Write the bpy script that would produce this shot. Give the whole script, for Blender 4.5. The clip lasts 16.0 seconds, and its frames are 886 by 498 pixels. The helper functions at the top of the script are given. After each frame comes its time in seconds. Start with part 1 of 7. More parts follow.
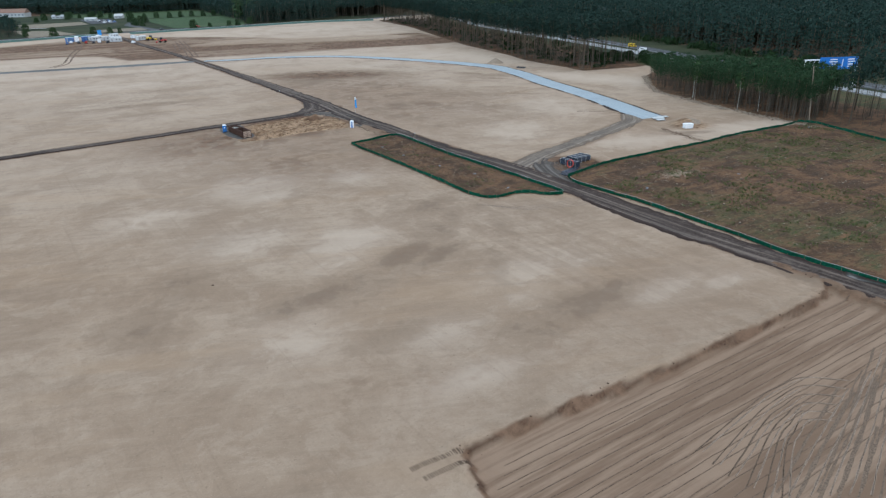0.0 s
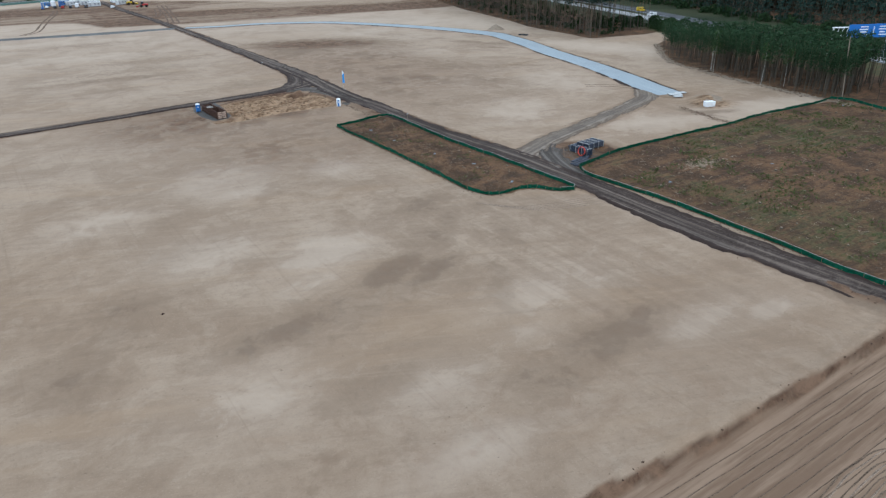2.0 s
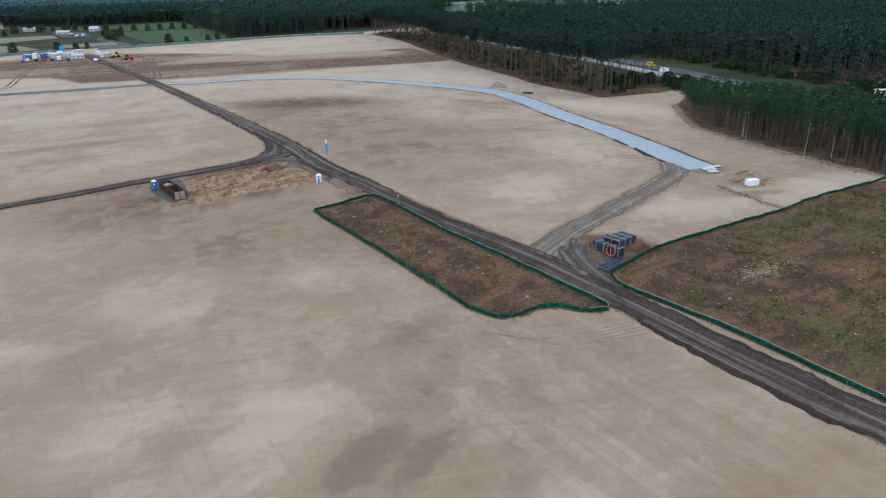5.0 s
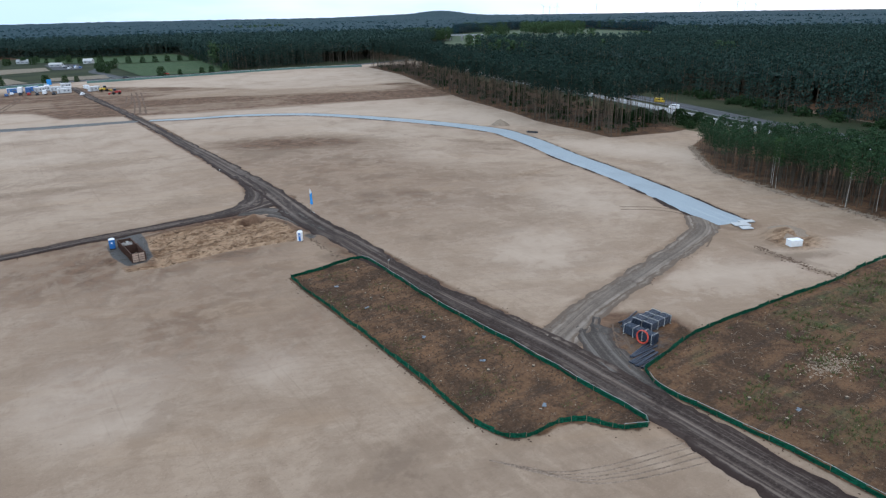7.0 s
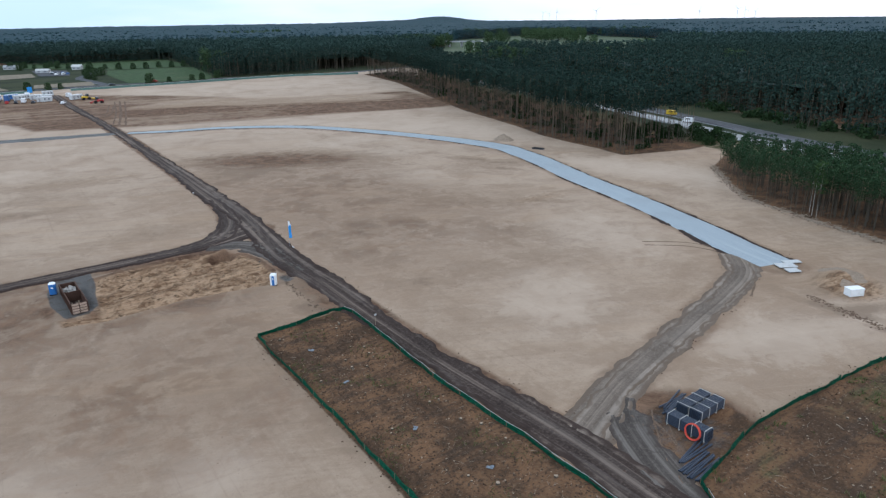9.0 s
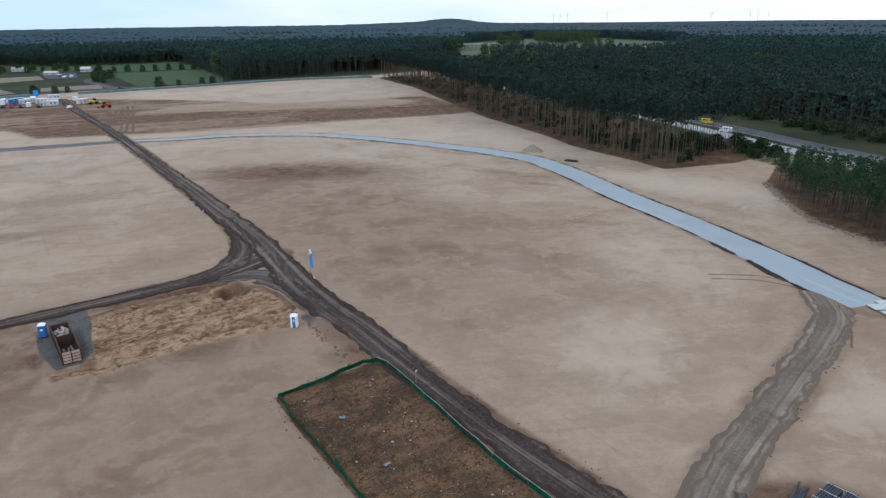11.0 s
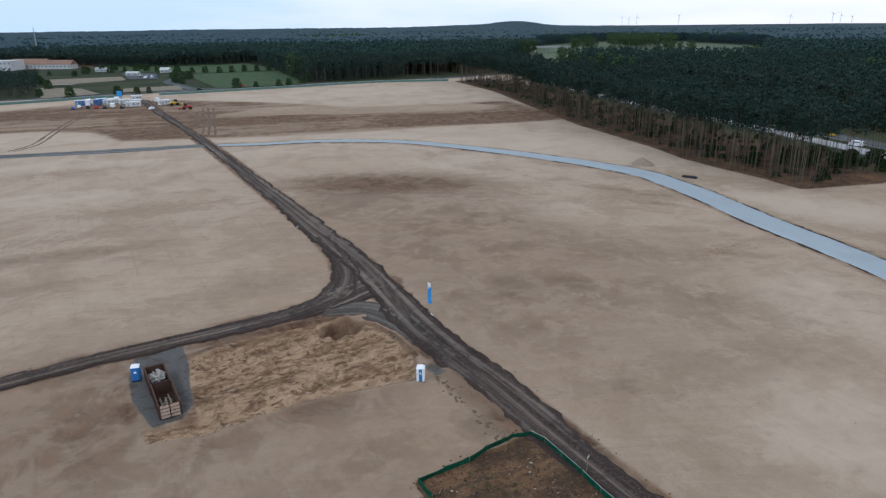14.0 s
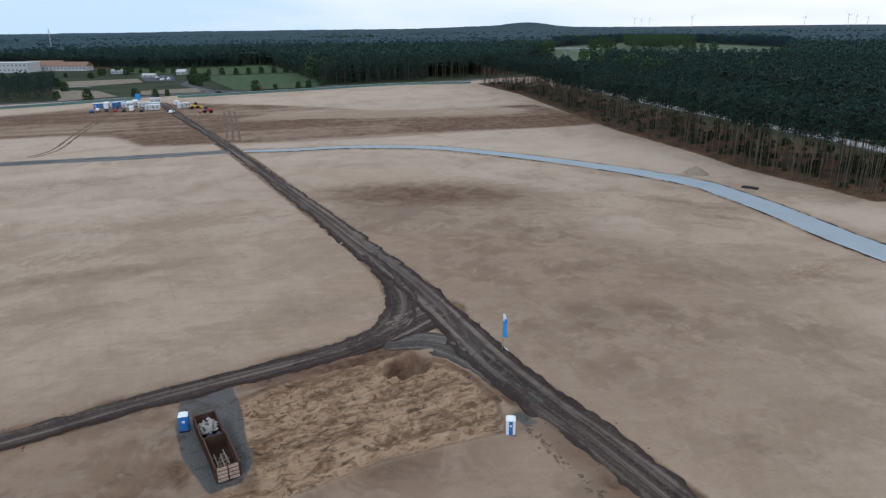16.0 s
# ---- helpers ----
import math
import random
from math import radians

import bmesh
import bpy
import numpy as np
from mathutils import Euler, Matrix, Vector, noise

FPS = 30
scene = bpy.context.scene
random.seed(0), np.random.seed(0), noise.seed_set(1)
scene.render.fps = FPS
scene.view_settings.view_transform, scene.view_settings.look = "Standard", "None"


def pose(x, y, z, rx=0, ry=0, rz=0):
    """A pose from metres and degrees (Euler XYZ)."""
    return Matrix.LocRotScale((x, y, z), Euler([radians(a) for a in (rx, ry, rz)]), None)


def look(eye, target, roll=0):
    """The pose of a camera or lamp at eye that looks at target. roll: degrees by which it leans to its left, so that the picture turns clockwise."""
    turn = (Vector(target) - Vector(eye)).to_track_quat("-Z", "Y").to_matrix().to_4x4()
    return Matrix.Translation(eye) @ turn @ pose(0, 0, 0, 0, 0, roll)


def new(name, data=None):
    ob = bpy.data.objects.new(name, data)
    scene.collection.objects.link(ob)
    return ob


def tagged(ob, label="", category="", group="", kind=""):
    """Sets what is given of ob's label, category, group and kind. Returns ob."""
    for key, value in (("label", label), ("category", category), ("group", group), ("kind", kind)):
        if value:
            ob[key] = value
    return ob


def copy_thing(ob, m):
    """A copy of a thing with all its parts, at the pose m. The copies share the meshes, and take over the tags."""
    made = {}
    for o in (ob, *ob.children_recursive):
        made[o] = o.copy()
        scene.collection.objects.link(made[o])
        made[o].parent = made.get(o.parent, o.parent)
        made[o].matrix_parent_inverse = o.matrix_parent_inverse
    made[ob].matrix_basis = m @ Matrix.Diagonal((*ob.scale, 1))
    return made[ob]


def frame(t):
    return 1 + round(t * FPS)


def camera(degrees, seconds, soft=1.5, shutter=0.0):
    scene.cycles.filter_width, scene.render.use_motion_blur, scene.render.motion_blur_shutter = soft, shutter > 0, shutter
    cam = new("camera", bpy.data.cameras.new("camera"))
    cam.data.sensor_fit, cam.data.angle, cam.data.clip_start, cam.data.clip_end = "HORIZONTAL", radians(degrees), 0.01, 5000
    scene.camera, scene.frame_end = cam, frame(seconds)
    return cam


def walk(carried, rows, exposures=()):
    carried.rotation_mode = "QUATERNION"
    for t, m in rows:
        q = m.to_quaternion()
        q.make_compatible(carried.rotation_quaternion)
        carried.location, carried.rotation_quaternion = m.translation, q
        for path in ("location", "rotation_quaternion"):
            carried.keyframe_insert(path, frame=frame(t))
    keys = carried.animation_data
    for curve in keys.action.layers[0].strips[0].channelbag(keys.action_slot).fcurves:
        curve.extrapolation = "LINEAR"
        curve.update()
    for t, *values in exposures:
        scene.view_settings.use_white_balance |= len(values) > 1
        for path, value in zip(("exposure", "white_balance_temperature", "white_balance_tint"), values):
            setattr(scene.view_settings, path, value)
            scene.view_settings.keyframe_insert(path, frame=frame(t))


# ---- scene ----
cam = camera(67.0, 16.0, soft=1.3)
METRES, EYE, TILT, LEAN, TURN = 137.256, 41.6, 0.0, -0.65, -33.6
ROWS = [
    (0.0, 0.0, 0.0, 0.0, -0.68, -22.73, 1.63),
    (0.5, 0.0017, 0.0297, -0.0003, -0.73, -24.16, 1.69),
    (1.0, 0.0033, 0.061, -0.0003, -0.79, -25.59, 1.74),
    (1.5, 0.0045, 0.0927, 0.0004, -0.84, -26.32, 1.75),
    (2.0, 0.0061, 0.1256, 0.0009, -0.86, -25.76, 1.76),
    (2.5, 0.0071, 0.159, 0.0014, -0.9, -25.15, 1.74),
    (3.0, 0.0084, 0.1928, 0.0019, -0.92, -24.56, 1.76),
    (3.5, 0.0091, 0.2267, 0.0026, -0.95, -23.95, 1.73),
    (4.0, 0.01, 0.2616, 0.0027, -0.95, -23.33, 1.71),
    (6.5, 0.015, 0.4419, 0.0048, -0.94, -20.23, 1.62),
    (7.0, 0.0168, 0.4768, 0.0054, -0.94, -19.65, 1.61),
    (7.5, 0.0191, 0.5139, 0.006, -0.94, -19.22, 1.58),
    (8.0, 0.021, 0.5505, 0.0063, -0.97, -19.21, 1.56),
    (8.5, 0.0227, 0.5869, 0.0063, -0.96, -19.21, 1.55),
    (9.0, 0.0206, 0.6226, 0.0066, -0.98, -19.21, 1.41),
    (11.5, -0.032, 0.7579, 0.0093, 0.46, -18.87, 1.16),
    (12.0, -0.0458, 0.7779, 0.0091, 3.38, -18.79, 1.14),
    (12.5, -0.0596, 0.7978, 0.0084, 4.85, -18.75, 1.18),
    (13.0, -0.0752, 0.8173, 0.0078, 4.93, -18.74, 1.18),
    (13.5, -0.092, 0.8364, 0.007, 4.91, -18.73, 1.2),
    (14.0, -0.1094, 0.8555, 0.0069, 4.9, -18.73, 1.21),
    (14.5, -0.1274, 0.875, 0.0065, 5.33, -18.7, 1.21),
    (15.0, -0.1455, 0.8944, 0.0065, 5.6, -18.67, 1.23),
    (15.5, -0.1643, 0.9137, 0.0063, 5.73, -18.61, 1.21),
    (16.0, -0.183, 0.932, 0.0068, 5.7, -18.6, 1.24),
]
walk(cam, [(t, pose(0, 0, EYE, TILT, LEAN, TURN) @ pose(METRES * x, METRES * y, METRES * z, 90 + pitch, roll, yaw)) for t, x, y, z, yaw, pitch, roll in ROWS],
     [(0.0, 0.07, 5780, 11), (4.0, 0.05, 5780, 12), (7.0, 0.01, 5760, 14), (9.0, -0.05, 5790, 14), (12.0, -0.20, 5900, 15), (16.0, -0.27, 5930, 15)])

# ---- world, sun ----
SUN_AZ, SUN_EL = 250.0, 48.0
world = bpy.data.worlds.new("world")
scene.world = world
world.use_nodes = True
wn, wl = world.node_tree.nodes, world.node_tree.links
wn.clear()
w_out = wn.new("ShaderNodeOutputWorld")
w_bg = wn.new("ShaderNodeBackground")
w_sky = wn.new("ShaderNodeTexSky")
w_sky.sky_type = "NISHITA"
w_sky.sun_disc = False
w_sky.sun_elevation = radians(SUN_EL)
w_sky.sun_rotation = radians(SUN_AZ)
w_sky.dust_density = 3.0
w_co = wn.new("ShaderNodeTexCoord")
w_map = wn.new("ShaderNodeMapping")
w_map.inputs["Scale"].default_value = (1.0, 1.0, 5.0)
w_noise = wn.new("ShaderNodeTexNoise")
w_noise.inputs["Scale"].default_value = 2.2
w_noise.inputs["Detail"].default_value = 5.0
w_ramp = wn.new("ShaderNodeValToRGB")
w_ramp.color_ramp.elements[0].position, w_ramp.color_ramp.elements[0].color = 0.4, (8.0, 10.4, 11.8, 1)
w_ramp.color_ramp.elements[1].position, w_ramp.color_ramp.elements[1].color = 0.78, (13.4, 13.4, 13.2, 1)
w_mix = wn.new("ShaderNodeMix")
w_mix.data_type = "RGBA"
w_mix.inputs["Factor"].default_value = 0.82
wl.new(w_co.outputs["Generated"], w_map.inputs["Vector"])
wl.new(w_map.outputs["Vector"], w_noise.inputs["Vector"])
w_dot = wn.new("ShaderNodeVectorMath")
w_dot.operation = "DOT_PRODUCT"
w_dot.inputs[1].default_value = (0.34, -0.08, 0.0)
w_sum = wn.new("ShaderNodeMath")
wl.new(w_co.outputs["Generated"], w_dot.inputs[0])
wl.new(w_dot.outputs["Value"], w_sum.inputs[0])
wl.new(w_noise.outputs["Fac"], w_sum.inputs[1])
wl.new(w_sum.outputs["Value"], w_ramp.inputs["Fac"])
wl.new(w_sky.outputs["Color"], w_mix.inputs["A"])
wl.new(w_ramp.outputs["Color"], w_mix.inputs["B"])
wl.new(w_mix.outputs["Result"], w_bg.inputs["Color"])
w_bg.inputs["Strength"].default_value = 0.11
wl.new(w_bg.outputs["Background"], w_out.inputs["Surface"])

sun_data = bpy.data.lights.new("sun", "SUN")
sun_data.energy, sun_data.angle, sun_data.color = 0.9, radians(14), (1.0, 0.95, 0.88)
sun = new("sun", sun_data)
sun.matrix_world = look((0, 0, 200), (200 * -math.sin(radians(SUN_AZ)), 200 * -math.cos(radians(SUN_AZ)), 200 - 200 * math.tan(radians(SUN_EL))))
tagged(sun, kind="structure")


# ---- materials ----
class Nodes:
    """Short hand for one node material."""

    def __init__(self, name, rough=0.9, metal=0.0):
        self.mat = bpy.data.materials.new(name)
        self.mat.use_nodes = True
        self.n, self.l = self.mat.node_tree.nodes, self.mat.node_tree.links
        self.b = self.n["Principled BSDF"]
        self.b.inputs["Roughness"].default_value = rough
        self.b.inputs["Metallic"].default_value = metal
        self.b.inputs["Specular IOR Level"].default_value = 0.3 if rough < 0.7 else 0.08
        self.co = None

    def put(self, socket, value):
        if isinstance(value, (int, float, tuple)):
            if isinstance(value, tuple) and len(value) == 3 and socket.type == "RGBA":
                value = (*value, 1)
            socket.default_value = value
        else:
            self.l.new(value, socket)

    def coord(self, kind="Object"):
        c = self.n.new("ShaderNodeTexCoord")
        return c.outputs[kind]

    def mapped(self, vec, scale=(1, 1, 1), rot=0.0):
        m = self.n.new("ShaderNodeMapping")
        m.inputs["Scale"].default_value = scale
        m.inputs["Rotation"].default_value = (0, 0, radians(rot))
        self.l.new(vec, m.inputs["Vector"])
        return m.outputs["Vector"]

    def noise(self, vec, scale, detail=4.0, rough=0.55, distort=0.0):
        t = self.n.new("ShaderNodeTexNoise")
        for key, v in (("Scale", scale), ("Detail", detail), ("Roughness", rough), ("Distortion", distort)):
            t.inputs[key].default_value = v
        self.l.new(vec, t.inputs["Vector"])
        return t.outputs["Fac"]

    def ramp(self, fac, lo, hi, a=0.0, b=1.0):
        r = self.n.new("ShaderNodeMapRange")
        r.interpolation_type = "SMOOTHSTEP"
        for key, v in (("From Min", lo), ("From Max", hi), ("To Min", a), ("To Max", b)):
            r.inputs[key].default_value = v
        self.put(r.inputs["Value"], fac)
        return r.outputs["Result"]

    def mix(self, fac, a, b, blend="MIX"):
        m = self.n.new("ShaderNodeMix")
        m.data_type, m.blend_type = "RGBA", blend
        self.put(m.inputs["Factor"], fac)
        self.put(m.inputs["A"], a)
        self.put(m.inputs["B"], b)
        return m.outputs["Result"]

    def math(self, op, a, b=0.0):
        m = self.n.new("ShaderNodeMath")
        m.operation = op
        self.put(m.inputs[0], a)
        self.put(m.inputs[1], b)
        return m.outputs[0]

    def attr(self, name):
        a = self.n.new("ShaderNodeAttribute")
        a.attribute_name = name
        s = self.n.new("ShaderNodeSeparateColor")
        self.l.new(a.outputs["Color"], s.inputs["Color"])
        return s.outputs["Red"], s.outputs["Green"], s.outputs["Blue"]

    def random(self):
        return self.n.new("ShaderNodeObjectInfo").outputs["Random"]

    def island(self):
        return self.n.new("ShaderNodeNewGeometry").outputs["Random Per Island"]

    def bump(self, height, strength=0.5, distance=0.05):
        b = self.n.new("ShaderNodeBump")
        b.inputs["Strength"].default_value = strength
        b.inputs["Distance"].default_value = distance
        self.l.new(height, b.inputs["Height"])
        self.l.new(b.outputs["Normal"], self.b.inputs["Normal"])

    def done(self, colour):
        self.put(self.b.inputs["Base Color"], colour)
        return self.mat


def plain(name, colour, rough=0.6, metal=0.0, vary=0.18, scale=3.0, dirt=(0.16, 0.13, 0.1), dirty=0.25):
    """A painted or bare surface with fine grain and patchy dirt."""
    k = Nodes(name, rough, metal)
    v = k.coord()
    fine = k.noise(v, scale * 8, 3.0)
    broad = k.noise(v, scale, 5.0)
    c = k.mix(k.ramp(fine, 0.3, 0.7), tuple(x * (1 - vary) for x in colour), tuple(min(1, x * (1 + vary)) for x in colour))
    c = k.mix(k.ramp(broad, 0.52, 0.75, 0.0, dirty), c, dirt)
    k.bump(fine, 0.15, 0.01)
    return k.done(c)


def ground_material():
    k = Nodes("ground_soil", 0.95)
    v = k.coord()
    damp, ochre, floor = k.attr("soil")
    grass, grey, field = k.attr("cover")
    big = k.noise(v, 0.014, 5.0, 0.55)
    mid = k.noise(v, 0.055, 7.0, 0.62, 0.8)
    spot = k.noise(v, 0.16, 7.0, 0.66, 0.6)
    fine = k.noise(v, 0.9, 6.0, 0.65)
    grit = k.noise(v, 6.0, 4.0, 0.7)
    along = k.noise(k.mapped(v, (1.0, 0.045, 1.0), 2.0), 0.55, 6.0, 0.66)
    swept = k.noise(k.mapped(v, (0.10, 0.9, 1.0), 62.0), 0.4, 6.0, 0.64)
    lane = k.noise(k.mapped(v, (0.035, 0.6, 1.0), -3.0), 0.3, 5.0, 0.6)
    mottle = k.noise(v, 0.33, 7.0, 0.7, 0.5)
    sand = k.mix(k.ramp(mid, 0.40, 0.60), (0.272, 0.209, 0.155), (0.352, 0.280, 0.213))
    sand = k.mix(k.ramp(big, 0.42, 0.62, 0, 0.5), sand, (0.258, 0.185, 0.127))
    sand = k.mix(k.ramp(spot, 0.52, 0.60, 0, 0.3), sand, (0.400, 0.327, 0.255))
    sand = k.mix(k.ramp(spot, 0.47, 0.40, 0, 0.3), sand, (0.215, 0.158, 0.112))
    sand = k.mix(k.ramp(along, 0.5, 0.66, 0, 0.12), sand, (0.205, 0.153, 0.111))
    sand = k.mix(k.ramp(swept, 0.5, 0.68, 0, 0.16), sand, (0.392, 0.320, 0.247))
    sand = k.mix(k.ramp(lane, 0.52, 0.70, 0, 0.22), sand, (0.228, 0.171, 0.124))
    sand = k.mix(k.ramp(mottle, 0.5, 0.64, 0, 0.22), sand, (0.225, 0.171, 0.124))
    sand = k.mix(k.ramp(fine, 0.45, 0.7, 0, 0.28), sand, (0.205, 0.155, 0.114))
    sand = k.mix(k.ramp(k.noise(v, 2.4, 5.0, 0.7), 0.54, 0.66, 0, 0.3), sand, (0.19, 0.145, 0.11))
    sand = k.mix(k.ramp(grit, 0.56, 0.68, 0, 0.35), sand, (0.42, 0.345, 0.27))
    graded = k.mapped(v, (1.0, 1.0, 1.0), 26.0)
    tint = k.noise(k.mapped(graded, (0.12, 0.6, 1.0)), 0.16, 6.0, 0.62, 0.6)
    comb = k.noise(k.mapped(graded, (0.07, 0.9, 1.0)), 0.75, 6.0, 0.66, 0.3)
    sand = k.mix(k.ramp(tint, 0.52, 0.66, 0, 0.32), sand, (0.330, 0.238, 0.158))
    sand = k.mix(k.ramp(comb, 0.52, 0.66, 0, 0.22), sand, (0.195, 0.147, 0.108))
    sand = k.mix(k.ramp(comb, 0.46, 0.34, 0, 0.18), sand, (0.385, 0.312, 0.240))
    trail = k.noise(k.mapped(v, (0.12, 0.7, 1.0), -16.0), 0.7, 8.0, 0.7, 0.7)
    dry_and_haze, trod, churned = k.attr("tone")
    patch_dark, patch_pale, _ = k.attr("patches")
    ragged = k.math("ADD", k.math("MULTIPLY", k.math("SUBTRACT", spot, 0.5), 0.9), k.math("MULTIPLY", k.math("SUBTRACT", mottle, 0.5), 0.7))
    # paler dry patches, and haze painted into the sand farther off
    sand = k.mix(k.math("MULTIPLY", dry_and_haze, k.ramp(mid, 0.3, 0.6, 0.5, 1.0)), sand, (0.49, 0.418, 0.347))
    sand = k.mix(k.ramp(k.math("ADD", patch_pale, ragged), 0.28, 0.46, 0, 0.30), sand, (0.47, 0.398, 0.325))
    sand = k.mix(k.ramp(k.math("ADD", patch_dark, ragged), 0.22, 0.40, 0, 0.34), sand, (0.200, 0.150, 0.108))
    sand = k.mix(k.ramp(k.math("ADD", patch_dark, ragged), 0.46, 0.66, 0, 0.40), sand, (0.150, 0.114, 0.086))
    scratch = k.noise(k.mapped(v, (1.0, 0.02, 1.0), 1.0), 1.3, 3.0, 0.6, 0.1)
    cross = k.noise(k.mapped(v, (0.03, 1.0, 1.0), -4.0), 0.9, 3.0, 0.6, 0.1)
    sand = k.mix(k.ramp(scratch, 0.60, 0.70, 0, 0.16), sand, (0.19, 0.143, 0.105))
    sand = k.mix(k.ramp(cross, 0.60, 0.70, 0, 0.11), sand, (0.19, 0.143, 0.105))
    sand = k.mix(k.ramp(k.noise(v, 1.4, 3.0, 0.6), 0.68, 0.74, 0, 0.5), sand, (0.14, 0.105, 0.078))
    sand = k.mix(k.math("MULTIPLY", trod, k.ramp(along, 0.4, 0.56)), sand, (0.185, 0.136, 0.10))
    swath = k.noise(k.mapped(v, (0.05, 0.9, 1.0), -3.0), 0.6, 6.0, 0.68)
    sand = k.mix(k.math("MULTIPLY", churned, 0.88), sand, k.mix(k.ramp(swath, 0.42, 0.6), (0.158, 0.106, 0.073), (0.262, 0.190, 0.138)))
    ridge_shading = k.noise(k.mapped(v, (0.34, 1.0, 1.0), 12.0), 1.25, 7.0, 0.68, 1.2)
    dug = k.mix(k.ramp(trail, 0.40, 0.54), (0.165, 0.108, 0.068), (0.335, 0.240, 0.160))
    dug = k.mix(k.ramp(mottle, 0.5, 0.6, 0, 0.4), dug, (0.098, 0.060, 0.037))
    # streaks paint the shaded undersides and pale tops of the scraped ridges
    dug = k.mix(k.ramp(ridge_shading, 0.54, 0.62, 0, 0.8), dug, (0.062, 0.042, 0.027))
    dug = k.mix(k.ramp(ridge_shading, 0.46, 0.38, 0, 0.6), dug, (0.385, 0.290, 0.205))
    dug = k.mix(k.ramp(fine, 0.54, 0.64, 0, 0.5), dug, (0.105, 0.065, 0.04))
    o = k.ramp(k.math("ADD", ochre, k.math("MULTIPLY", k.math("SUBTRACT", fine, 0.5), 0.5)), 0.2, 0.75)
    sand = k.mix(o, sand, dug)
    wet = k.mix(k.ramp(mottle, 0.35, 0.65), (0.074, 0.045, 0.030), (0.185, 0.122, 0.083))
    d = k.ramp(k.math("ADD", k.math("MULTIPLY", damp, k.ramp(k.math("ADD", spot, k.math("MULTIPLY", k.math("SUBTRACT", mottle, 0.5), 0.5)), 0.38, 0.62, 0.72, 1.2)), k.math("MULTIPLY", k.math("SUBTRACT", k.math("ADD", mid, k.math("MULTIPLY", mottle, 0.5)), 0.75), 0.8)), 0.05, 0.95)
    sand = k.mix(d, sand, wet)
    patch = k.noise(v, 0.16, 7.0, 0.7, 0.5)
    chaff = k.noise(v, 2.6, 6.0, 0.78)
    rows = k.noise(k.mapped(v, (0.12, 1.1, 1.0), 8.0), 0.75, 6.0, 0.7, 0.4)
    litter = k.mix(k.ramp(patch, 0.38, 0.62), (0.062, 0.037, 0.022), (0.158, 0.086, 0.045))
    litter = k.mix(k.ramp(rows, 0.50, 0.62, 0, 0.55), litter, (0.045, 0.033, 0.025))
    litter = k.mix(k.ramp(chaff, 0.53, 0.63, 0, 0.3), litter, (0.175, 0.125, 0.088))
    litter = k.mix(k.ramp(chaff, 0.46, 0.36, 0, 0.8), litter, (0.026, 0.020, 0.016))
    litter = k.mix(k.ramp(grit, 0.55, 0.66, 0, 0.5), litter, (0.115, 0.075, 0.048))
    litter = k.mix(k.ramp(k.noise(v, 3.4, 3.0, 0.6), 0.62, 0.70, 0, 0.6), litter, (0.215, 0.165, 0.120))
    litter = k.mix(k.ramp(k.noise(v, 1.5, 5.0, 0.75), 0.55, 0.64, 0, 0.5), litter, (0.030, 0.024, 0.017))
    f = k.ramp(k.math("ADD", floor, k.math("MULTIPLY", k.math("SUBTRACT", fine, 0.5), 0.6)), 0.3, 0.7)
    c = k.mix(f, sand, litter)
    green = k.mix(k.ramp(chaff, 0.36, 0.62), (0.032, 0.038, 0.018), (0.076, 0.080, 0.036))
    g = k.ramp(k.math("ADD", grass, k.math("MULTIPLY", k.math("SUBTRACT", patch, 0.5), 1.8)), 0.4, 0.95)
    g = k.math("MULTIPLY", g, k.ramp(k.math("ADD", rows, k.math("MULTIPLY", fine, 0.6)), 0.62, 0.86))
    c = k.mix(g, c, green)
    stone = k.mix(k.ramp(grit, 0.3, 0.7), (0.056, 0.057, 0.058), (0.140, 0.141, 0.140))
    stone = k.mix(k.ramp(mottle, 0.5, 0.62, 0, 0.7), stone, (0.062, 0.049, 0.040))
    c = k.mix(k.ramp(k.math("ADD", grey, k.math("MULTIPLY", k.math("SUBTRACT", fine, 0.5), 0.6)), 0.3, 0.7), c, stone)
    turf = k.mix(k.ramp(k.noise(v, 0.03, 5.0), 0.35, 0.65), (0.022, 0.033, 0.018), (0.044, 0.052, 0.028))
    c = k.mix(k.ramp(field, 0.3, 0.7), c, turf)
    c = k.mix(k.math("SUBTRACT", 1.0, f), c, (0.985, 0.922, 0.862), "MULTIPLY")
    k.bump(k.math("ADD", k.math("MULTIPLY", fine, 0.7), k.math("MULTIPLY", grit, 0.4)), 0.55, 0.12)
    return k.done(c)


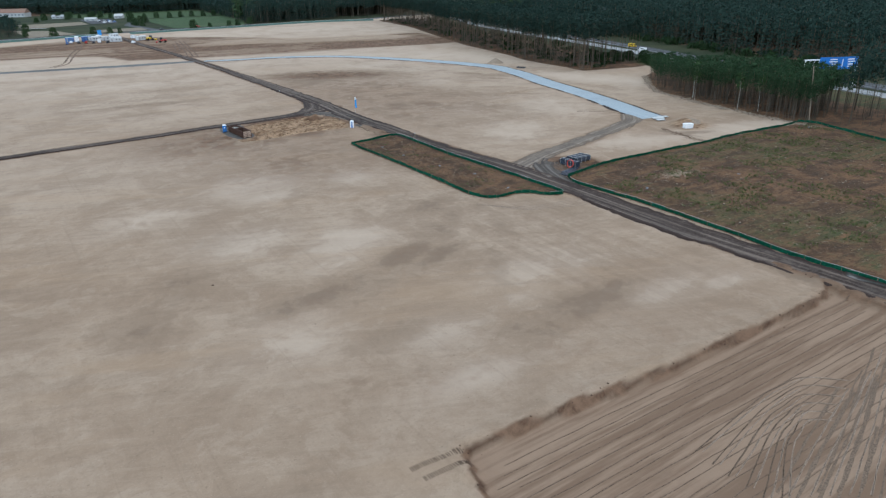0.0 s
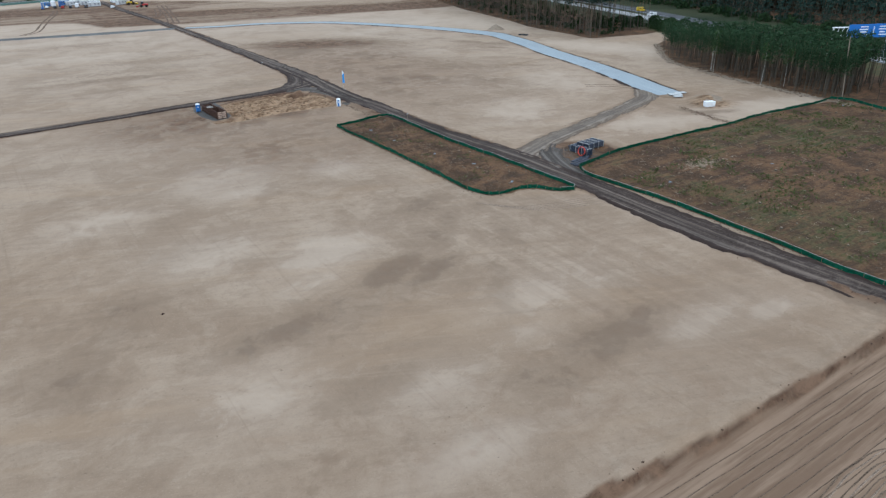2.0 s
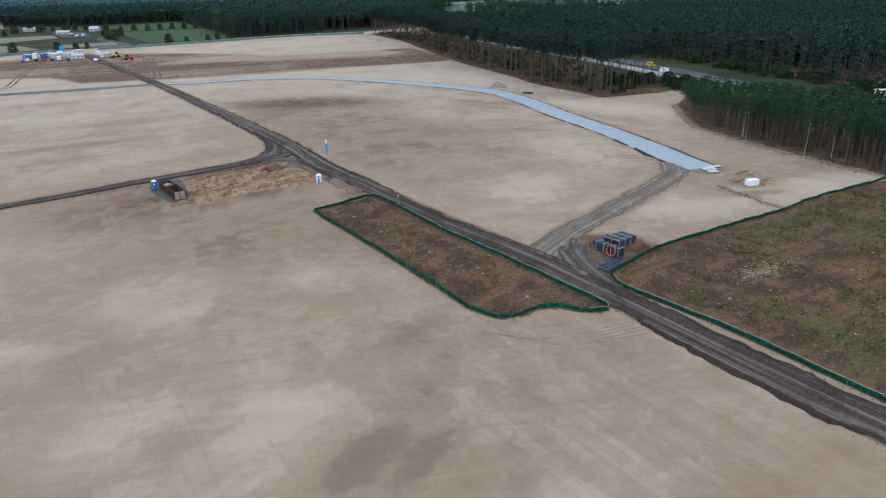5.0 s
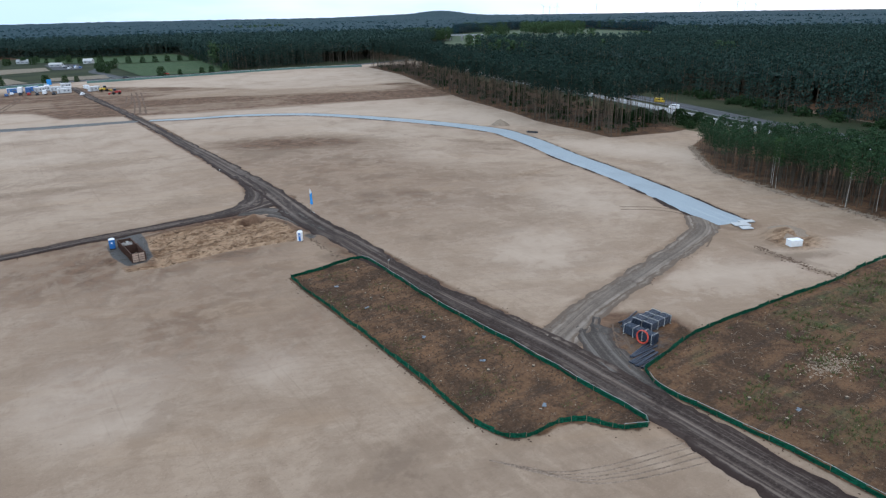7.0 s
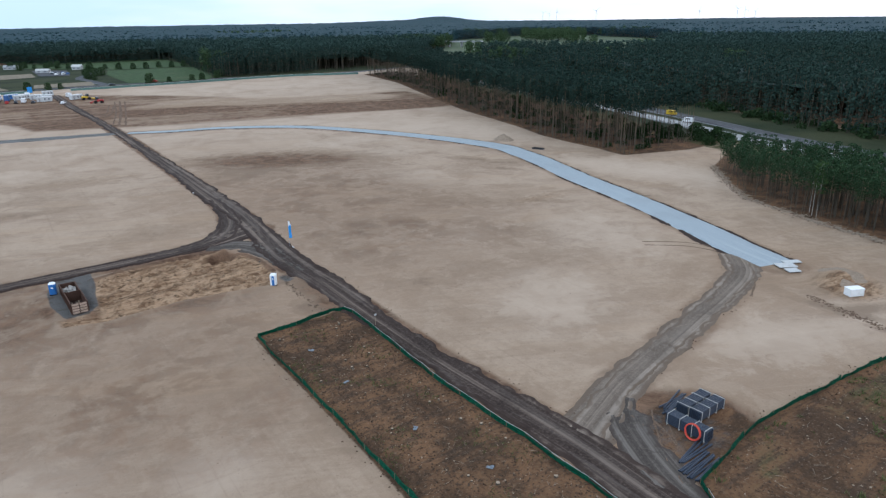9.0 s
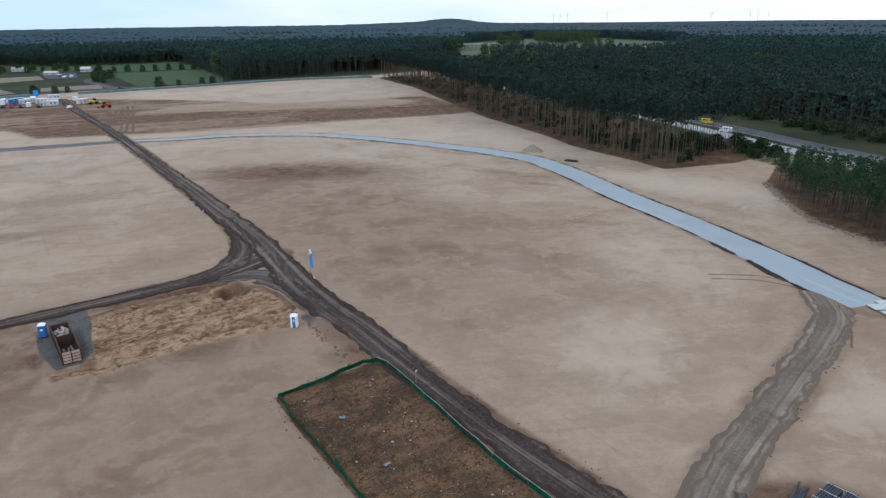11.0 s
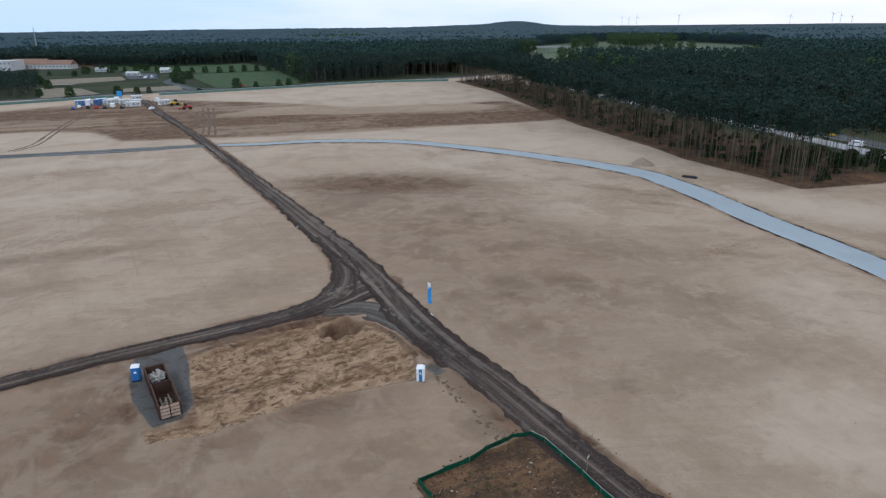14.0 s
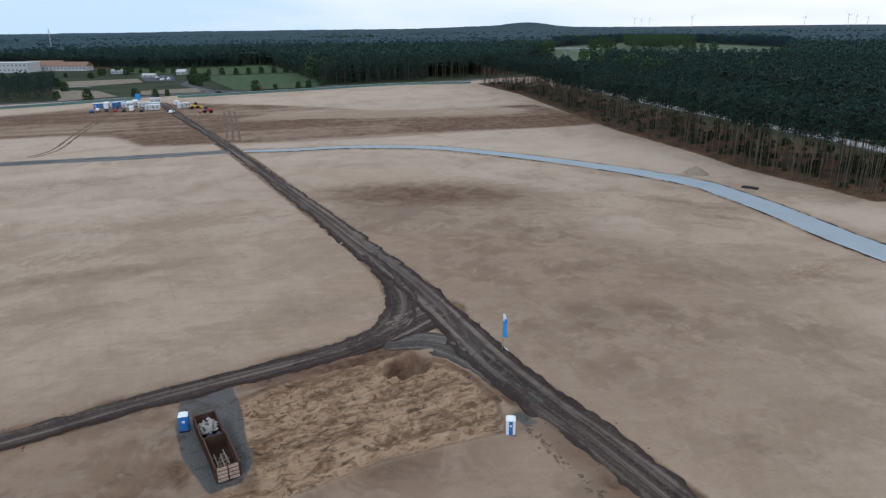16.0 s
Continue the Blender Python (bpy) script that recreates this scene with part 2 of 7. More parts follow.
def road_material(name, dark, light, rut, width, ruts=5.0, mud=None):
    """A driven earth road: wheel ruts along it, dry and wet stretches, grit."""
    k = Nodes(name, 0.85)
    uv = k.coord("UV")
    v = k.coord()
    lanes = k.noise(k.mapped(uv, (0.62 * ruts / width * 1.6, 0.010, 1)), 1.0, 3.0, 0.55, 0.25)
    lines = k.noise(k.mapped(uv, (2.2, 0.012, 1)), 1.0, 5.0, 0.62, 0.2)
    broad = k.noise(v, 0.07, 6.0, 0.65, 0.5)
    grit = k.noise(v, 3.5, 5.0, 0.7)
    c = k.mix(k.ramp(lanes, 0.46, 0.62), dark, light)
    c = k.mix(k.ramp(lines, 0.5, 0.64, 0, 0.6), c, rut)
    c = k.mix(k.ramp(lines, 0.46, 0.36, 0, 0.35), c, tuple(1.15 * x for x in light))
    c = k.mix(k.ramp(broad, 0.48, 0.64, 0, 0.6), c, tuple(0.62 * x for x in dark))
    c = k.mix(k.ramp(grit, 0.45, 0.75, 0, 0.4), c, tuple(1.2 * x for x in light))
    if mud:
        across, _, _ = k.attr("Across")
        out = k.math("ADD", across, k.math("MULTIPLY", k.math("SUBTRACT", k.noise(v, 0.5, 5.0, 0.7), 0.5), 0.7))
        c = k.mix(k.ramp(k.noise(k.mapped(uv, (0.35, 0.03, 1), 0), 1.0, 5.0, 0.7, 0.8), 0.5, 0.62, 0, 0.4), c, tuple(0.55 * x + 0.45 * y for x, y in zip(light, (0.130, 0.117, 0.106))))
        c = k.mix(k.ramp(out, 0.60, 0.80, 0, 0.85), c, mud)
        c = k.mix(k.ramp(k.noise(v, 0.35, 6.0, 0.7, 0.8), 0.54, 0.64, 0, 0.4), c, tuple(0.7 * x for x in mud))
    k.bump(k.math("ADD", lanes, k.math("MULTIPLY", grit, 0.5)), 0.6, 0.12)
    return k.done(c)


def gravel_material():
    k = Nodes("crushed_gravel", 0.9)
    v = k.coord()
    uv = k.coord("UV")
    grit = k.noise(v, 5.0, 5.0, 0.75)
    broad = k.noise(v, 0.12, 5.0)
    lanes = k.noise(k.mapped(uv, (0.8, 0.02, 1)), 1.0, 4.0)
    c = k.mix(k.ramp(grit, 0.3, 0.72), (0.24, 0.275, 0.293), (0.37, 0.415, 0.438))
    c = k.mix(k.ramp(broad, 0.45, 0.75, 0, 0.4), c, (0.24, 0.26, 0.265))
    c = k.mix(k.ramp(lanes, 0.5, 0.7, 0, 0.3), c, (0.43, 0.47, 0.485))
    k.bump(grit, 0.6, 0.05)
    return k.done(c)


def leaf_material(name, dark, light, tip):
    k = Nodes(name, 0.95)
    v = k.coord()
    c = k.mix(k.island(), dark, light)
    c = k.mix(k.ramp(k.noise(v, 0.9, 3.0), 0.45, 0.7, 0, 0.6), c, tip)
    c = k.mix(k.math("MULTIPLY", k.random(), 0.45), c, dark)
    return k.done(c)


def bark_material(name, low, high, flecks):
    k = Nodes(name, 0.9)
    v = k.coord()
    s = k.n.new("ShaderNodeSeparateXYZ")
    k.l.new(v, s.inputs[0])
    plates = k.noise(k.mapped(v, (6, 6, 1.6)), 1.0, 5.0, 0.7)
    c = k.mix(k.ramp(s.outputs["Z"], 3.0, 11.0), low, high)
    c = k.mix(k.ramp(plates, 0.5, 0.66, 0, 0.75), c, flecks)
    k.bump(plates, 0.6, 0.05)
    return k.done(c)


M = {
    "ground": ground_material(),
    "road": road_material("wet_earth_road", (0.042, 0.030, 0.025), (0.170, 0.132, 0.106), (0.026, 0.019, 0.016), 6.0, mud=(0.036, 0.024, 0.020)),
    "mud_grey": road_material("trodden_grey_mud", (0.066, 0.055, 0.047), (0.150, 0.130, 0.112), (0.040, 0.033, 0.028), 5.0, mud=(0.062, 0.048, 0.040)),
    "road_dry": road_material("dry_earth_road", (0.150, 0.119, 0.094), (0.262, 0.215, 0.172), (0.095, 0.073, 0.056), 6.4, mud=(0.128, 0.094, 0.069)),
    "road_grey": road_material("grey_ballast_road", (0.10, 0.098, 0.095), (0.20, 0.197, 0.19), (0.08, 0.075, 0.07), 8.0),
    "gravel": gravel_material(),
    "asphalt": road_material("asphalt_lane", (0.075, 0.077, 0.082), (0.125, 0.128, 0.135), (0.06, 0.06, 0.062), 12.0, 3.0),
    "concrete": road_material("concrete_lane", (0.27, 0.27, 0.265), (0.36, 0.36, 0.355), (0.25, 0.25, 0.245), 12.0, 3.0),
    "rut": plain("rutted_sand", (0.135, 0.092, 0.065), 0.95, 0, 0.3, 0.6, (0.10, 0.075, 0.055), 0.6),
    "mud": plain("dark_red_mud", (0.085, 0.052, 0.036), 0.95, 0, 0.3, 0.6, (0.06, 0.04, 0.03), 0.6),
    "furrow": plain("furrowed_sand", (0.172, 0.120, 0.086), 0.95, 0, 0.3, 0.6, (0.15, 0.105, 0.075), 0.6),
    "berm": plain("scraped_sand", (0.265, 0.198, 0.147), 0.95, 0, 0.25, 0.6, (0.21, 0.16, 0.12), 0.5),
    "clod": plain("turned_sand", (0.150, 0.107, 0.076), 0.95, 0, 0.35, 0.8, (0.15, 0.105, 0.07), 0.6),
    "needles": leaf_material("pine_needles", (0.016, 0.032, 0.027), (0.035, 0.062, 0.048), (0.048, 0.080, 0.054)),
    # far needles get a little distance haze mixed into their colour
    "needles_far": leaf_material("lightly_hazed_needles", (0.022, 0.042, 0.038), (0.037, 0.066, 0.056), (0.045, 0.076, 0.060)),
    # farthest needles: bluer still, haze painted into the base colour
    "needles_hazed": leaf_material("hazed_pine_needles", (0.023, 0.050, 0.058), (0.030, 0.061, 0.070), (0.036, 0.069, 0.074)),
    "needles_young": leaf_material("young_pine_needles", (0.018, 0.040, 0.020), (0.040, 0.074, 0.033), (0.064, 0.106, 0.044)),
    "leaves": leaf_material("birch_leaves", (0.034, 0.068, 0.020), (0.07, 0.12, 0.036), (0.095, 0.15, 0.05)),
    "bush": leaf_material("bush_leaves", (0.016, 0.034, 0.014), (0.036, 0.064, 0.024), (0.052, 0.084, 0.032)),
    "broad": leaf_material("broad_leaves", (0.030, 0.056, 0.026), (0.062, 0.100, 0.042), (0.085, 0.125, 0.055)),
    "bark": bark_material("pine_bark", (0.100, 0.084, 0.064), (0.168, 0.126, 0.086), (0.055, 0.044, 0.035)),
    "birch": bark_material("birch_bark", (0.40, 0.38, 0.34), (0.42, 0.40, 0.36), (0.09, 0.08, 0.07)),
    "net": plain("green_net", (0.006, 0.058, 0.032), 0.7, 0, 0.5, 0.6, (0.045, 0.06, 0.04), 0.8),
    "post": plain("pine_post", (0.20, 0.17, 0.12), 0.8, 0, 0.25, 4.0),
    "cord": plain("white_cord", (0.33, 0.35, 0.33), 0.7),
    "white": plain("white_plastic", (0.78, 0.79, 0.79), 0.45, 0, 0.05, 1.0),
    "wc_blue": plain("blue_plastic", (0.035, 0.16, 0.44), 0.45, 0, 0.1, 1.0),
    "flag_blue": plain("blue_cloth", (0.05, 0.28, 0.66), 0.7, 0, 0.12, 1.0, (0.7, 0.75, 0.8), 0.2),
    "steel": plain("dull_steel", (0.40, 0.41, 0.42), 0.45, 0.7),
    "rust": plain("rusty_steel", (0.090, 0.052, 0.039), 0.8, 0.2, 0.35, 1.5, (0.06, 0.035, 0.025), 0.6),
    "rust_in": plain("rusty_floor", (0.055, 0.034, 0.027), 0.85, 0.1, 0.35, 1.5, (0.05, 0.032, 0.025), 0.6),
    "plank": plain("pale_planks", (0.42, 0.31, 0.24), 0.85, 0, 0.3, 1.2, (0.22, 0.15, 0.10), 0.5),
    "rubble": plain("pale_rubble", (0.36, 0.34, 0.31), 0.9, 0, 0.25, 2.0),
    "pipe": plain("black_pipe", (0.028, 0.038, 0.058), 0.35, 0, 0.25, 2.0, (0.12, 0.11, 0.1), 0.2),
    "strap": plain("pale_lath", (0.48, 0.47, 0.43), 0.8),
    "coil": plain("orange_hose", (0.55, 0.075, 0.045), 0.5, 0, 0.1, 2.0),
    "slab": plain("pale_slab", (0.47, 0.475, 0.465), 0.85, 0, 0.15, 0.8),
    "stump": plain("cut_wood", (0.31, 0.24, 0.175), 0.85, 0, 0.3, 4.0),
    "stick": plain("dead_wood", (0.25, 0.20, 0.15), 0.9, 0, 0.35, 4.0),
    "chip": plain("bark_chips", (0.075, 0.050, 0.034), 0.95, 0, 0.5, 1.0),
    "sign": plain("sign_blue", (0.02, 0.16, 0.52), 0.4, 0, 0.05, 0.3),
    "tyre": plain("rubber", (0.02, 0.02, 0.021), 0.8),
    "glass_dark": plain("tinted_glass", (0.03, 0.04, 0.05), 0.15, 0, 0.05, 1.0),
    "yellow": plain("yellow_paint", (0.60, 0.40, 0.03), 0.5),
    "red": plain("red_paint", (0.36, 0.035, 0.03), 0.55),
    "car_dark": plain("dark_car_paint", (0.04, 0.045, 0.055), 0.3, 0.2),
    "car_blue": plain("blue_car_paint", (0.05, 0.12, 0.30), 0.3, 0.2),
    "car_white": plain("white_car_paint", (0.75, 0.76, 0.77), 0.3),
    "plaster": plain("grey_plaster", (0.48, 0.49, 0.49), 0.85, 0, 0.08, 0.3),
    "roof_red": plain("tile_roof", (0.33, 0.13, 0.085), 0.85, 0, 0.2, 0.5),
    "roof_grey": plain("sheet_roof", (0.36, 0.37, 0.38), 0.6, 0.2, 0.1, 0.3),
    "scrap": plain("scrap_sheeting", (0.16, 0.185, 0.21), 0.6, 0, 0.3, 2.0),
    "heap_sand": plain("heap_sand", (0.25, 0.195, 0.145), 0.95, 0, 0.25, 0.8, (0.17, 0.125, 0.09), 0.5),
    "grass": leaf_material("grass_blades", (0.045, 0.062, 0.02), (0.105, 0.125, 0.045), (0.15, 0.15, 0.07)),
    "cabin_white": plain("dusty_white_panel", (0.56, 0.57, 0.57), 0.6, 0, 0.15, 0.5, (0.3, 0.27, 0.24), 0.3),
    "pane_grey": plain("grey_pane", (0.17, 0.19, 0.21), 0.3, 0, 0.1, 1.0),
    "roof_brown": plain("brown_roof", (0.23, 0.145, 0.11), 0.85, 0, 0.2, 0.5),
    "teal": plain("teal_screen", (0.11, 0.20, 0.18), 0.7, 0, 0.15, 0.3),
    "turbine": plain("turbine_white", (0.62, 0.64, 0.66), 0.5),
    "litter": plain("forest_litter", (0.085, 0.062, 0.042), 0.95, 0, 0.5, 0.5),
}


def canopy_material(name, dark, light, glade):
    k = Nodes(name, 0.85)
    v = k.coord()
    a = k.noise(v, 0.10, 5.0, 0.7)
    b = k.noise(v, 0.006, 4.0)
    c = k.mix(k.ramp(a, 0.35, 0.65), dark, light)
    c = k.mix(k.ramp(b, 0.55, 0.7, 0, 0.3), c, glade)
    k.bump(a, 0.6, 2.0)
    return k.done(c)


# about half the needle colour: shade between the crowns, painted in
M["canopy"] = canopy_material("shaded_pine_canopy", (0.013, 0.026, 0.023), (0.020, 0.037, 0.031), (0.024, 0.040, 0.030))
# canopy beyond about 1 km, with blue distance haze in its colour
M["canopy_hazed"] = canopy_material("hazed_pine_canopy", (0.018, 0.040, 0.048), (0.026, 0.053, 0.063), (0.050, 0.078, 0.074))


# ---- building helpers ----
def ob_from(name, bm, material, parent=None, smooth=False):
    me = bpy.data.meshes.new(name)
    bm.to_mesh(me)
    bm.free()
    for m in material if isinstance(material, (list, tuple)) else [material]:
        me.materials.append(M[m])
    if smooth:
        me.polygons.foreach_set("use_smooth", [True] * len(me.polygons))
    ob = new(name, me)
    ob.parent = parent
    return ob


def part(name, bm, material, parent, label="", smooth=False):
    ob = ob_from(name, bm, material, parent, smooth)
    if label:
        ob["label"] = label
    return ob


def thing(name, m, label, category, group="", kind=""):
    ob = new(name)
    ob.empty_display_size = 0.3
    ob.matrix_basis = m
    return tagged(ob, label, category, group, kind)


def box(bm, cx, cy, cz, sx, sy, sz, bevel=0.0, rot=None):
    """A box by centre and size, with bevelled edges."""
    b2 = bmesh.new()
    bmesh.ops.create_cube(b2, size=1.0)
    bmesh.ops.scale(b2, vec=(sx, sy, sz), verts=b2.verts)
    if bevel:
        bmesh.ops.bevel(b2, geom=b2.edges[:], offset=bevel, segments=1, affect="EDGES")
    if rot is not None:
        bmesh.ops.transform(b2, matrix=rot, verts=b2.verts)
    bmesh.ops.translate(b2, vec=(cx, cy, cz), verts=b2.verts)
    add(bm, b2)
    return bm


def add(bm, b2):
    me = bpy.data.meshes.new("tmp")
    b2.to_mesh(me)
    b2.free()
    bm.from_mesh(me)
    bpy.data.meshes.remove(me)


def tube(bm, a, b, r0, r1=None, sides=8, caps=True):
    """A straight tapered round bar from a to b."""
    r1 = r0 if r1 is None else r1
    a, b = Vector(a), Vector(b)
    q = (b - a).to_track_quat("Z", "Y").to_matrix()
    rings = []
    for p, r in ((a, r0), (b, r1)):
        rings.append([bm.verts.new(p + q @ Vector((r * math.cos(i * math.tau / sides), r * math.sin(i * math.tau / sides), 0))) for i in range(sides)])
    for i in range(sides):
        j = (i + 1) % sides
        bm.faces.new((rings[0][i], rings[0][j], rings[1][j], rings[1][i]))
    if caps:
        bm.faces.new(rings[0][::-1])
        bm.faces.new(rings[1])
    return bm


def nz(x, y, s, seed=0.0):
    return noise.noise(Vector((x * s, y * s, seed)))


def smooth_line(pts, step):
    """Points along a rounded line through pts, about step apart, with their headings."""
    p = [Vector(q) for q in pts]
    p = [2 * p[0] - p[1]] + p + [2 * p[-1] - p[-2]]
    out = []
    for i in range(1, len(p) - 2):
        n = max(2, int((p[i + 1] - p[i]).length / step))
        for k in range(n):
            t = k / n
            out.append(0.5 * (2 * p[i] + (p[i + 1] - p[i - 1]) * t + (2 * p[i - 1] - 5 * p[i] + 4 * p[i + 1] - p[i + 2]) * t * t + (3 * p[i] - p[i - 1] - 3 * p[i + 1] + p[i + 2]) * t ** 3))
    out.append(p[-2])
    return out


def strip(name, pts, widths, material, step=1.0, cols=10, z=0.07, rough=0.4, rut=0.05, parent=None, seed=0.0, label="", kind="structure", berm=0.0):
    """A road laid along pts: ragged edges sunk into the ground, a rutted crown. widths: half widths, one a point."""
    line = smooth_line(pts, step)
    n = len(line)
    at = [0.0]
    for a, b in zip(line, line[1:]):
        at.append(at[-1] + (b - a).length)
    mark = [0.0]
    for a, b in zip(pts, pts[1:]):
        mark.append(mark[-1] + (Vector(b) - Vector(a)).length)
    mark = [m * at[-1] / mark[-1] for m in mark]
    verts, uvs, faces = [], [], []
    for i, c in enumerate(line):
        h = line[min(i + 1, n - 1)] - line[max(i - 1, 0)]
        side = Vector((h.y, -h.x)).normalized()
        w = float(np.interp(at[i], mark, widths))
        wl = w + rough * (nz(at[i], 3.1, 0.22, seed) + 0.7 * nz(at[i], 9.1, 0.8, seed))
        wr = w + rough * (nz(at[i], 33.1, 0.22, seed) + 0.7 * nz(at[i], 39.1, 0.8, seed))
        for j in range(cols + 1):
            u = -wl + (wl + wr) * j / cols
            p = c + side * u
            edge = j in (0, cols) or i in (0, n - 1)
            zz = -0.06 if edge else z + rut * (nz(u * 2.2, at[i] * 0.05, 1.0, seed) + 0.6 * nz(p.x, p.y, 0.9, seed))
            if berm and not edge:
                zz += berm * (0.6 + 0.8 * nz(p.x, p.y, 0.7, seed)) * math.exp(-((min(u + wl, wr - u) - 0.55) / 0.35) ** 2)
            verts.append((p.x, p.y, zz))
            uvs.append((u, at[i]))
    for i in range(n - 1):
        for j in range(cols):
            a = i * (cols + 1) + j
            faces.append((a, a + 1, a + cols + 2, a + cols + 1))
    me = bpy.data.meshes.new(name)
    me.from_pydata(verts, [], faces)
    layer = me.uv_layers.new(name="UVMap")
    idx = np.zeros(len(me.loops), dtype=np.int32)
    me.loops.foreach_get("vertex_index", idx)
    layer.data.foreach_set("uv", np.array(uvs, dtype=np.float32)[idx].ravel())
    side_of = me.color_attributes.new("Across", "FLOAT_COLOR", "POINT")
    t = np.abs(np.tile(np.linspace(-1, 1, cols + 1), n))
    side_of.data.foreach_set("color", np.stack([t, t, t, np.ones(len(t))], -1).astype(np.float32).ravel())
    me.materials.append(M[material])
    me.polygons.foreach_set("use_smooth", [True] * len(me.polygons))
    ob = new(name, me)
    ob.parent = parent
    return tagged(ob, label, kind=kind)


# ---- plan ----
def seg_dist(X, Y, pts):
    """Distance of grid points from a line of points."""
    d = np.full(X.shape, 1e9)
    for (ax, ay), (bx, by) in zip(pts, pts[1:]):
        vx, vy = bx - ax, by - ay
        t = np.clip(((X - ax) * vx + (Y - ay) * vy) / (vx * vx + vy * vy), 0, 1)
        d = np.minimum(d, np.hypot(X - ax - t * vx, Y - ay - t * vy))
    return d


def inside(X, Y, poly):
    """How far grid points lie inside a closed outline (negative outside)."""
    hit = np.zeros(X.shape, dtype=bool)
    for (ax, ay), (bx, by) in zip(poly, poly[1:] + poly[:1]):
        cond = (ay > Y) != (by > Y)
        with np.errstate(divide="ignore", invalid="ignore"):
            hit ^= cond & (X < (bx - ax) * (Y - ay) / (by - ay + 1e-12) + ax)
    d = seg_dist(X, Y, poly + poly[:1])
    return np.where(hit, d, -d)


def blend(v, lo, hi):
    t = np.clip((v - lo) / (hi - lo), 0, 1)
    return t * t * (3 - 2 * t)


MAIN_W = [(95, -40, 3.0), (94.6, 10, 3.0), (94.4, 30, 3.0), (93.9, 45, 3.0), (93.3, 55, 3.2), (93.2, 65, 3.5), (93.6, 76, 3.5), (94, 90, 3.3), (94.2, 100, 3.3), (94.4, 111, 3.1), (93.7, 122, 2.5), (92.8, 135, 2.2), (92.5, 148, 2.3), (92.4, 157, 2.8), (92.4, 167, 3.1), (92, 178, 3.4), (92.3, 190, 3.6), (93.6, 204, 3.1), (94.6, 218, 2.9), (94.6, 230, 3.0), (94.4, 240, 3.2), (94.8, 262, 2.8), (94.7, 280, 2.6), (94.6, 315, 2.2), (94.4, 360, 2.0), (93, 420, 2.0), (90.8, 475, 2.3), (90, 545, 2.4)]
MAIN = [(x, y) for x, y, w in MAIN_W]
WEST = [(-60, 194.6), (0, 196.2), (36, 197.3), (48, 198.5), (62, 199.1), (70, 199.4), (77, 200.0), (83, 202.2), (87.5, 206.5), (90.6, 213), (92.6, 222), (94.0, 236)]
WEST_B = [(68, 199), (76, 199.7), (84, 201.6), (90, 204.2), (95.0, 205.5)]
FAN = [(81, 198.4), (87, 196), (89.9, 190), (90.8, 182), (91.2, 175)]
CROSS = [(-160, 425), (-60, 398), (22, 379), (47, 373), (73, 367), (97, 363)]
GRAVEL = [(97, 361.5), (112, 355), (134, 349), (159, 331), (177, 300), (189.5, 269), (194.5, 247), (193, 235), (189.5, 220), (182.2, 197), (177.5, 178), (172.5, 161), (168.5, 149), (164, 137), (161.5, 128)]
LINK = [(160.5, 136), (153, 129.4), (142, 125.4), (131, 122.6), (119, 119.4), (109, 116.8), (102, 114.2), (95.5, 111.6)]
PLOT = [(76, 155), (82, 155.4), (90, 156), (90.3, 145), (90, 134), (90.2, 123), (90.8, 112), (90.8, 100), (91, 92.3), (89, 92), (87, 93.6), (85.6, 96), (83, 97.6), (80, 97.4), (77, 98.6), (75.6, 103), (75.8, 112), (76, 123), (76, 136), (75.8, 146)]
BIG = [(99.4, 99.6), (97.9, 96.8), (97.5, 93), (98.5, 80), (98.2, 70), (97.6, 58), (96.9, 49), (97.2, 41), (97.6, 30), (98, 10), (98.5, -15), (165, -20), (177, 40), (183, 74), (190, 97), (180, 98.8), (158, 100.8), (147, 100.2), (136, 101.2), (127, 101.6), (119, 102), (113, 102), (106.4, 101)]
DIG = [(60.6, 193), (67.8, 194.9), (75.8, 195.6), (82, 194.7), (86, 190), (87.2, 185), (87.1, 178.5), (84.8, 172.9), (78.5, 173.7), (71, 174.6), (65.9, 174.3), (59.4, 173.4), (53.8, 174.8), (53.6, 177.2), (57.5, 177), (59.4, 179.5), (59.7, 186.6)]
PAD = [(53.3, 191), (54.6, 196.6), (60.4, 197), (60.3, 191), (59.6, 186), (59.2, 180.6), (57.6, 177.8), (54.6, 177.6), (53.2, 185)]
STEP = [(27.4, 33), (28.4, 37.9), (29.6, 41.2), (36, 40.9), (44, 40.3), (56.5, 39.2), (66.3, 39), (76.8, 38.5), (85, 38.3), (89.5, 39), (91.2, 41), (91.2, 44.5), (91, 48)]
LOWER = [(27, -60), (27, 33)] + STEP[1:-3] + [(91, 40), (91, -60)]
FARBROWN = [(-40, 500), (12, 526), (50, 543), (100, 540), (133, 509), (166, 473), (182, 445), (221, 434), (266, 424), (262, 390), (252, 346), (223, 350), (186, 359), (149, 364), (122, 370), (95, 380), (67, 390), (58, 420), (40, 434), (-40, 450)]
EDGE_W = [(216, 211), (218, 222), (221, 254), (227, 272), (234, 300), (240, 328), (262, 394), (290, 474), (306, 552)]
EDGE_E = [(178, 60), (186, 92), (188, 111), (192, 134), (198.5, 157), (210, 170), (224, 184)]
HWAY = [(210, -200), (238, 40), (248, 100), (262, 160), (272, 204), (282, 234), (294, 275), (306, 324), (320, 388), (344, 464), (390, 560), (470, 690), (590, 830), (760, 990), (1000, 1180)]
GREENFENCE = [(-160, 552), (9.6, 562), (60, 571), (121, 569), (191, 572), (253, 574), (303, 556)]

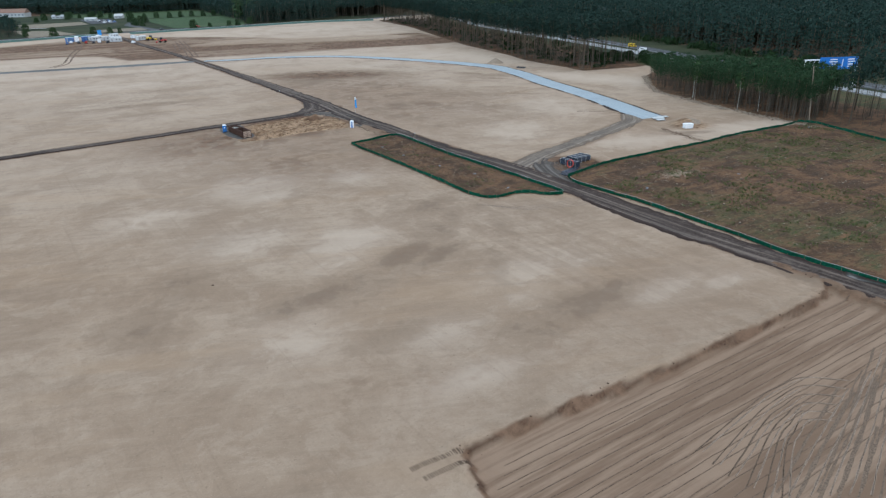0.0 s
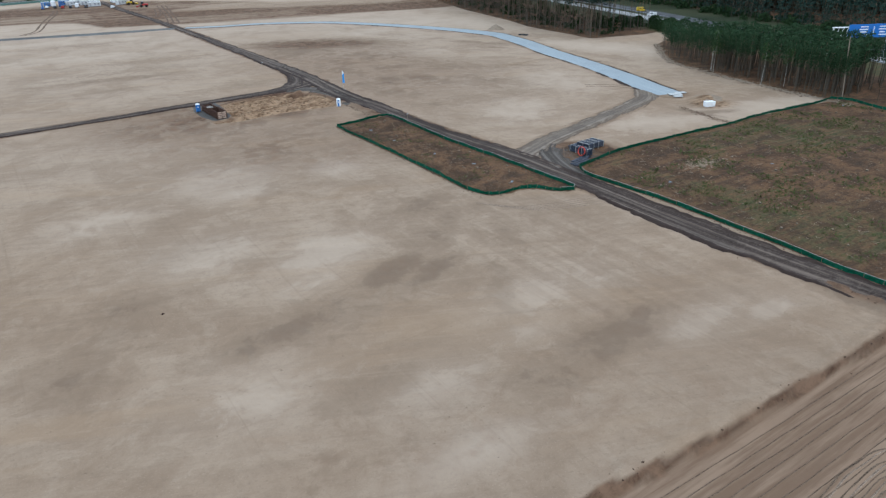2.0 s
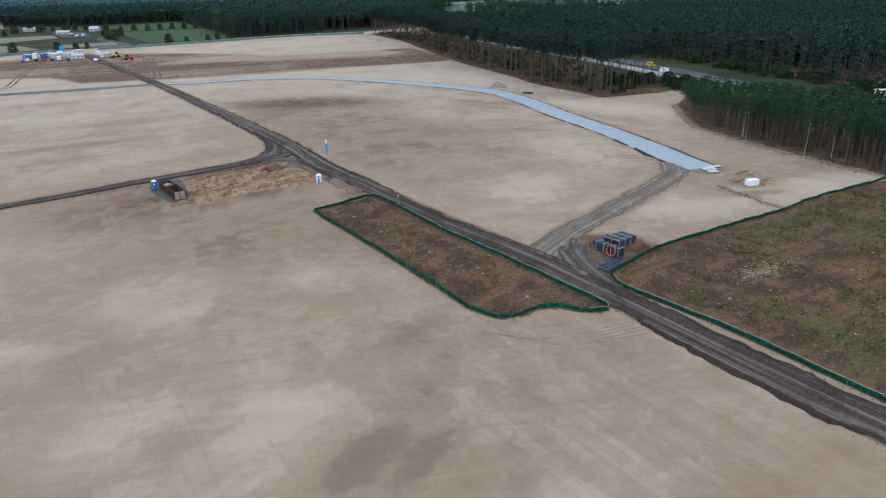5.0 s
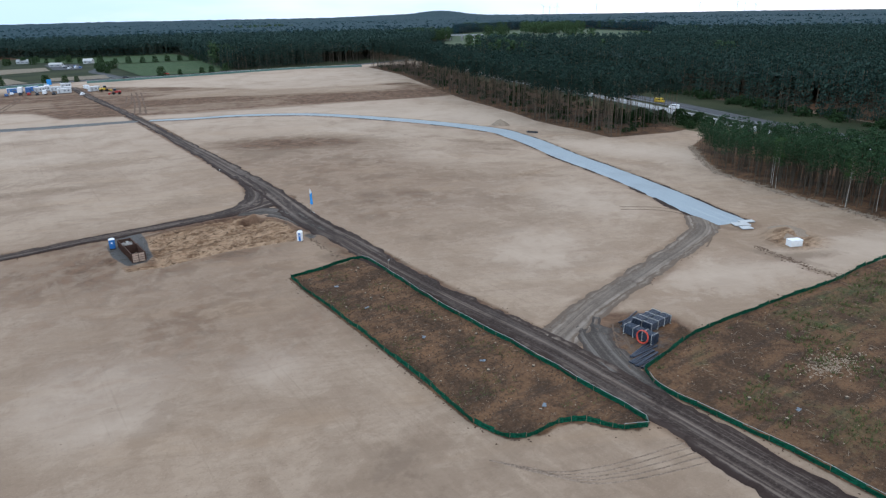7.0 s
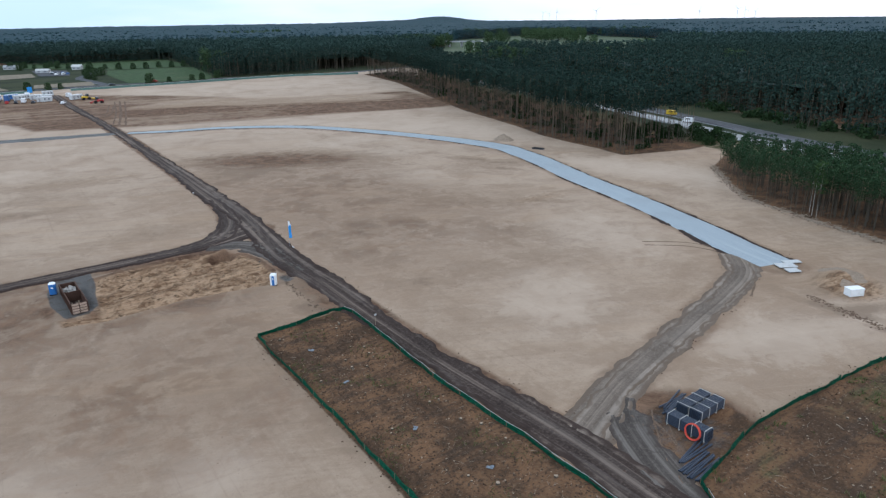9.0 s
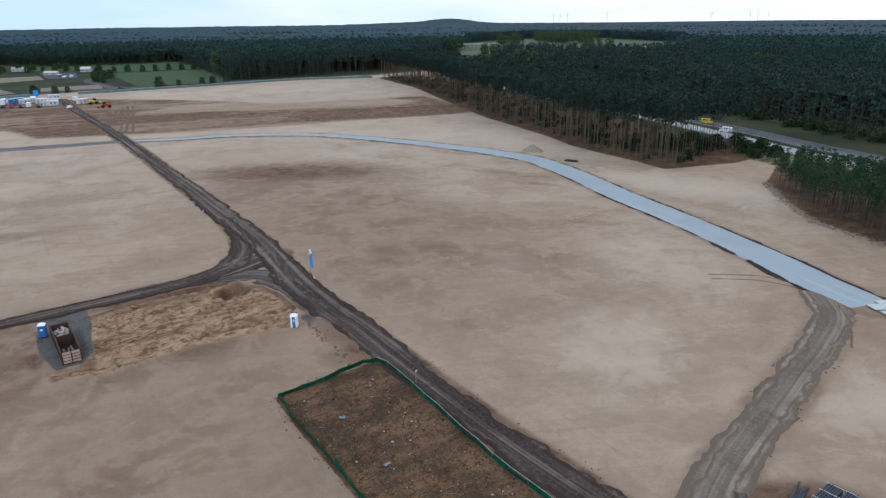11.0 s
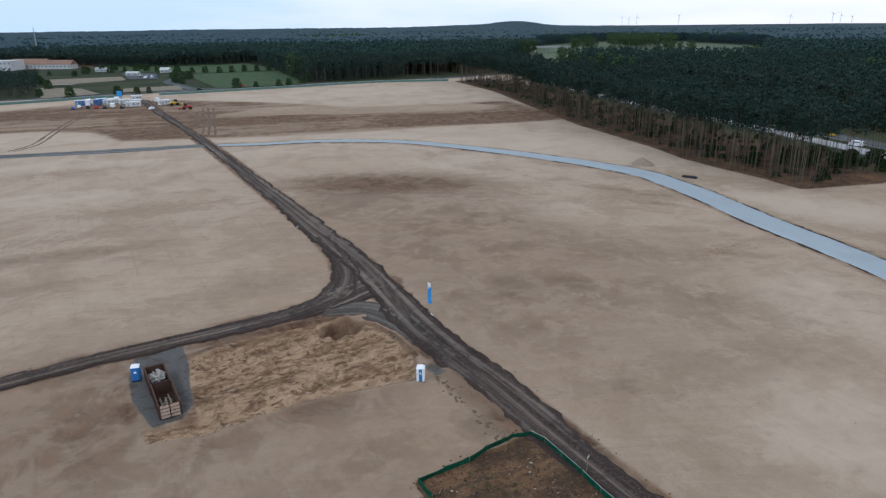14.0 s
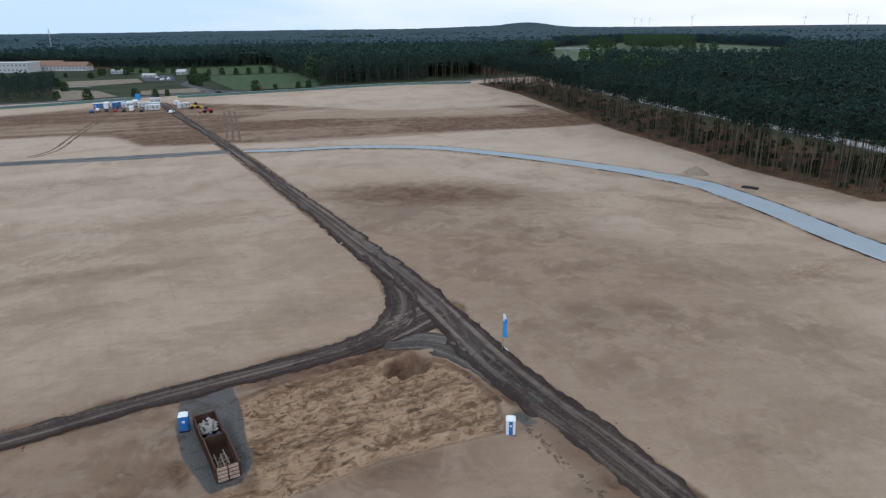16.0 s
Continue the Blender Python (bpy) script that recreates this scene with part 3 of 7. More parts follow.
# dark and pale stains of the levelled sand: x, y, half sizes, turn, weight
STAINS = [
    (150.6, 111, 1.1, 6, 12, 0.85), (148.8, 104, 1.1, 3, 10, 0.7), (49.5, 84.4, 6, 2.6, 25, 0.75), (54, 81, 5, 2.2, 20, 0.7), (74, 96.5, 6, 3, 20, 0.4), (32, 79, 9, 2.6, 12, 0.6), (61.5, 56, 6, 2.4, -10, 0.7), (67.5, 56.8, 4, 2, 0, 0.6), (34, 63, 6, 2.5, 10, 0.45), (50, 53.4, 4.5, 2.4, 10, 0.55), (9, 83.5, 5, 6, 0, 0.45), (57.5, 71, 9, 2, 60, 0.35), (28, 108, 7, 4, 30, 0.3),
    (114, 193, 5, 2.4, -50, 0.7), (174, 237, 8, 2.6, -60, 0.6), (173, 220, 6, 2.2, -60, 0.55), (156, 187, 9, 2.2, -40, 0.5), (128, 234, 7, 2.6, -40, 0.5), (106, 158.6, 7, 4, -30, 0.45), (118, 157, 8, 5, -30, 0.4), (130, 156, 7, 4, -30, 0.35), (111, 189, 6, 4, -40, 0.5), (86.8, 160.5, 2.4, 4, 0, 0.6), (61, 151, 9, 4, 20, 0.35), (123, 210, 9, 4, -40, 0.4), (150, 188, 9, 3, -40, 0.4), (44, 250, 22, 3.5, -5, 0.5), (42, 233, 14, 2.4, 0, 0.4),
    (52, 84, 7, 3.5, 25, 0.3), (57, 90, 7, 4, 40, 0.4), (33, 79, 8, 3.5, 10, 0.55), (18, 94, 5, 6, 0, 0.45), (60, 55, 7, 3, 0, 0.55), (49, 55, 4, 3, 0, 0.5),
    (38, 77, 10, 5, 0, 0.3), (27, 55, 9, 3, 0, 0.3), (66, 58, 6, 4, 30, 0.35), (47, 123, 6, 3, 40, 0.35), (75, 161, 8, 3, 20, 0.35), (48, 181, 3, 3, 0, 0.55),
    (125, 272, 24, 11, -30, 1.05), (112, 262, 14, 12, 0, 0.65), (146, 252, 14, 8, -30, 0.4), (121, 190, 6, 4, -50, 0.55), (178, 226, 11, 5, -40, 0.5),
    (89.2, 164, 1.8, 12, 0, 0.95), (91.5, 44, 2.2, 6, 0, 0.8), (87.5, 158, 2.0, 3, 30, 0.5), (153, 110, 6, 1.5, -20, 0.75), (156, 108.5, 5, 1.2, -30, 0.6), (159, 117, 5, 3, 0, 0.5), (131, 155, 14, 5, -60, 0.25), (65.5, 101, 6, 4, 20, 0.5), (63, 92, 11, 2.4, 45, 0.5), (69, 84, 8, 2.0, 60, 0.4), (132, 173, 18, 7, -50, 0.4), (142, 196, 12, 5, -40, 0.45), (104, 180, 5, 16, 10, 0.4), (75, 215, 16, 5, 10, 0.35), (60, 188, 9, 3, 90, 0.4), (64, 278, 22, 7, -10, 0.4), (45, 262, 20, 8, 0, 0.3), (44, 335, 30, 7, -10, 0.35), (140, 205, 14, 6, -55, 0.35),
    (108, 215, 12, 6, -50, 0.3), (128, 232, 14, 6, -60, 0.35), (60, 150, 10, 8, 0, 0.3), (62, 108, 8, 5, 50, 0.3), (100, 300, 8, 20, 0, 0.2),
]

# bleached dry patches, in the same way; the large far ones also carry painted haze
PALE = [
    (43.6, 126, 7, 5, 0, 0.55), (20, 126, 12, 7, 10, 0.4), (40, 88, 7, 3, 20, 0.4), (54, 62.5, 5, 2.5, 0, 0.4), (69, 66.5, 8, 3, 40, 0.35), (80, 49, 6, 2.4, 0, 0.5), (86.5, 119, 2.4, 12, 0, 0.5), (120, 140, 14, 18, -30, 0.5), (110, 250, 10, 8, 0, 0.3), (150, 225, 20, 16, -40, 0.4), (60, 225, 30, 8, 0, 0.2), (160, 265, 24, 14, -40, 0.5),
    (170, 330, 60, 22, -40, 0.9), (200, 300, 30, 60, 20, 0.8), (30, 412, 60, 14, -10, 0.9), (190, 520, 110, 30, 0, 0.8), (0, 545, 60, 14, 0, 0.8), (40, 235, 50, 14, 0, 0.25),
    (45, 300, 40, 12, -8, 0.6), (30, 350, 60, 10, -10, 0.6), (165, 105, 30, 8, -10, 0.7), (135, 112, 16, 8, 0, 0.6), (150, 160, 16, 22, -30, 0.5), (205, 190, 14, 40, 15, 0.8),
    (155, 290, 20, 14, -20, 0.6), (128, 175, 10, 8, 0, 0.4), (42, 135, 12, 10, 0, 0.6), (30, 105, 10, 8, 0, 0.5), (45, 95, 9, 6, 20, 0.6), (60, 68, 9, 5, 10, 0.5), (25, 70, 9, 8, 0, 0.4), (72, 52, 10, 4, 0, 0.5), (40, 60, 7, 5, 0, 0.4), (62, 128, 6, 6, 0, 0.5), (38, 50, 8, 3, 0, 0.5),
]


def lattice_noise(x, y, seed):
    """Smooth random heights from 0 to 1 between the points of a unit lattice."""
    x, y = np.asarray(x, float), np.asarray(y, float)
    i, j = np.floor(x), np.floor(y)
    u, v = x - i, y - j
    u, v = u * u * (3 - 2 * u), v * v * (3 - 2 * v)

    def corner(a, b):
        q = np.sin(a * 127.1 + b * 311.7 + seed * 74.7) * 43758.5453
        return q - np.floor(q)

    return (corner(i, j) * (1 - u) + corner(i + 1, j) * u) * (1 - v) + (corner(i, j + 1) * (1 - u) + corner(i + 1, j + 1) * u) * v


def heights(X, Y):
    """Ground height: flat, with the dug pit, the low field's step and small unevenness."""
    Z = np.zeros(X.shape)
    for s, a in ((0.05, 0.05), (0.23, 0.025), (0.7, 0.012)):
        Z += a * (np.sin(X * s * 1.3 + 2.1 * np.sin(Y * s * 0.7)) * np.cos(Y * s + 1.7 * np.sin(X * s * 0.9)))
    dig = inside(X, Y, DIG)
    m = blend(dig, -0.8, 1.6)
    r1 = 1 - np.abs(2 * lattice_noise(X * 0.30 + 0.08 * Y, Y * 0.75 - 0.16 * X, 1) - 1)
    r2 = 1 - np.abs(2 * lattice_noise(X * 0.6 - 0.15 * Y, Y * 1.4 + 0.25 * X, 2) - 1)
    r3 = lattice_noise(X * 1.3, Y * 1.5, 3)
    Z += m * (-1.05 + 0.75 * r1 * r1 + 0.45 * r2 * r2 + 0.3 * r3)
    Z += 0.22 * np.exp(-((dig + 0.6) / 0.7) ** 2)
    Z -= (1.0 + 1.3 * lattice_noise(X * 0.7, Y * 0.9, 8)) * np.exp(-(((X - 82.0 + 1.2 * lattice_noise(X * 0.5, Y * 0.8, 9)) / 2.8) ** 4 + ((Y - 191.6 - 0.12 * (X - 82) ** 2 + lattice_noise(X * 0.9, Y * 0.5, 10)) / 1.5) ** 4))
    Z += 0.7 * np.exp(-(((X - 82.0) / 3.6) ** 2 + ((Y - 193.8) / 0.7) ** 2))
    low = inside(X, Y, LOWER)
    Z -= 0.95 * blend(low, -0.3, 0.6)
    Z += (0.22 + 0.15 * np.sin(X * 1.7) * np.sin(Y * 2.3 + X)) * np.exp(-((low + 0.9) / 0.8) ** 2) * (X < 93)
    Z += 1.9 * np.exp(-(((X - 202) ** 2 + (Y - 254) ** 2) / 9.0))
    Z += 1.3 * np.exp(-(((X - 163) / 3.6) ** 2 + ((Y - 118.5) / 2.4) ** 2))
    Z += 0.55 * lattice_noise(X * 0.9, Y * 0.7, 5) * np.exp(-(((X - 88.9) / 1.2) ** 4 + ((Y - 163) / 13) ** 4))
    Z += 0.4 * lattice_noise(X * 0.8, Y * 0.8, 6) * np.exp(-(((X - 91.6) / 1.6) ** 4 + ((Y - 44) / 5) ** 4))
    for poly in (PLOT, BIG):
        p = blend(inside(X, Y, poly), 0.0, 2.0)
        Z += p * (0.10 + 0.07 * np.sin(X * 2.3 + Y) * np.sin(Y * 1.9 - X * 0.7) + 0.05 * np.sin(X * 4.4) * np.sin(Y * 3.9))
    return Z


def axis(*parts):
    out = [parts[0][0]]
    for lo, hi, step in parts:
        n = max(1, round((hi - lo) / step))
        out += [lo + (hi - lo) * (i + 1) / n for i in range(n)]
    return np.array(out)


def build_ground():
    xs = axis((-5200, -1600, 600), (-1600, -400, 120), (-400, -100, 25), (-100, -20, 4), (-20, 25, 1), (25, 52, 0.7), (52, 90, 0.27), (90, 100, 0.5), (100, 190, 1), (190, 320, 2.5), (320, 700, 20), (700, 1700, 100), (1700, 5200, 500))
    ys = axis((-2000, -400, 200), (-400, -40, 30), (-40, 20, 2), (20, 50, 0.5), (50, 90, 0.9), (90, 171, 0.9), (171, 197, 0.22), (197, 300, 1.2), (300, 460, 2.5), (460, 620, 4), (620, 1200, 16), (1200, 2200, 100), (2200, 5200, 500))
    X, Y = np.meshgrid(xs, ys)
    Z = heights(X, Y)
    ny, nx = X.shape
    verts = np.stack([X, Y, Z], -1).reshape(-1, 3)
    i = (np.arange(ny - 1)[:, None] * nx + np.arange(nx - 1)[None]).ravel()
    faces = np.stack([i, i + 1, i + nx + 1, i + nx], -1)
    me = bpy.data.meshes.new("ground")
    me.from_pydata(verts.tolist(), [], faces.tolist())
    damp, stain, dry = np.zeros(X.shape), np.zeros(X.shape), np.zeros(X.shape)
    for x, y, a, b, turn, w in STAINS:
        c, s = math.cos(radians(turn)), math.sin(radians(turn))
        u, v = ((X - x) * c + (Y - y) * s) / a, (-(X - x) * s + (Y - y) * c) / b
        damp = np.maximum(damp, (0.8 if w > 0.9 else 0.42) * w * np.exp(-0.6 * (u * u + v * v)))
        stain = np.maximum(stain, min(0.95, 1.15 * w) * np.exp(-0.55 * (u * u + v * v)))
    for line, w, k in ((MAIN, 2.5, 0.85), (WEST, 2.0, 0.75), (WEST_B, 2.6, 0.8), (CROSS, 3.5, 0.5), (LINK, 3.0, 0.4), (GRAVEL, 4.8, 0.5)):
        damp = np.maximum(damp, k * (1 - blend(seg_dist(X, Y, line), w, w + 1.4)))
    damp = np.maximum(damp, 0.24 * np.exp(-(((X - 55) / 36) ** 4 + ((Y - 50) / 17) ** 4)))
    low = inside(X, Y, LOWER)
    damp = np.maximum(damp, 0.2 * blend(low, -1, 1))
    damp = np.maximum(damp, 1.2 * np.exp(-((low - 0.1) / 0.38) ** 4) * (Y > 30) * (Y < 46))
    brown = blend(inside(X, Y, FARBROWN), -4, 6)
    pale = blend(inside(X, Y, [(110, 446), (138, 468), (242, 432), (252, 405), (234, 397), (165, 420)]), -3, 4)
    lane_u, lane_v = X * 0.985 - Y * 0.17, X * 0.17 + Y * 0.985
    streak = lattice_noise(lane_u * 0.02, lane_v * 0.17, 11) * 0.6 + lattice_noise(lane_u * 0.06, lane_v * 0.4, 12) * 0.4
    damp = np.maximum(damp, (0.35 + 1.0 * streak) * brown * (1 - 0.75 * pale) * (1 - 0.35 * (np.sin(X * 0.031 + 0.6) * np.sin(Y * 0.07 + X * 0.02) > 0.35)))
    damp = np.maximum(damp, np.maximum(0.42 * np.exp(-(((X - 62) / 34) ** 4 + ((Y - 158) / 36) ** 4)), 0.62 * np.exp(-(((X - 58) / 34) ** 4 + ((Y - 184) / 22) ** 4))))
    damp = np.maximum(damp, 0.42 * np.exp(-(((X - 118) / 34) ** 4 + ((Y - 215) / 62) ** 4)))
    damp = np.maximum(damp, 0.75 * np.exp(-(((X - 110) / 18) ** 2 + ((Y - 500) / 30) ** 2)))
    damp = np.maximum(damp, 0.95 * (1 - blend(np.hypot((X - 106) * 0.9, Y - 105.5), 6.5, 10)))
    ochre = blend(inside(X, Y, DIG), -1.2, 1.0)
    rim = inside(X, Y, DIG)
    damp = damp * (1 - 0.85 * ochre)
    damp = np.maximum(damp, 0.6 * np.exp(-(((X - 89.3) / 1.2) ** 2 + ((Y - 185) / 9) ** 2)))
    damp = np.maximum(damp, 1.0 * np.exp(-((rim + 0.35) / 0.55) ** 2) * (Y > 178) * (X > 60))
    damp = np.maximum(damp, 0.6 * np.exp(-((rim + 0.2) / 0.4) ** 2))
    # pit darkened in colour: brown soil, and the hollow's shade painted in
    damp = np.maximum(damp, 1.3 * np.exp(-(((X - 82.0) / 3.2) ** 4 + ((Y - 191.6) / 2.0) ** 4)))
    damp = np.maximum(damp, 0.7 * np.exp(-(((X - 58) / 3) ** 2 + ((Y - 178) / 1.6) ** 2)))
    ochre = np.maximum(ochre, 0.85 * np.exp(-(((X - 161) / 7) ** 2 + ((Y - 115) / 6) ** 2)))
    ochre = np.maximum(ochre, 0.35 * brown * (np.sin(X * 0.05 + 1) * np.sin(Y * 0.09) > 0.2))
    ochre = np.maximum(ochre, 0.45 * np.exp(-(((X - 160) / 14) ** 2 + ((Y - 188) / 5) ** 2)))
    plots = np.maximum(blend(inside(X, Y, PLOT), -0.9, 0.1), blend(inside(X, Y, BIG), -0.7, 0.2))
    woods_w = EDGE_W + [(340, 560), (318, 388), (290, 275), (268, 206), (240, 204)]
    woods_e = EDGE_E + [(250, 196), (262, 170), (245, 60), (210, -200), (150, -200), (168, -20)]
    wood = np.maximum(blend(inside(X, Y, woods_w), -2, 1.5), blend(inside(X, Y, woods_e), -1.2, 1.5))
    hx = np.interp(Y, [p[1] for p in HWAY], [p[0] for p in HWAY])
    beyond = np.maximum(blend(X - hx, 45, 55), blend(Y, 900, 950))
    yard = 1 - blend(np.hypot((X - 107) * 0.85, Y - 105.2), 4.6, 7.0)
    floor = np.maximum(np.maximum(plots, wood), np.maximum(beyond, 0.9 * yard))
    grass = 0.3 * yard + 0.66 * blend(inside(X, Y, BIG), 0, 3) * (0.35 + 0.65 * np.maximum(np.exp(-(((X - 107) / 9) ** 2 + ((Y - 62) / 40) ** 2)), np.clip(0.5 + 0.6 * np.sin(X * 0.07 + Y * 0.10 + 1.0), 0, 1))) + 0.12 * blend(inside(X, Y, PLOT), 0, 2) + 0.15 * wood
    grass = np.maximum(grass, 1.2 * blend(X - hx, -28, -20) * (1 - blend(X - hx, 45, 52)) * (Y > 60))
    damp = np.maximum(damp, 1.1 * np.exp(-(((X - 75) / 17) ** 6 + ((Y - 196.3) / 1.7) ** 4)))
    damp = np.maximum(damp, 1.0 * np.exp(-(((X - 89.4) / 1.5) ** 4 + ((Y - 184) / 12) ** 4)))
    damp = np.maximum(damp, 0.9 * np.exp(-(((X - 52.4) / 1.6) ** 2 + ((Y - 182) / 7) ** 2)))
    grey = blend(inside(X, Y, PAD), -0.7, 0.4)
    grey = np.maximum(grey, 0.45 * np.exp(-(((X - 86) / 5) ** 2 + ((Y - 196.0) / 1.8) ** 2)))
    grey = np.maximum(grey, 0.65 * np.exp(-(((X - 89.2) / 1.3) ** 2 + ((Y - 188) / 6) ** 2)))
    grey = np.maximum(grey, 0.75 * np.exp(-(((X - 88) / 1.5) ** 2 + ((Y - 174) / 2.5) ** 2)))
    grey = np.maximum(grey, 0.42 * (1 - blend(np.hypot((X - 105) * 0.9, Y - 106.0), 3.5, 8)))
    field = np.maximum(blend(Y, 583, 587) * (1 - beyond), blend(X - hx, -6, -2) * (1 - blend(X - hx, 46, 52)) * (Y > 60))
    field = np.maximum(field, blend(X - hx, -16, -12) * (1 - blend(X - hx, 0, 3)) * (Y > 215))
    soil = np.stack([damp, ochre, floor, np.ones(X.shape)], -1).reshape(-1, 4)
    cover = np.stack([grass, grey, field, np.ones(X.shape)], -1).reshape(-1, 4)
    dry_and_haze = np.zeros(X.shape)
    for x, y, a, b, turn, w in PALE:
        c, q = math.cos(radians(turn)), math.sin(radians(turn))
        u, v = ((X - x) * c + (Y - y) * q) / a, (-(X - x) * q + (Y - y) * c) / b
        dry_and_haze = np.maximum(dry_and_haze, 0.7 * w * np.exp(-(u * u + v * v)))
        dry = np.maximum(dry, w * np.exp(-(u * u + v * v)))
    # lightens the sand with Y: distance haze put into its colour
    dry_and_haze = np.maximum(dry_and_haze, (0.16 * blend(Y, 120, 170) + 0.36 * blend(Y, 210, 380)) * (1 - 0.8 * brown))
    trod = np.maximum(0.2 * np.exp(-(((X - 72) / 16) ** 4 + ((Y - 75) / 34) ** 4)), 0.2 * np.exp(-(((X - 74) / 8) ** 4 + ((Y - 120) / 30) ** 4)))
    tone = np.stack([dry_and_haze, trod, blend(low, -0.2, 0.8), np.ones(X.shape)], -1).reshape(-1, 4)
    patches = np.stack([stain, dry, np.zeros(X.shape), np.ones(X.shape)], -1).reshape(-1, 4)
    for name, data in (("soil", soil), ("cover", cover), ("tone", tone), ("patches", patches)):
        layer = me.color_attributes.new(name, "FLOAT_COLOR", "POINT")
        layer.data.foreach_set("color", np.clip(data, 0, 1).astype(np.float32).ravel())
    me.polygons.foreach_set("use_smooth", [True] * len(me.polygons))
    me.materials.append(M["ground"])
    return tagged(new("ground", me), "levelled pale sand with damp brown stains", "ground", kind="structure")


build_ground()

# ---- roads ----
strip("road_main", MAIN, [w for x, y, w in MAIN_W], "road", 0.8, 22, 0.14, rough=0.8, rut=0.09, seed=1.0, berm=0.16, label="rutted dark damp earth haul road")
strip("road_west", WEST, [1.9, 1.9, 2.0, 2.1, 2.2, 2.3, 2.5, 2.8, 2.9, 2.6, 2.2, 1.2], "road", 0.8, 16, 0.135, rough=0.6, rut=0.08, seed=2.0, berm=0.14, label="rutted dark damp earth side road")
strip("road_bend", WEST_B, [1.2, 2.4, 3.5, 4.4, 2.6], "road", 0.8, 12, 0.13, rough=0.9, rut=0.08, seed=3.0, label="dark earth where haul road and side road meet")
strip("road_fan", FAN, [1.4, 3.0, 3.2, 2.6, 1.0], "mud_grey", 0.8, 14, 0.12, rough=1.2, rut=0.09, seed=9.0, label="grey trodden mud at the mouth of the side road")
strip("road_cross", CROSS, [4.0, 4.0, 4.0, 4.0, 4.0, 3.6], "road_grey", 2.0, 10, 0.09, rough=0.8, seed=4.0, label="grey ballast road across the sand")
strip("road_verge", GRAVEL, [2.6, 2.8, 3.2, 3.5, 4.1, 4.8, 5.2, 5.4, 5.5, 5.4, 5.3, 5.3, 5.4, 5.4, 5.2], "road", 1.2, 10, 0.05, rough=0.7, rut=0.06, seed=5.0, label="brown earth shoulder of the gravel road")
strip("road_gravel", GRAVEL, [1.9, 2.1, 2.5, 2.8, 3.3, 3.9, 4.3, 4.4, 4.5, 4.4, 4.3, 4.3, 4.4, 4.5, 4.3], "gravel", 1.2, 10, 0.20, rough=0.25, rut=0.02, seed=6.0, label="pale blue-grey crushed gravel road base")
strip("road_link", LINK, [3.2, 3.2, 2.9, 2.7, 2.7, 2.9, 3.3, 4.2], "road_dry", 0.8, 14, 0.08, rough=0.6, rut=0.06, seed=7.0, label="rutted grey-brown shoulders of the earth track")
strip("road_link_crown", LINK, [2.1, 2.2, 2.0, 1.9, 1.9, 2.1, 2.3, 2.4], "road_dry", 0.8, 12, 0.13, rough=0.8, rut=0.04, seed=8.0, label="dry grey-brown crown of the earth track")
strip("road_mouth", [(106, 114.6), (102.6, 111.6), (99.8, 107), (97.4, 101), (96.2, 94)], [0.8, 2.2, 2.9, 2.4, 1.4], "mud_grey", 0.7, 14, 0.10, rough=1.4, rut=0.1, seed=12.0, label="dark churned mud where the track turns onto the haul road")
hw2 = [(x + 13, y - 3) for x, y in HWAY]
strip("road_highway_near", HWAY, [4.6] * len(HWAY), "concrete", 6.0, 4, 0.25, rough=0.0, rut=0.0, label="pale concrete carriageway of a motorway")
strip("road_highway_far", hw2, [6.0] * len(HWAY), "asphalt", 6.0, 4, 0.25, rough=0.0, rut=0.0, label="dark asphalt carriageway of a motorway")
strip("road_outer", [(-160, 590), (9, 590), (66, 592), (144, 597), (195, 598), (300, 580), (380, 600)], [5.0] * 7, "asphalt", 8.0, 4, 0.12, rough=0.0, rut=0.0, label="grey asphalt road outside the site fence")
strip("road_village", [(128, 596), (124, 640), (121, 680), (138, 730), (150, 800), (130, 900), (90, 1010)], [4.5, 4.0, 3.5, 3.5, 3.5, 3.0, 3.0], "asphalt", 8.0, 4, 0.12, rough=0.0, rut=0.0, label="grey asphalt lane between meadows")


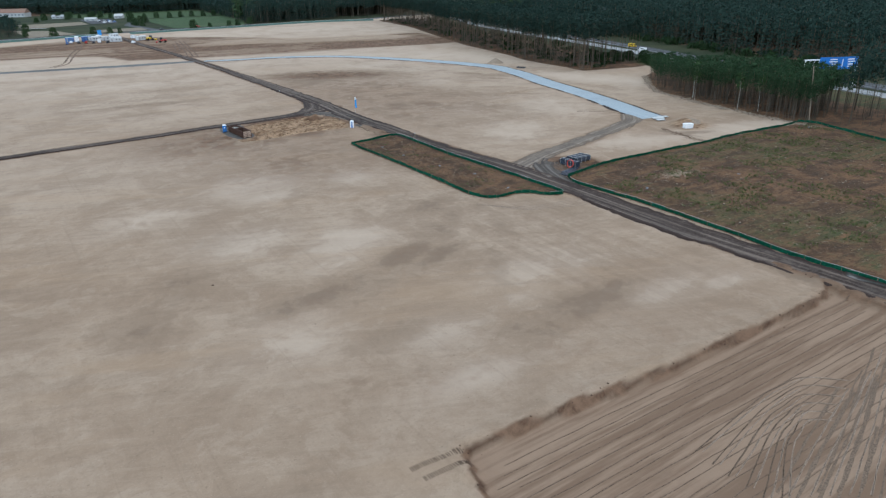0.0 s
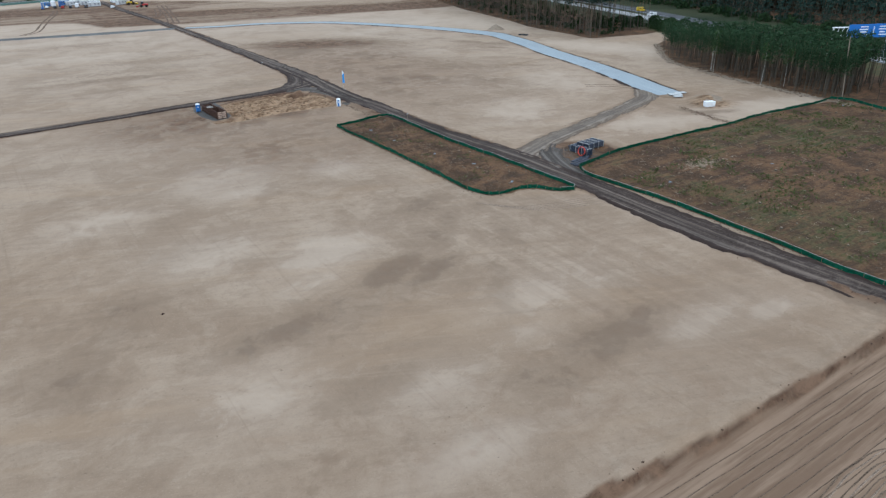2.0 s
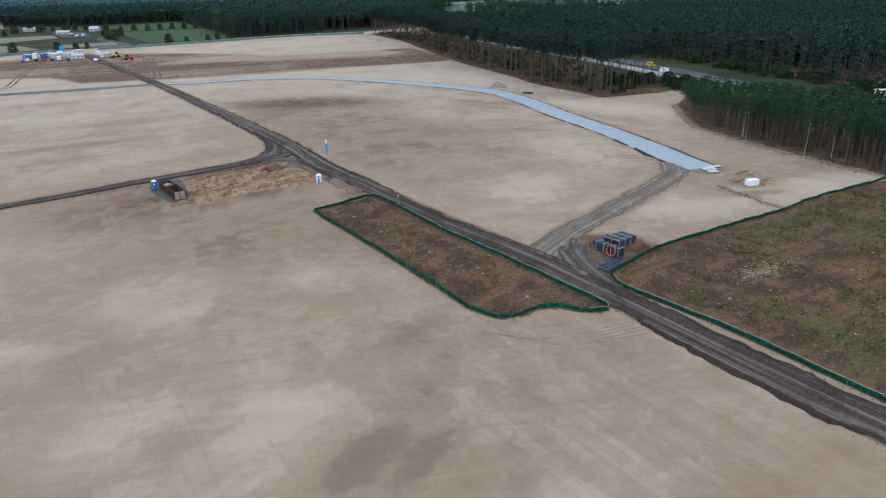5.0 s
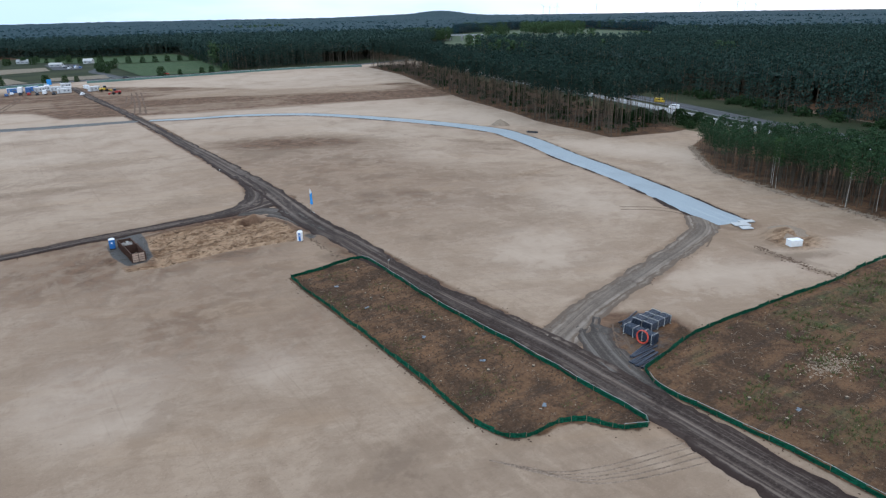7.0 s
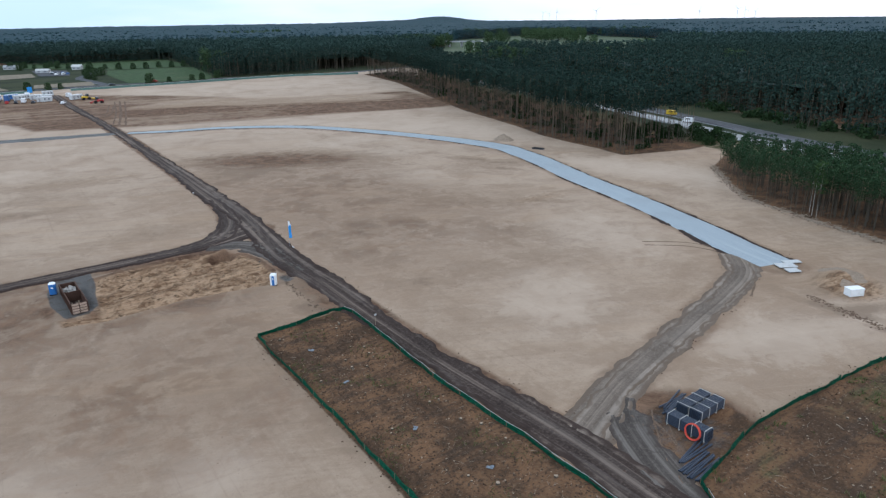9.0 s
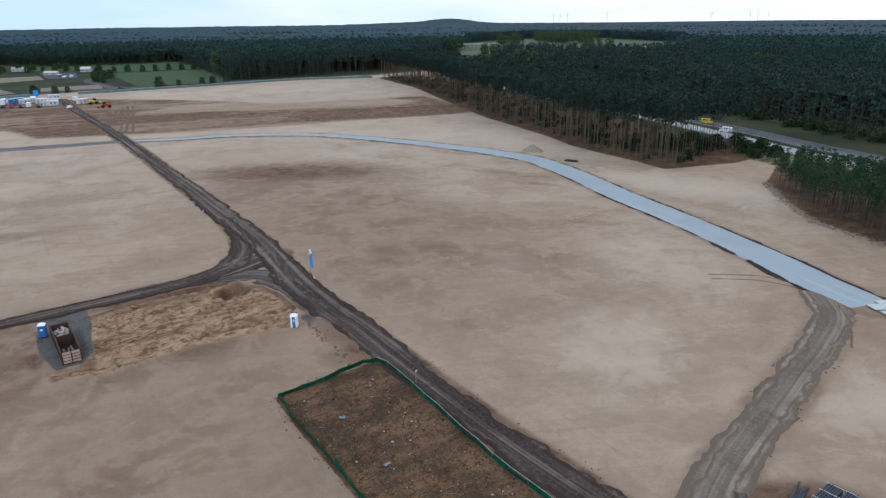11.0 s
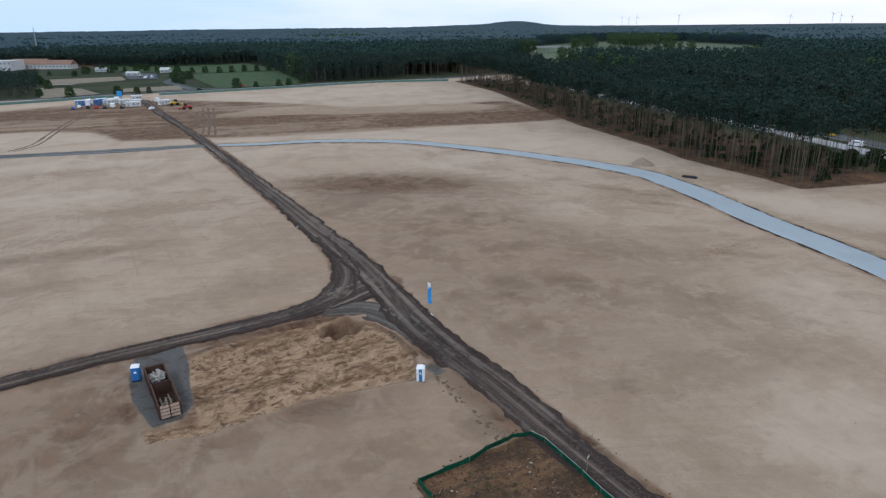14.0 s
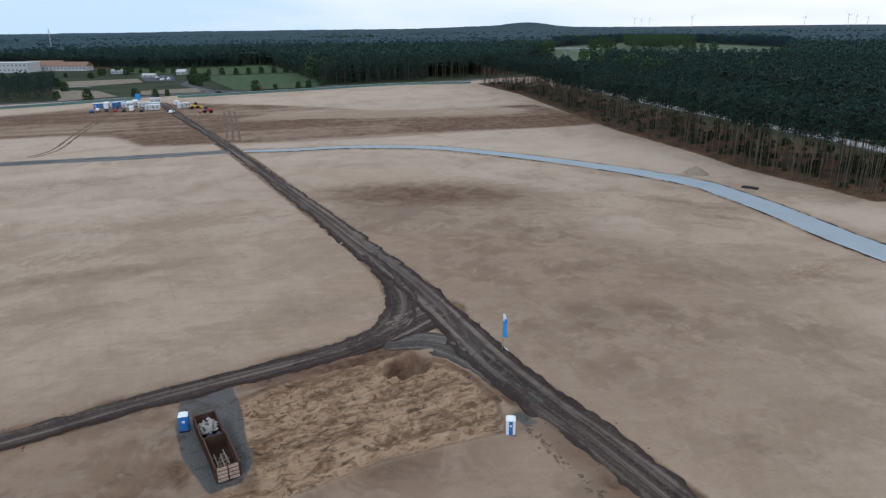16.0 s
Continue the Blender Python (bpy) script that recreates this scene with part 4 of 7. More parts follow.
# ---- trees ----
def pine_data(seed, h, crown, radius, tufts, size, sides=6, limbs=3, girth=0.16, trunk=True):
    """Vertices, faces and a material slot each (0 bark, 1 needles) of one pine: bent tapered trunk, limbs, loose tufts."""
    r = random.Random(seed)
    V, F, S = [], [], []
    bend = (r.uniform(-0.5, 0.5), r.uniform(-0.5, 0.5))
    rings = 5

    def centre(t):
        return Vector((bend[0] * t * t + 0.12 * math.sin(5 * t + seed), bend[1] * t * t, h * t))

    for i in range(rings + 1 if trunk else 0):
        t = i / rings * 0.97
        c, rad = centre(t), girth * (1 - 0.8 * t)
        for s in range(sides):
            a = s * math.tau / sides
            V.append((c.x + rad * math.cos(a), c.y + rad * math.sin(a), c.z))
    for i in range(rings if trunk else 0):
        for s in range(sides):
            a, b = i * sides + s, i * sides + (s + 1) % sides
            F.append((a, b, b + sides, a + sides))
            S.append(0)
    ends = []
    for k in range(limbs):
        t = crown + (0.95 - crown) * (k + r.random()) / max(1, limbs)
        a, ln = r.uniform(0, math.tau), radius * r.uniform(0.6, 1.0) * (1.15 - 0.5 * (t - crown) / (1 - crown))
        p0 = centre(t - 0.03)
        p1 = p0 + Vector((ln * math.cos(a), ln * math.sin(a), ln * 0.35))
        n0 = len(V)
        w = Vector((-math.sin(a), math.cos(a), 0)) * 0.05
        V += [tuple(p0 + w), tuple(p0 - w), tuple(p0 + Vector((0, 0, 0.09))), tuple(p1)]
        F += [(n0, n0 + 1, n0 + 3), (n0 + 1, n0 + 2, n0 + 3), (n0 + 2, n0, n0 + 3)]
        S += [0, 0, 0]
        ends.append(p1)
    clumps = []
    for k in range(max(5, tufts // 16)):
        t = crown + (1.0 - crown) * r.random() ** 0.8
        fall = math.sin(math.pi * min(1, 0.25 + 0.75 * (t - crown) / (1 - crown))) ** 0.7
        a, d = r.uniform(0, math.tau), radius * fall * math.sqrt(r.random())
        clumps.append(centre(t) + Vector((d * math.cos(a), d * math.sin(a), 0)))
    clumps = clumps + ends
    for k in range(tufts):
        c = clumps[k % len(clumps)]
        p = c + Vector((r.gauss(0, 0.38), r.gauss(0, 0.38), r.gauss(0, 0.22))) * radius * 0.62
        d = Vector((r.uniform(-1, 1), r.uniform(-1, 1), r.uniform(-0.25, 0.7))).normalized()
        u = d.cross(Vector((r.uniform(-1, 1), r.uniform(-1, 1), r.uniform(-1, 1)))).normalized()
        w, ln = size * r.uniform(0.5, 1.1), size * r.uniform(0.8, 1.6)
        n0 = len(V)
        V += [tuple(p - u * w * 0.6), tuple(p + u * w * 0.6), tuple(p + d * ln + u * w * 0.3), tuple(p + d * ln * 0.8 - u * w * 0.4)]
        F.append((n0, n0 + 1, n0 + 2, n0 + 3))
        S.append(1)
    return V, F, S


def tree_parts(data, bark, needles, label, category, group, name):
    """A tree as one thing: trunk and crown."""
    V, F, S = data
    tree = thing(name, Matrix(), label, category, group)
    for slot, nm, mat in ((0, "trunk", bark), (1, "crown", needles)):
        used = sorted({i for f, s in zip(F, S) if s == slot for i in f})
        to = {v: i for i, v in enumerate(used)}
        me = bpy.data.meshes.new(nm)
        me.from_pydata([V[i] for i in used], [], [tuple(to[i] for i in f) for f, s in zip(F, S) if s == slot])
        me.materials.append(M[mat])
        ob = new(nm, me)
        ob.parent = tree
    return tree


def scatter(name, variants, places, mats, label, category="trees"):
    """Many trees joined in one mesh. variants: tree data; places: x, y, z, scale, turn, variant."""
    arr = [(np.array(V), F, np.array(S)) for V, F, S in variants]
    groups = []
    for V, F, S in arr:
        tri = [f if len(f) == 4 else (*f, f[2]) for f in F]
        groups.append((V, np.array(tri), np.array([len(f) for f in F]), S))
    VS, loops, starts, totals, slots = [], [], [], [], []
    base, nl = 0, 0
    for x, y, z, s, turn, k in places:
        V, Q, L, S = groups[k]
        c, sn = math.cos(turn) * s, math.sin(turn) * s
        VS.append(np.stack([V[:, 0] * c - V[:, 1] * sn + x, V[:, 0] * sn + V[:, 1] * c + y, V[:, 2] * s + z], -1))
        flat = (Q + base).ravel()[np.stack([np.ones(len(L), bool), np.ones(len(L), bool), np.ones(len(L), bool), L == 4], -1).ravel()]
        loops.append(flat)
        totals.append(L)
        starts.append(nl + np.concatenate([[0], np.cumsum(L)[:-1]]))
        slots.append(S)
        base += len(V)
        nl += int(L.sum())
    VS, loops, totals, starts, slots = (np.concatenate(a) for a in (VS, loops, totals, starts, slots))
    me = bpy.data.meshes.new(name)
    me.vertices.add(len(VS))
    me.vertices.foreach_set("co", VS.astype(np.float32).ravel())
    me.loops.add(len(loops))
    me.loops.foreach_set("vertex_index", loops.astype(np.int32))
    me.polygons.add(len(starts))
    me.polygons.foreach_set("loop_start", starts.astype(np.int32))
    me.polygons.foreach_set("material_index", slots.astype(np.int32))
    for m in mats:
        me.materials.append(M[m])
    me.update(calc_edges=True)
    me.validate()
    return tagged(new(name, me), label, category, kind="stuff")


def dome_data(seed, h, base, radius, leaves, size, clumps=6, trunk=True):
    """One closed-crowned tree: a rounded crown of a few clumps, each clad in small outward-facing sprays, on a thin trunk."""
    r = random.Random(seed)
    V, F, S = [], [], []
    if trunk:
        for z, q in ((0.0, 0.17), (h * 0.9, 0.05)):
            V += [(q * math.cos(a), q * math.sin(a), z) for a in (0.0, 2.094, 4.189)]
        F += [(0, 1, 4, 3), (1, 2, 5, 4), (2, 0, 3, 5)]
        S += [0, 0, 0]
    heads = [(Vector((0, 0, h - radius * 0.55)), radius * 0.62)]
    for k in range(clumps):
        t = (k + r.random()) / clumps
        z = h * base + (h - radius * 0.5 - h * base) * t
        spread = radius * (0.85 - 0.45 * t)
        a = k * 2.4 + r.uniform(-0.5, 0.5)
        heads.append((Vector((spread * 0.62 * math.cos(a), spread * 0.62 * math.sin(a), z)), radius * r.uniform(0.42, 0.6)))
    for k in range(leaves):
        c, q = heads[k % len(heads)]
        d = Vector((r.gauss(0, 1), r.gauss(0, 1), r.gauss(0.45, 0.8))).normalized()
        p = c + Vector((d.x * q, d.y * q, d.z * q * 0.72)) * r.uniform(0.8, 1.12)
        n = (d + Vector((r.uniform(-1, 1), r.uniform(-1, 1), r.uniform(-0.6, 0.9))) * 0.55).normalized()
        u = n.cross(Vector((r.uniform(-1, 1), r.uniform(-1, 1), r.uniform(-1, 1)))).normalized()
        w = n.cross(u)
        e = size * r.uniform(0.6, 1.15)
        n0 = len(V)
        V += [tuple(p - u * e - w * e * 0.3), tuple(p + u * e * 0.2 - w * e * 0.9), tuple(p + u * e + w * e * 0.25), tuple(p - u * e * 0.15 + w * e)]
        F.append((n0, n0 + 1, n0 + 2, n0 + 3))
        S.append(1)
    return V, F, S


rt = random.Random(5)
TALL = [pine_data(10 + k, 20.0, 0.68, 1.9, 400, 0.32, limbs=9, girth=0.10) for k in range(5)]
TALL_IN = [pine_data(15 + k, 20.0, 0.66, 2.0, 230, 0.42, sides=4, limbs=5, girth=0.09) for k in range(5)]
YOUNG = [pine_data(30 + k, 13.5, 0.54, 1.55, 520, 0.21, limbs=7, girth=0.085) for k in range(4)]
YOUNG_IN = [dome_data(35 + k, 13.5, 0.6, 1.7, 170, 0.22, 7) for k in range(4)]
BIRCH = [pine_data(50 + k, 13.0, 0.55, 1.3, 620, 0.18, limbs=8, girth=0.075) for k in range(3)]
CROWN = [dome_data(60 + k, 18.5, 0.5, 2.6, 74, 0.50, 6) for k in range(5)]
ROOF = [dome_data(65 + k, 18.5, 0.5, 2.9, 34, 0.82, 5, False) for k in range(5)]
SPECK = [dome_data(70 + k, 19.0, 0.5, 4.4, 16, 1.7, 4, False) for k in range(4)]

protos = {
    "tall": [tree_parts(d, "bark", "needles", "tall slender pine with a bare reddish trunk", "tree", "pines at the edge of the sand", "pine_tree") for d in TALL],
    "young": [tree_parts(d, "bark", "needles_young", "young dense pine with a thin dark trunk", "tree", "young pines at the edge of the sand", "pine_tree") for d in YOUNG],
    "birch": [tree_parts(d, "birch", "leaves", "slim birch with white bark and fresh green leaves", "tree", "birches among the pines", "birch_tree") for d in BIRCH],
}
used_protos = set()


def plant(kind, x, y, s):
    k = rt.randrange(len(protos[kind]))
    m = pose(x, y, -0.1, 0, 0, rt.uniform(0, 360)) @ Matrix.Scale(s, 4)
    p = protos[kind][k]
    if (kind, k) not in used_protos:
        used_protos.add((kind, k))
        p.matrix_basis = m
    else:
        c = copy_thing(p, Matrix())
        c.matrix_basis = m


def edge_x(edge, y):
    return float(np.interp(y, [p[1] for p in edge], [p[0] for p in edge]))


HWAY_X = np.interp(np.arange(-200, 4000, 1.0), [p[1] for p in HWAY], [p[0] for p in HWAY]).tolist()


def hway_x(y):
    return HWAY_X[min(4199, max(0, int(y) + 200))]


inner = []
y = 211.0
while y < 552:
    x0, x1 = edge_x(EDGE_W, y), hway_x(y) - 22
    depth = max(8.0, x1 - x0)
    for k in range(int(depth / 7) + 1):
        x = x0 + 1.5 + rt.uniform(0, 1) ** 1.7 * depth
        s = rt.uniform(0.85, 1.12)
        near = x - x0 < 5 and y < 380
        if near:
            plant("tall", x, y + rt.uniform(-1, 1), s)
        else:
            inner.append((x, y + rt.uniform(-1, 1), 0, s, rt.uniform(0, 6.28), rt.randrange(5)))
    y += 1.8
for k in range(46):
    y = rt.uniform(211, 250)
    x0, x1 = edge_x(EDGE_W, y), hway_x(y) - 24
    plant("tall", rt.uniform(x0 + 2, x1), y, rt.uniform(0.8, 1.05))
scatter("pine_wood", TALL_IN, inner, ["bark", "needles"], "tall pines with bare trunks between sand and motorway")

inner = []
y = 98.0
while y < 184:
    x0 = edge_x(EDGE_E, y)
    x1 = min(hway_x(y) - 26, x0 + 34)
    for k in range(int((x1 - x0) / 2.4)):
        x = x0 + 1.0 + rt.uniform(0, 1) * (x1 - x0)
        s = rt.uniform(0.66, 0.86) * (1.16 - 0.36 * float(blend(np.float64(y), 120, 180)))
        if x - x0 < 5:
            if rt.random() < (0.10 if 112 < y < 142 else 0.02):
                plant("birch", x, y, s * 1.06)
            else:
                plant("young", x, y, s)
        else:
            inner.append((x, y + rt.uniform(-1, 1), 0, s, rt.uniform(0, 6.28), rt.randrange(4)))
    y += 1.7
scatter("young_pine_wood", YOUNG_IN, inner, ["bark", "needles_young"], "dense young pine plantation beside the sand")

inner = []
for k in range(75):
    inner.append((rt.uniform(193, 236), rt.uniform(64, 95), 0, rt.uniform(0.75, 1.0), rt.uniform(0, 6.28), rt.randrange(5)))
for k in range(150):
    y = rt.uniform(-60, 92)
    x0, x1 = edge_x([(158, -60), (170, -20), (182, 40), (187, 74), (196, 92)], y) + 3, hway_x(y) - 12
    inner.append((rt.uniform(x0, x1), y, 0, rt.uniform(0.8, 1.1), rt.uniform(0, 6.28), rt.randrange(5)))
scatter("pine_wood", TALL_IN, inner, ["bark", "needles"], "tall pines behind the fenced clearing")


for kind, y in (("tall", 262), ("young", 150), ("birch", 138)):
    for k, p in enumerate(protos[kind]):
        if (kind, k) not in used_protos:
            p.matrix_basis = pose(edge_x(EDGE_W if kind == "tall" else EDGE_E, y) + 4 + k, y + 4 * k, -0.1) @ Matrix.Scale(0.8, 4)


# ---- far woods ----
def wooded(x, y):
    """Where the far woods stand."""
    hx = hway_x(y)
    if y < 1000 and hx - 30 < x < hx + 42:
        return False
    d, az = math.hypot(x - 40, y - 80), math.degrees(math.atan2(x - 40, y - 80))
    if 36.5 < az < 52.5 and 690 < d < 1560 - 40 * abs(az - 44):
        return False
    if x > hx + 40 and y > -300:
        return True
    if y < 600:
        return x < 30 and 596 < y
    if x > 205 + (y - 600) * 0.12:
        return y > 606 + 0.0 * x
    if x < 34 and 594 < y < 735:
        return True
    return y > 880 + max(0.0, (120 - x)) * 1.3


places, roof, blue, hazy = [], [], [], []
for k in range(90000):
    d = 230 + 1100 * rt.random() ** 0.75
    a = radians(rt.uniform(-14, 78))
    x, y = 40 + d * math.sin(a), 80 + d * math.cos(a)
    if not wooded(x, y) or (x < hway_x(y) and y < 600 and x > 40):
        continue
    if d < 640:
        if len(places) < 4600:
            places.append((x, y, 0, rt.uniform(0.78, 1.12) * (0.6 if x < 60 and y > 580 else 1.0), rt.uniform(0, 6.28), rt.randrange(5)))
    elif d > 1000:
        hazy.append((x, y, -2, rt.uniform(0.8, 1.1), rt.uniform(0, 6.28), rt.randrange(5)))
    elif len(roof) < 7500:
        roof.append((x, y, 0, rt.uniform(0.8, 1.12) * (0.6 if x < 40 and y < 760 else 1.0), rt.uniform(0, 6.28), rt.randrange(5)))
fringe = []
y = 40.0
while y < 640:
    for k in range(2):
        fringe.append((hway_x(y) + rt.uniform(40, 52), y + rt.uniform(-1, 1), 0, rt.uniform(0.55, 0.95), rt.uniform(0, 6.28), rt.randrange(3)))
    y += 2.4
for k in range(150):
    fringe.append((210 + 0.55 * k + rt.uniform(-2, 2), 608 + rt.uniform(0, 12), 0, rt.uniform(0.5, 0.9), rt.uniform(0, 6.28), rt.randrange(3)))
for k in range(420):
    x = -150 + 390 * k / 420
    fringe.append((x, 882 + max(0.0, 120 - x) * 1.3 + rt.uniform(0, 14), 0, rt.uniform(0.6, 1.0), rt.uniform(0, 6.28), rt.randrange(3)))
for k in range(240):
    y = 606 + 280 * k / 240
    fringe.append((205 + (y - 600) * 0.12 + rt.uniform(1, 14), y, 0, rt.uniform(0.55, 1.0), rt.uniform(0, 6.28), rt.randrange(3)))
for k in range(330):
    fringe.append((rt.uniform(-90, 33), rt.uniform(596, 735), 0, rt.uniform(0.5, 0.75), rt.uniform(0, 6.28), rt.randrange(3)))
LOW = [dome_data(90 + k, 16.0, 0.12, 2.5, 84, 0.48, 9) for k in range(3)]
far_edge = []
for k in range(420):
    az = 36.0 + 17.0 * k / 420
    d = 1566 - 40 * abs(az - 44) + rt.uniform(-6, 34)
    far_edge.append((40 + d * math.sin(radians(az)), 80 + d * math.cos(radians(az)), 0, rt.uniform(0.9, 1.25), rt.uniform(0, 6.28), rt.randrange(3)))
scatter("forest_fringe", LOW, far_edge, ["bark", "needles_hazed"], "trees along the far side of the clearing", "forest")
scatter("forest_fringe", LOW, fringe, ["bark", "needles"], "low-branched trees along the forest's edge", "forest")
scatter("pine_forest", CROWN, places, ["bark", "needles"], "wide dark green pine forest around the site", "forest")
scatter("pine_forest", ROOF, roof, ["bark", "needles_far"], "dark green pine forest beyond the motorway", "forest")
scatter("far_forest", ROOF, hazy[:4500], ["bark", "needles_hazed"], "pine forest beyond the nearer woods, tinted with painted haze", "forest")
for k in range(60000):
    d = 1250 + 1900 * rt.random() ** 1.3
    a = radians(rt.uniform(-12, 76))
    x, y = 40 + d * math.sin(a), 80 + d * math.cos(a)
    if wooded(x, y):
        blue.append((x, y, -4 - 8 * blend(np.float64(d), 1000, 3000), rt.uniform(0.8, 1.2), rt.uniform(0, 6.28), rt.randrange(4)))
scatter("far_forest", SPECK, blue[:9000], ["bark", "needles_hazed"], "forest far off towards the horizon, tinted with painted haze", "forest")


broad = []
for cx, cy, r, n in ((560, 868, 34, 60), (600, 905, 40, 60), (722, 908, 26, 30), (860, 925, 50, 60), (920, 985, 60, 70), (399, 467, 10, 8), (414, 513, 9, 6), (392, 536, 14, 9), (470, 640, 30, 26), (500, 620, 24, 16), (430, 420, 9, 4), (520, 520, 12, 5), (480, 350, 10, 4), (640, 560, 16, 8), (700, 700, 22, 12), (800, 620, 20, 10), (216, 640, 9, 8), (226, 700, 8, 7), (900, 1180, 60, 40), (980, 1130, 50, 40), (1060, 1080, 40, 24), (1130, 1010, 50, 30), (560, 1560, 60, 26), (640, 1640, 50, 20)):
    for k in range(n):
        a, q = rt.uniform(0, 6.28), r * math.sqrt(rt.random())
        x, y = cx + q * math.cos(a), cy + q * math.sin(a)
        if not hway_x(y) - 18 < x < hway_x(y) + 28:
            broad.append((x, y, 0, rt.uniform(0.85, 1.15), rt.uniform(0, 6.28), rt.randrange(2)))
scatter("broadleaf_trees", [dome_data(120 + k, 18.0, 0.25, 4.4, 150, 0.75, 9) for k in range(2)], broad, ["bark", "broad"], "lighter green broadleaf trees among the pines", "forest")


def build_canopy():
    """The closed crowns of the far woods, seen from above as one bumpy roof, with the low hill behind."""
    verts, faces, slots, idx = [], [], [], {}
    rs = [330 * 1.035 ** i for i in range(78)]
    az = [radians(-14 + 92 * i / 420) for i in range(421)]
    for i, d in enumerate(rs):
        for j, a in enumerate(az):
            x, y = 40 + d * math.sin(a), 80 + d * math.cos(a)
            if not wooded(x, y):
                continue
            if x < 45 and y < 780:
                continue
            if not (wooded(x + 14, y) and wooded(x - 14, y) and wooded(x, y + 14) and wooded(x, y - 14)):
                continue
            far = float(blend(np.float64(d), 1000, 3000))
            z = 12.0 + 4.4 * float(blend(np.float64(d), 950, 1300)) - 9 * far + (1.2 + 1.5 * far) * nz(x, y, 0.09, 1.0) + 2.5 * nz(x, y, 0.012, 2.0) + 5 * far * nz(x, y, 0.0016, 6.0)
            deg = math.degrees(a)
            z += 30 * math.exp(-((deg - 34.6) / 2.3) ** 2) * float(blend(np.float64(d), 3300, 4300))
            z += 9 * math.exp(-((deg - 30.5) / 3.0) ** 2) * float(blend(np.float64(d), 3300, 4300))
            idx[i, j] = len(verts)
            verts.append((x, y, z))
    for (i, j), v in idx.items():
        q = (idx.get((i + 1, j)), idx.get((i + 1, j + 1)), idx.get((i, j + 1)))
        if None not in q:
            faces.append((v, q[2], q[1], q[0]))
            # slot 1 is the haze-tinted canopy
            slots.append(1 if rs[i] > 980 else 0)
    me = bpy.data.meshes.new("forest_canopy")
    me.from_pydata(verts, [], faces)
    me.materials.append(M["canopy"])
    me.materials.append(M["canopy_hazed"])
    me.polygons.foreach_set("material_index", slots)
    return tagged(new("forest_canopy", me), "closed canopy of the far pine woods, shade and haze in its colours", "forest", kind="stuff")


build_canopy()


# ---- things on the site ----
rs = random.Random(11)


def fence_meshes():
    """Shared meshes of the low net fence: three sagging net panels one metre long, a post, a cord."""
    nets = []
    for k in range(3):
        bm = bmesh.new()
        n = 6
        grid = []
        for face in (-0.012, 0.012):
            rows = []
            for i in range(n + 1):
                t = i / n
                sag = 0.10 * math.sin(math.pi * t) * (0.6 + 0.4 * k) * 0.6
                lean = 0.035 * math.sin(6.3 * t + 2 * k)
                rows.append([bm.verts.new((t, face + lean * h + 0.03 * math.sin(9 * t + h * 3 + k), h * (0.70 - 1.4 * sag))) for h in (0.0, 0.5, 1.0)])
            grid.append(rows)
        for f in range(2):
            for i in range(n):
                for j in range(2):
                    q = (grid[f][i][j], grid[f][i + 1][j], grid[f][i + 1][j + 1], grid[f][i][j + 1])
                    bm.faces.new(q if f == 0 else q[::-1])
        for i in range(n):
            bm.faces.new((grid[0][i][2], grid[0][i + 1][2], grid[1][i + 1][2], grid[1][i][2]))
        me = bpy.data.meshes.new("net_panel")
        bm.to_mesh(me)
        bm.free()
        me.materials.append(M["net"])
        nets.append(me)
    bm = bmesh.new()
    box(bm, 0, 0, 0.37, 0.05, 0.04, 0.74, 0.01)
    post = bpy.data.meshes.new("post")
    bm.to_mesh(post)
    bm.free()
    post.materials.append(M["post"])
    bm = bmesh.new()
    tube(bm, (0, 0, 0), (1, 0, 0), 0.028, sides=5)
    cord = bpy.data.meshes.new("cord")
    bm.to_mesh(cord)
    bm.free()
    cord.materials.append(M["cord"])
    return nets, post, cord


NETS, POST, CORD = fence_meshes()


def silt_fence(outline, closed, label, corded):
    root = thing("net_fence", pose(outline[0][0], outline[0][1], 0), label, "fence", "low net fences")
    o = Vector((outline[0][0], outline[0][1], 0))
    line = smooth_line(outline + ([outline[0]] if closed else []), 2.6)
    side = 0.0
    for i, (a, b) in enumerate(zip(line, line[1:])):
        a = Vector((a.x + rs.uniform(-0.12, 0.12), a.y + rs.uniform(-0.12, 0.12), 0)) if i == 0 else last
        b = Vector((b.x + rs.uniform(-0.14, 0.14), b.y + rs.uniform(-0.14, 0.14), 0))
        if closed and i == len(line) - 2:
            b = first
        if i == 0:
            first = a
        last = b
        d = b - a
        yaw = math.degrees(math.atan2(d.y, d.x))
        net = new("net_panel", NETS[rs.randrange(3)])
        net.parent = root
        net.matrix_basis = Matrix.Translation(a - o) @ pose(0, 0, 0, rs.uniform(-14, 14), 0, yaw) @ Matrix.Diagonal((d.length, 1, rs.uniform(0.9, 1.08), 1))
        post = new("post", POST)
        post.parent = root
        post.matrix_basis = Matrix.Translation(a - o) @ pose(0, 0, 0, rs.uniform(-6, 6), rs.uniform(-6, 6), yaw)
        if corded(a):
            cord = new("cord", CORD)
            cord.parent = root
            cord.matrix_basis = Matrix.Translation(a - o + Vector((0, 0, 0.72))) @ pose(0, 0, 0, 0, 0, yaw) @ Matrix.Diagonal((d.length, 1, 1, 1))
    return root


silt_fence(PLOT, True, "low green net fence on wooden posts round a cleared plot", lambda p: p.x > 89)
silt_fence(BIG, True, "low green net fence on wooden posts round a large clearing", lambda p: p.x < 98.8)


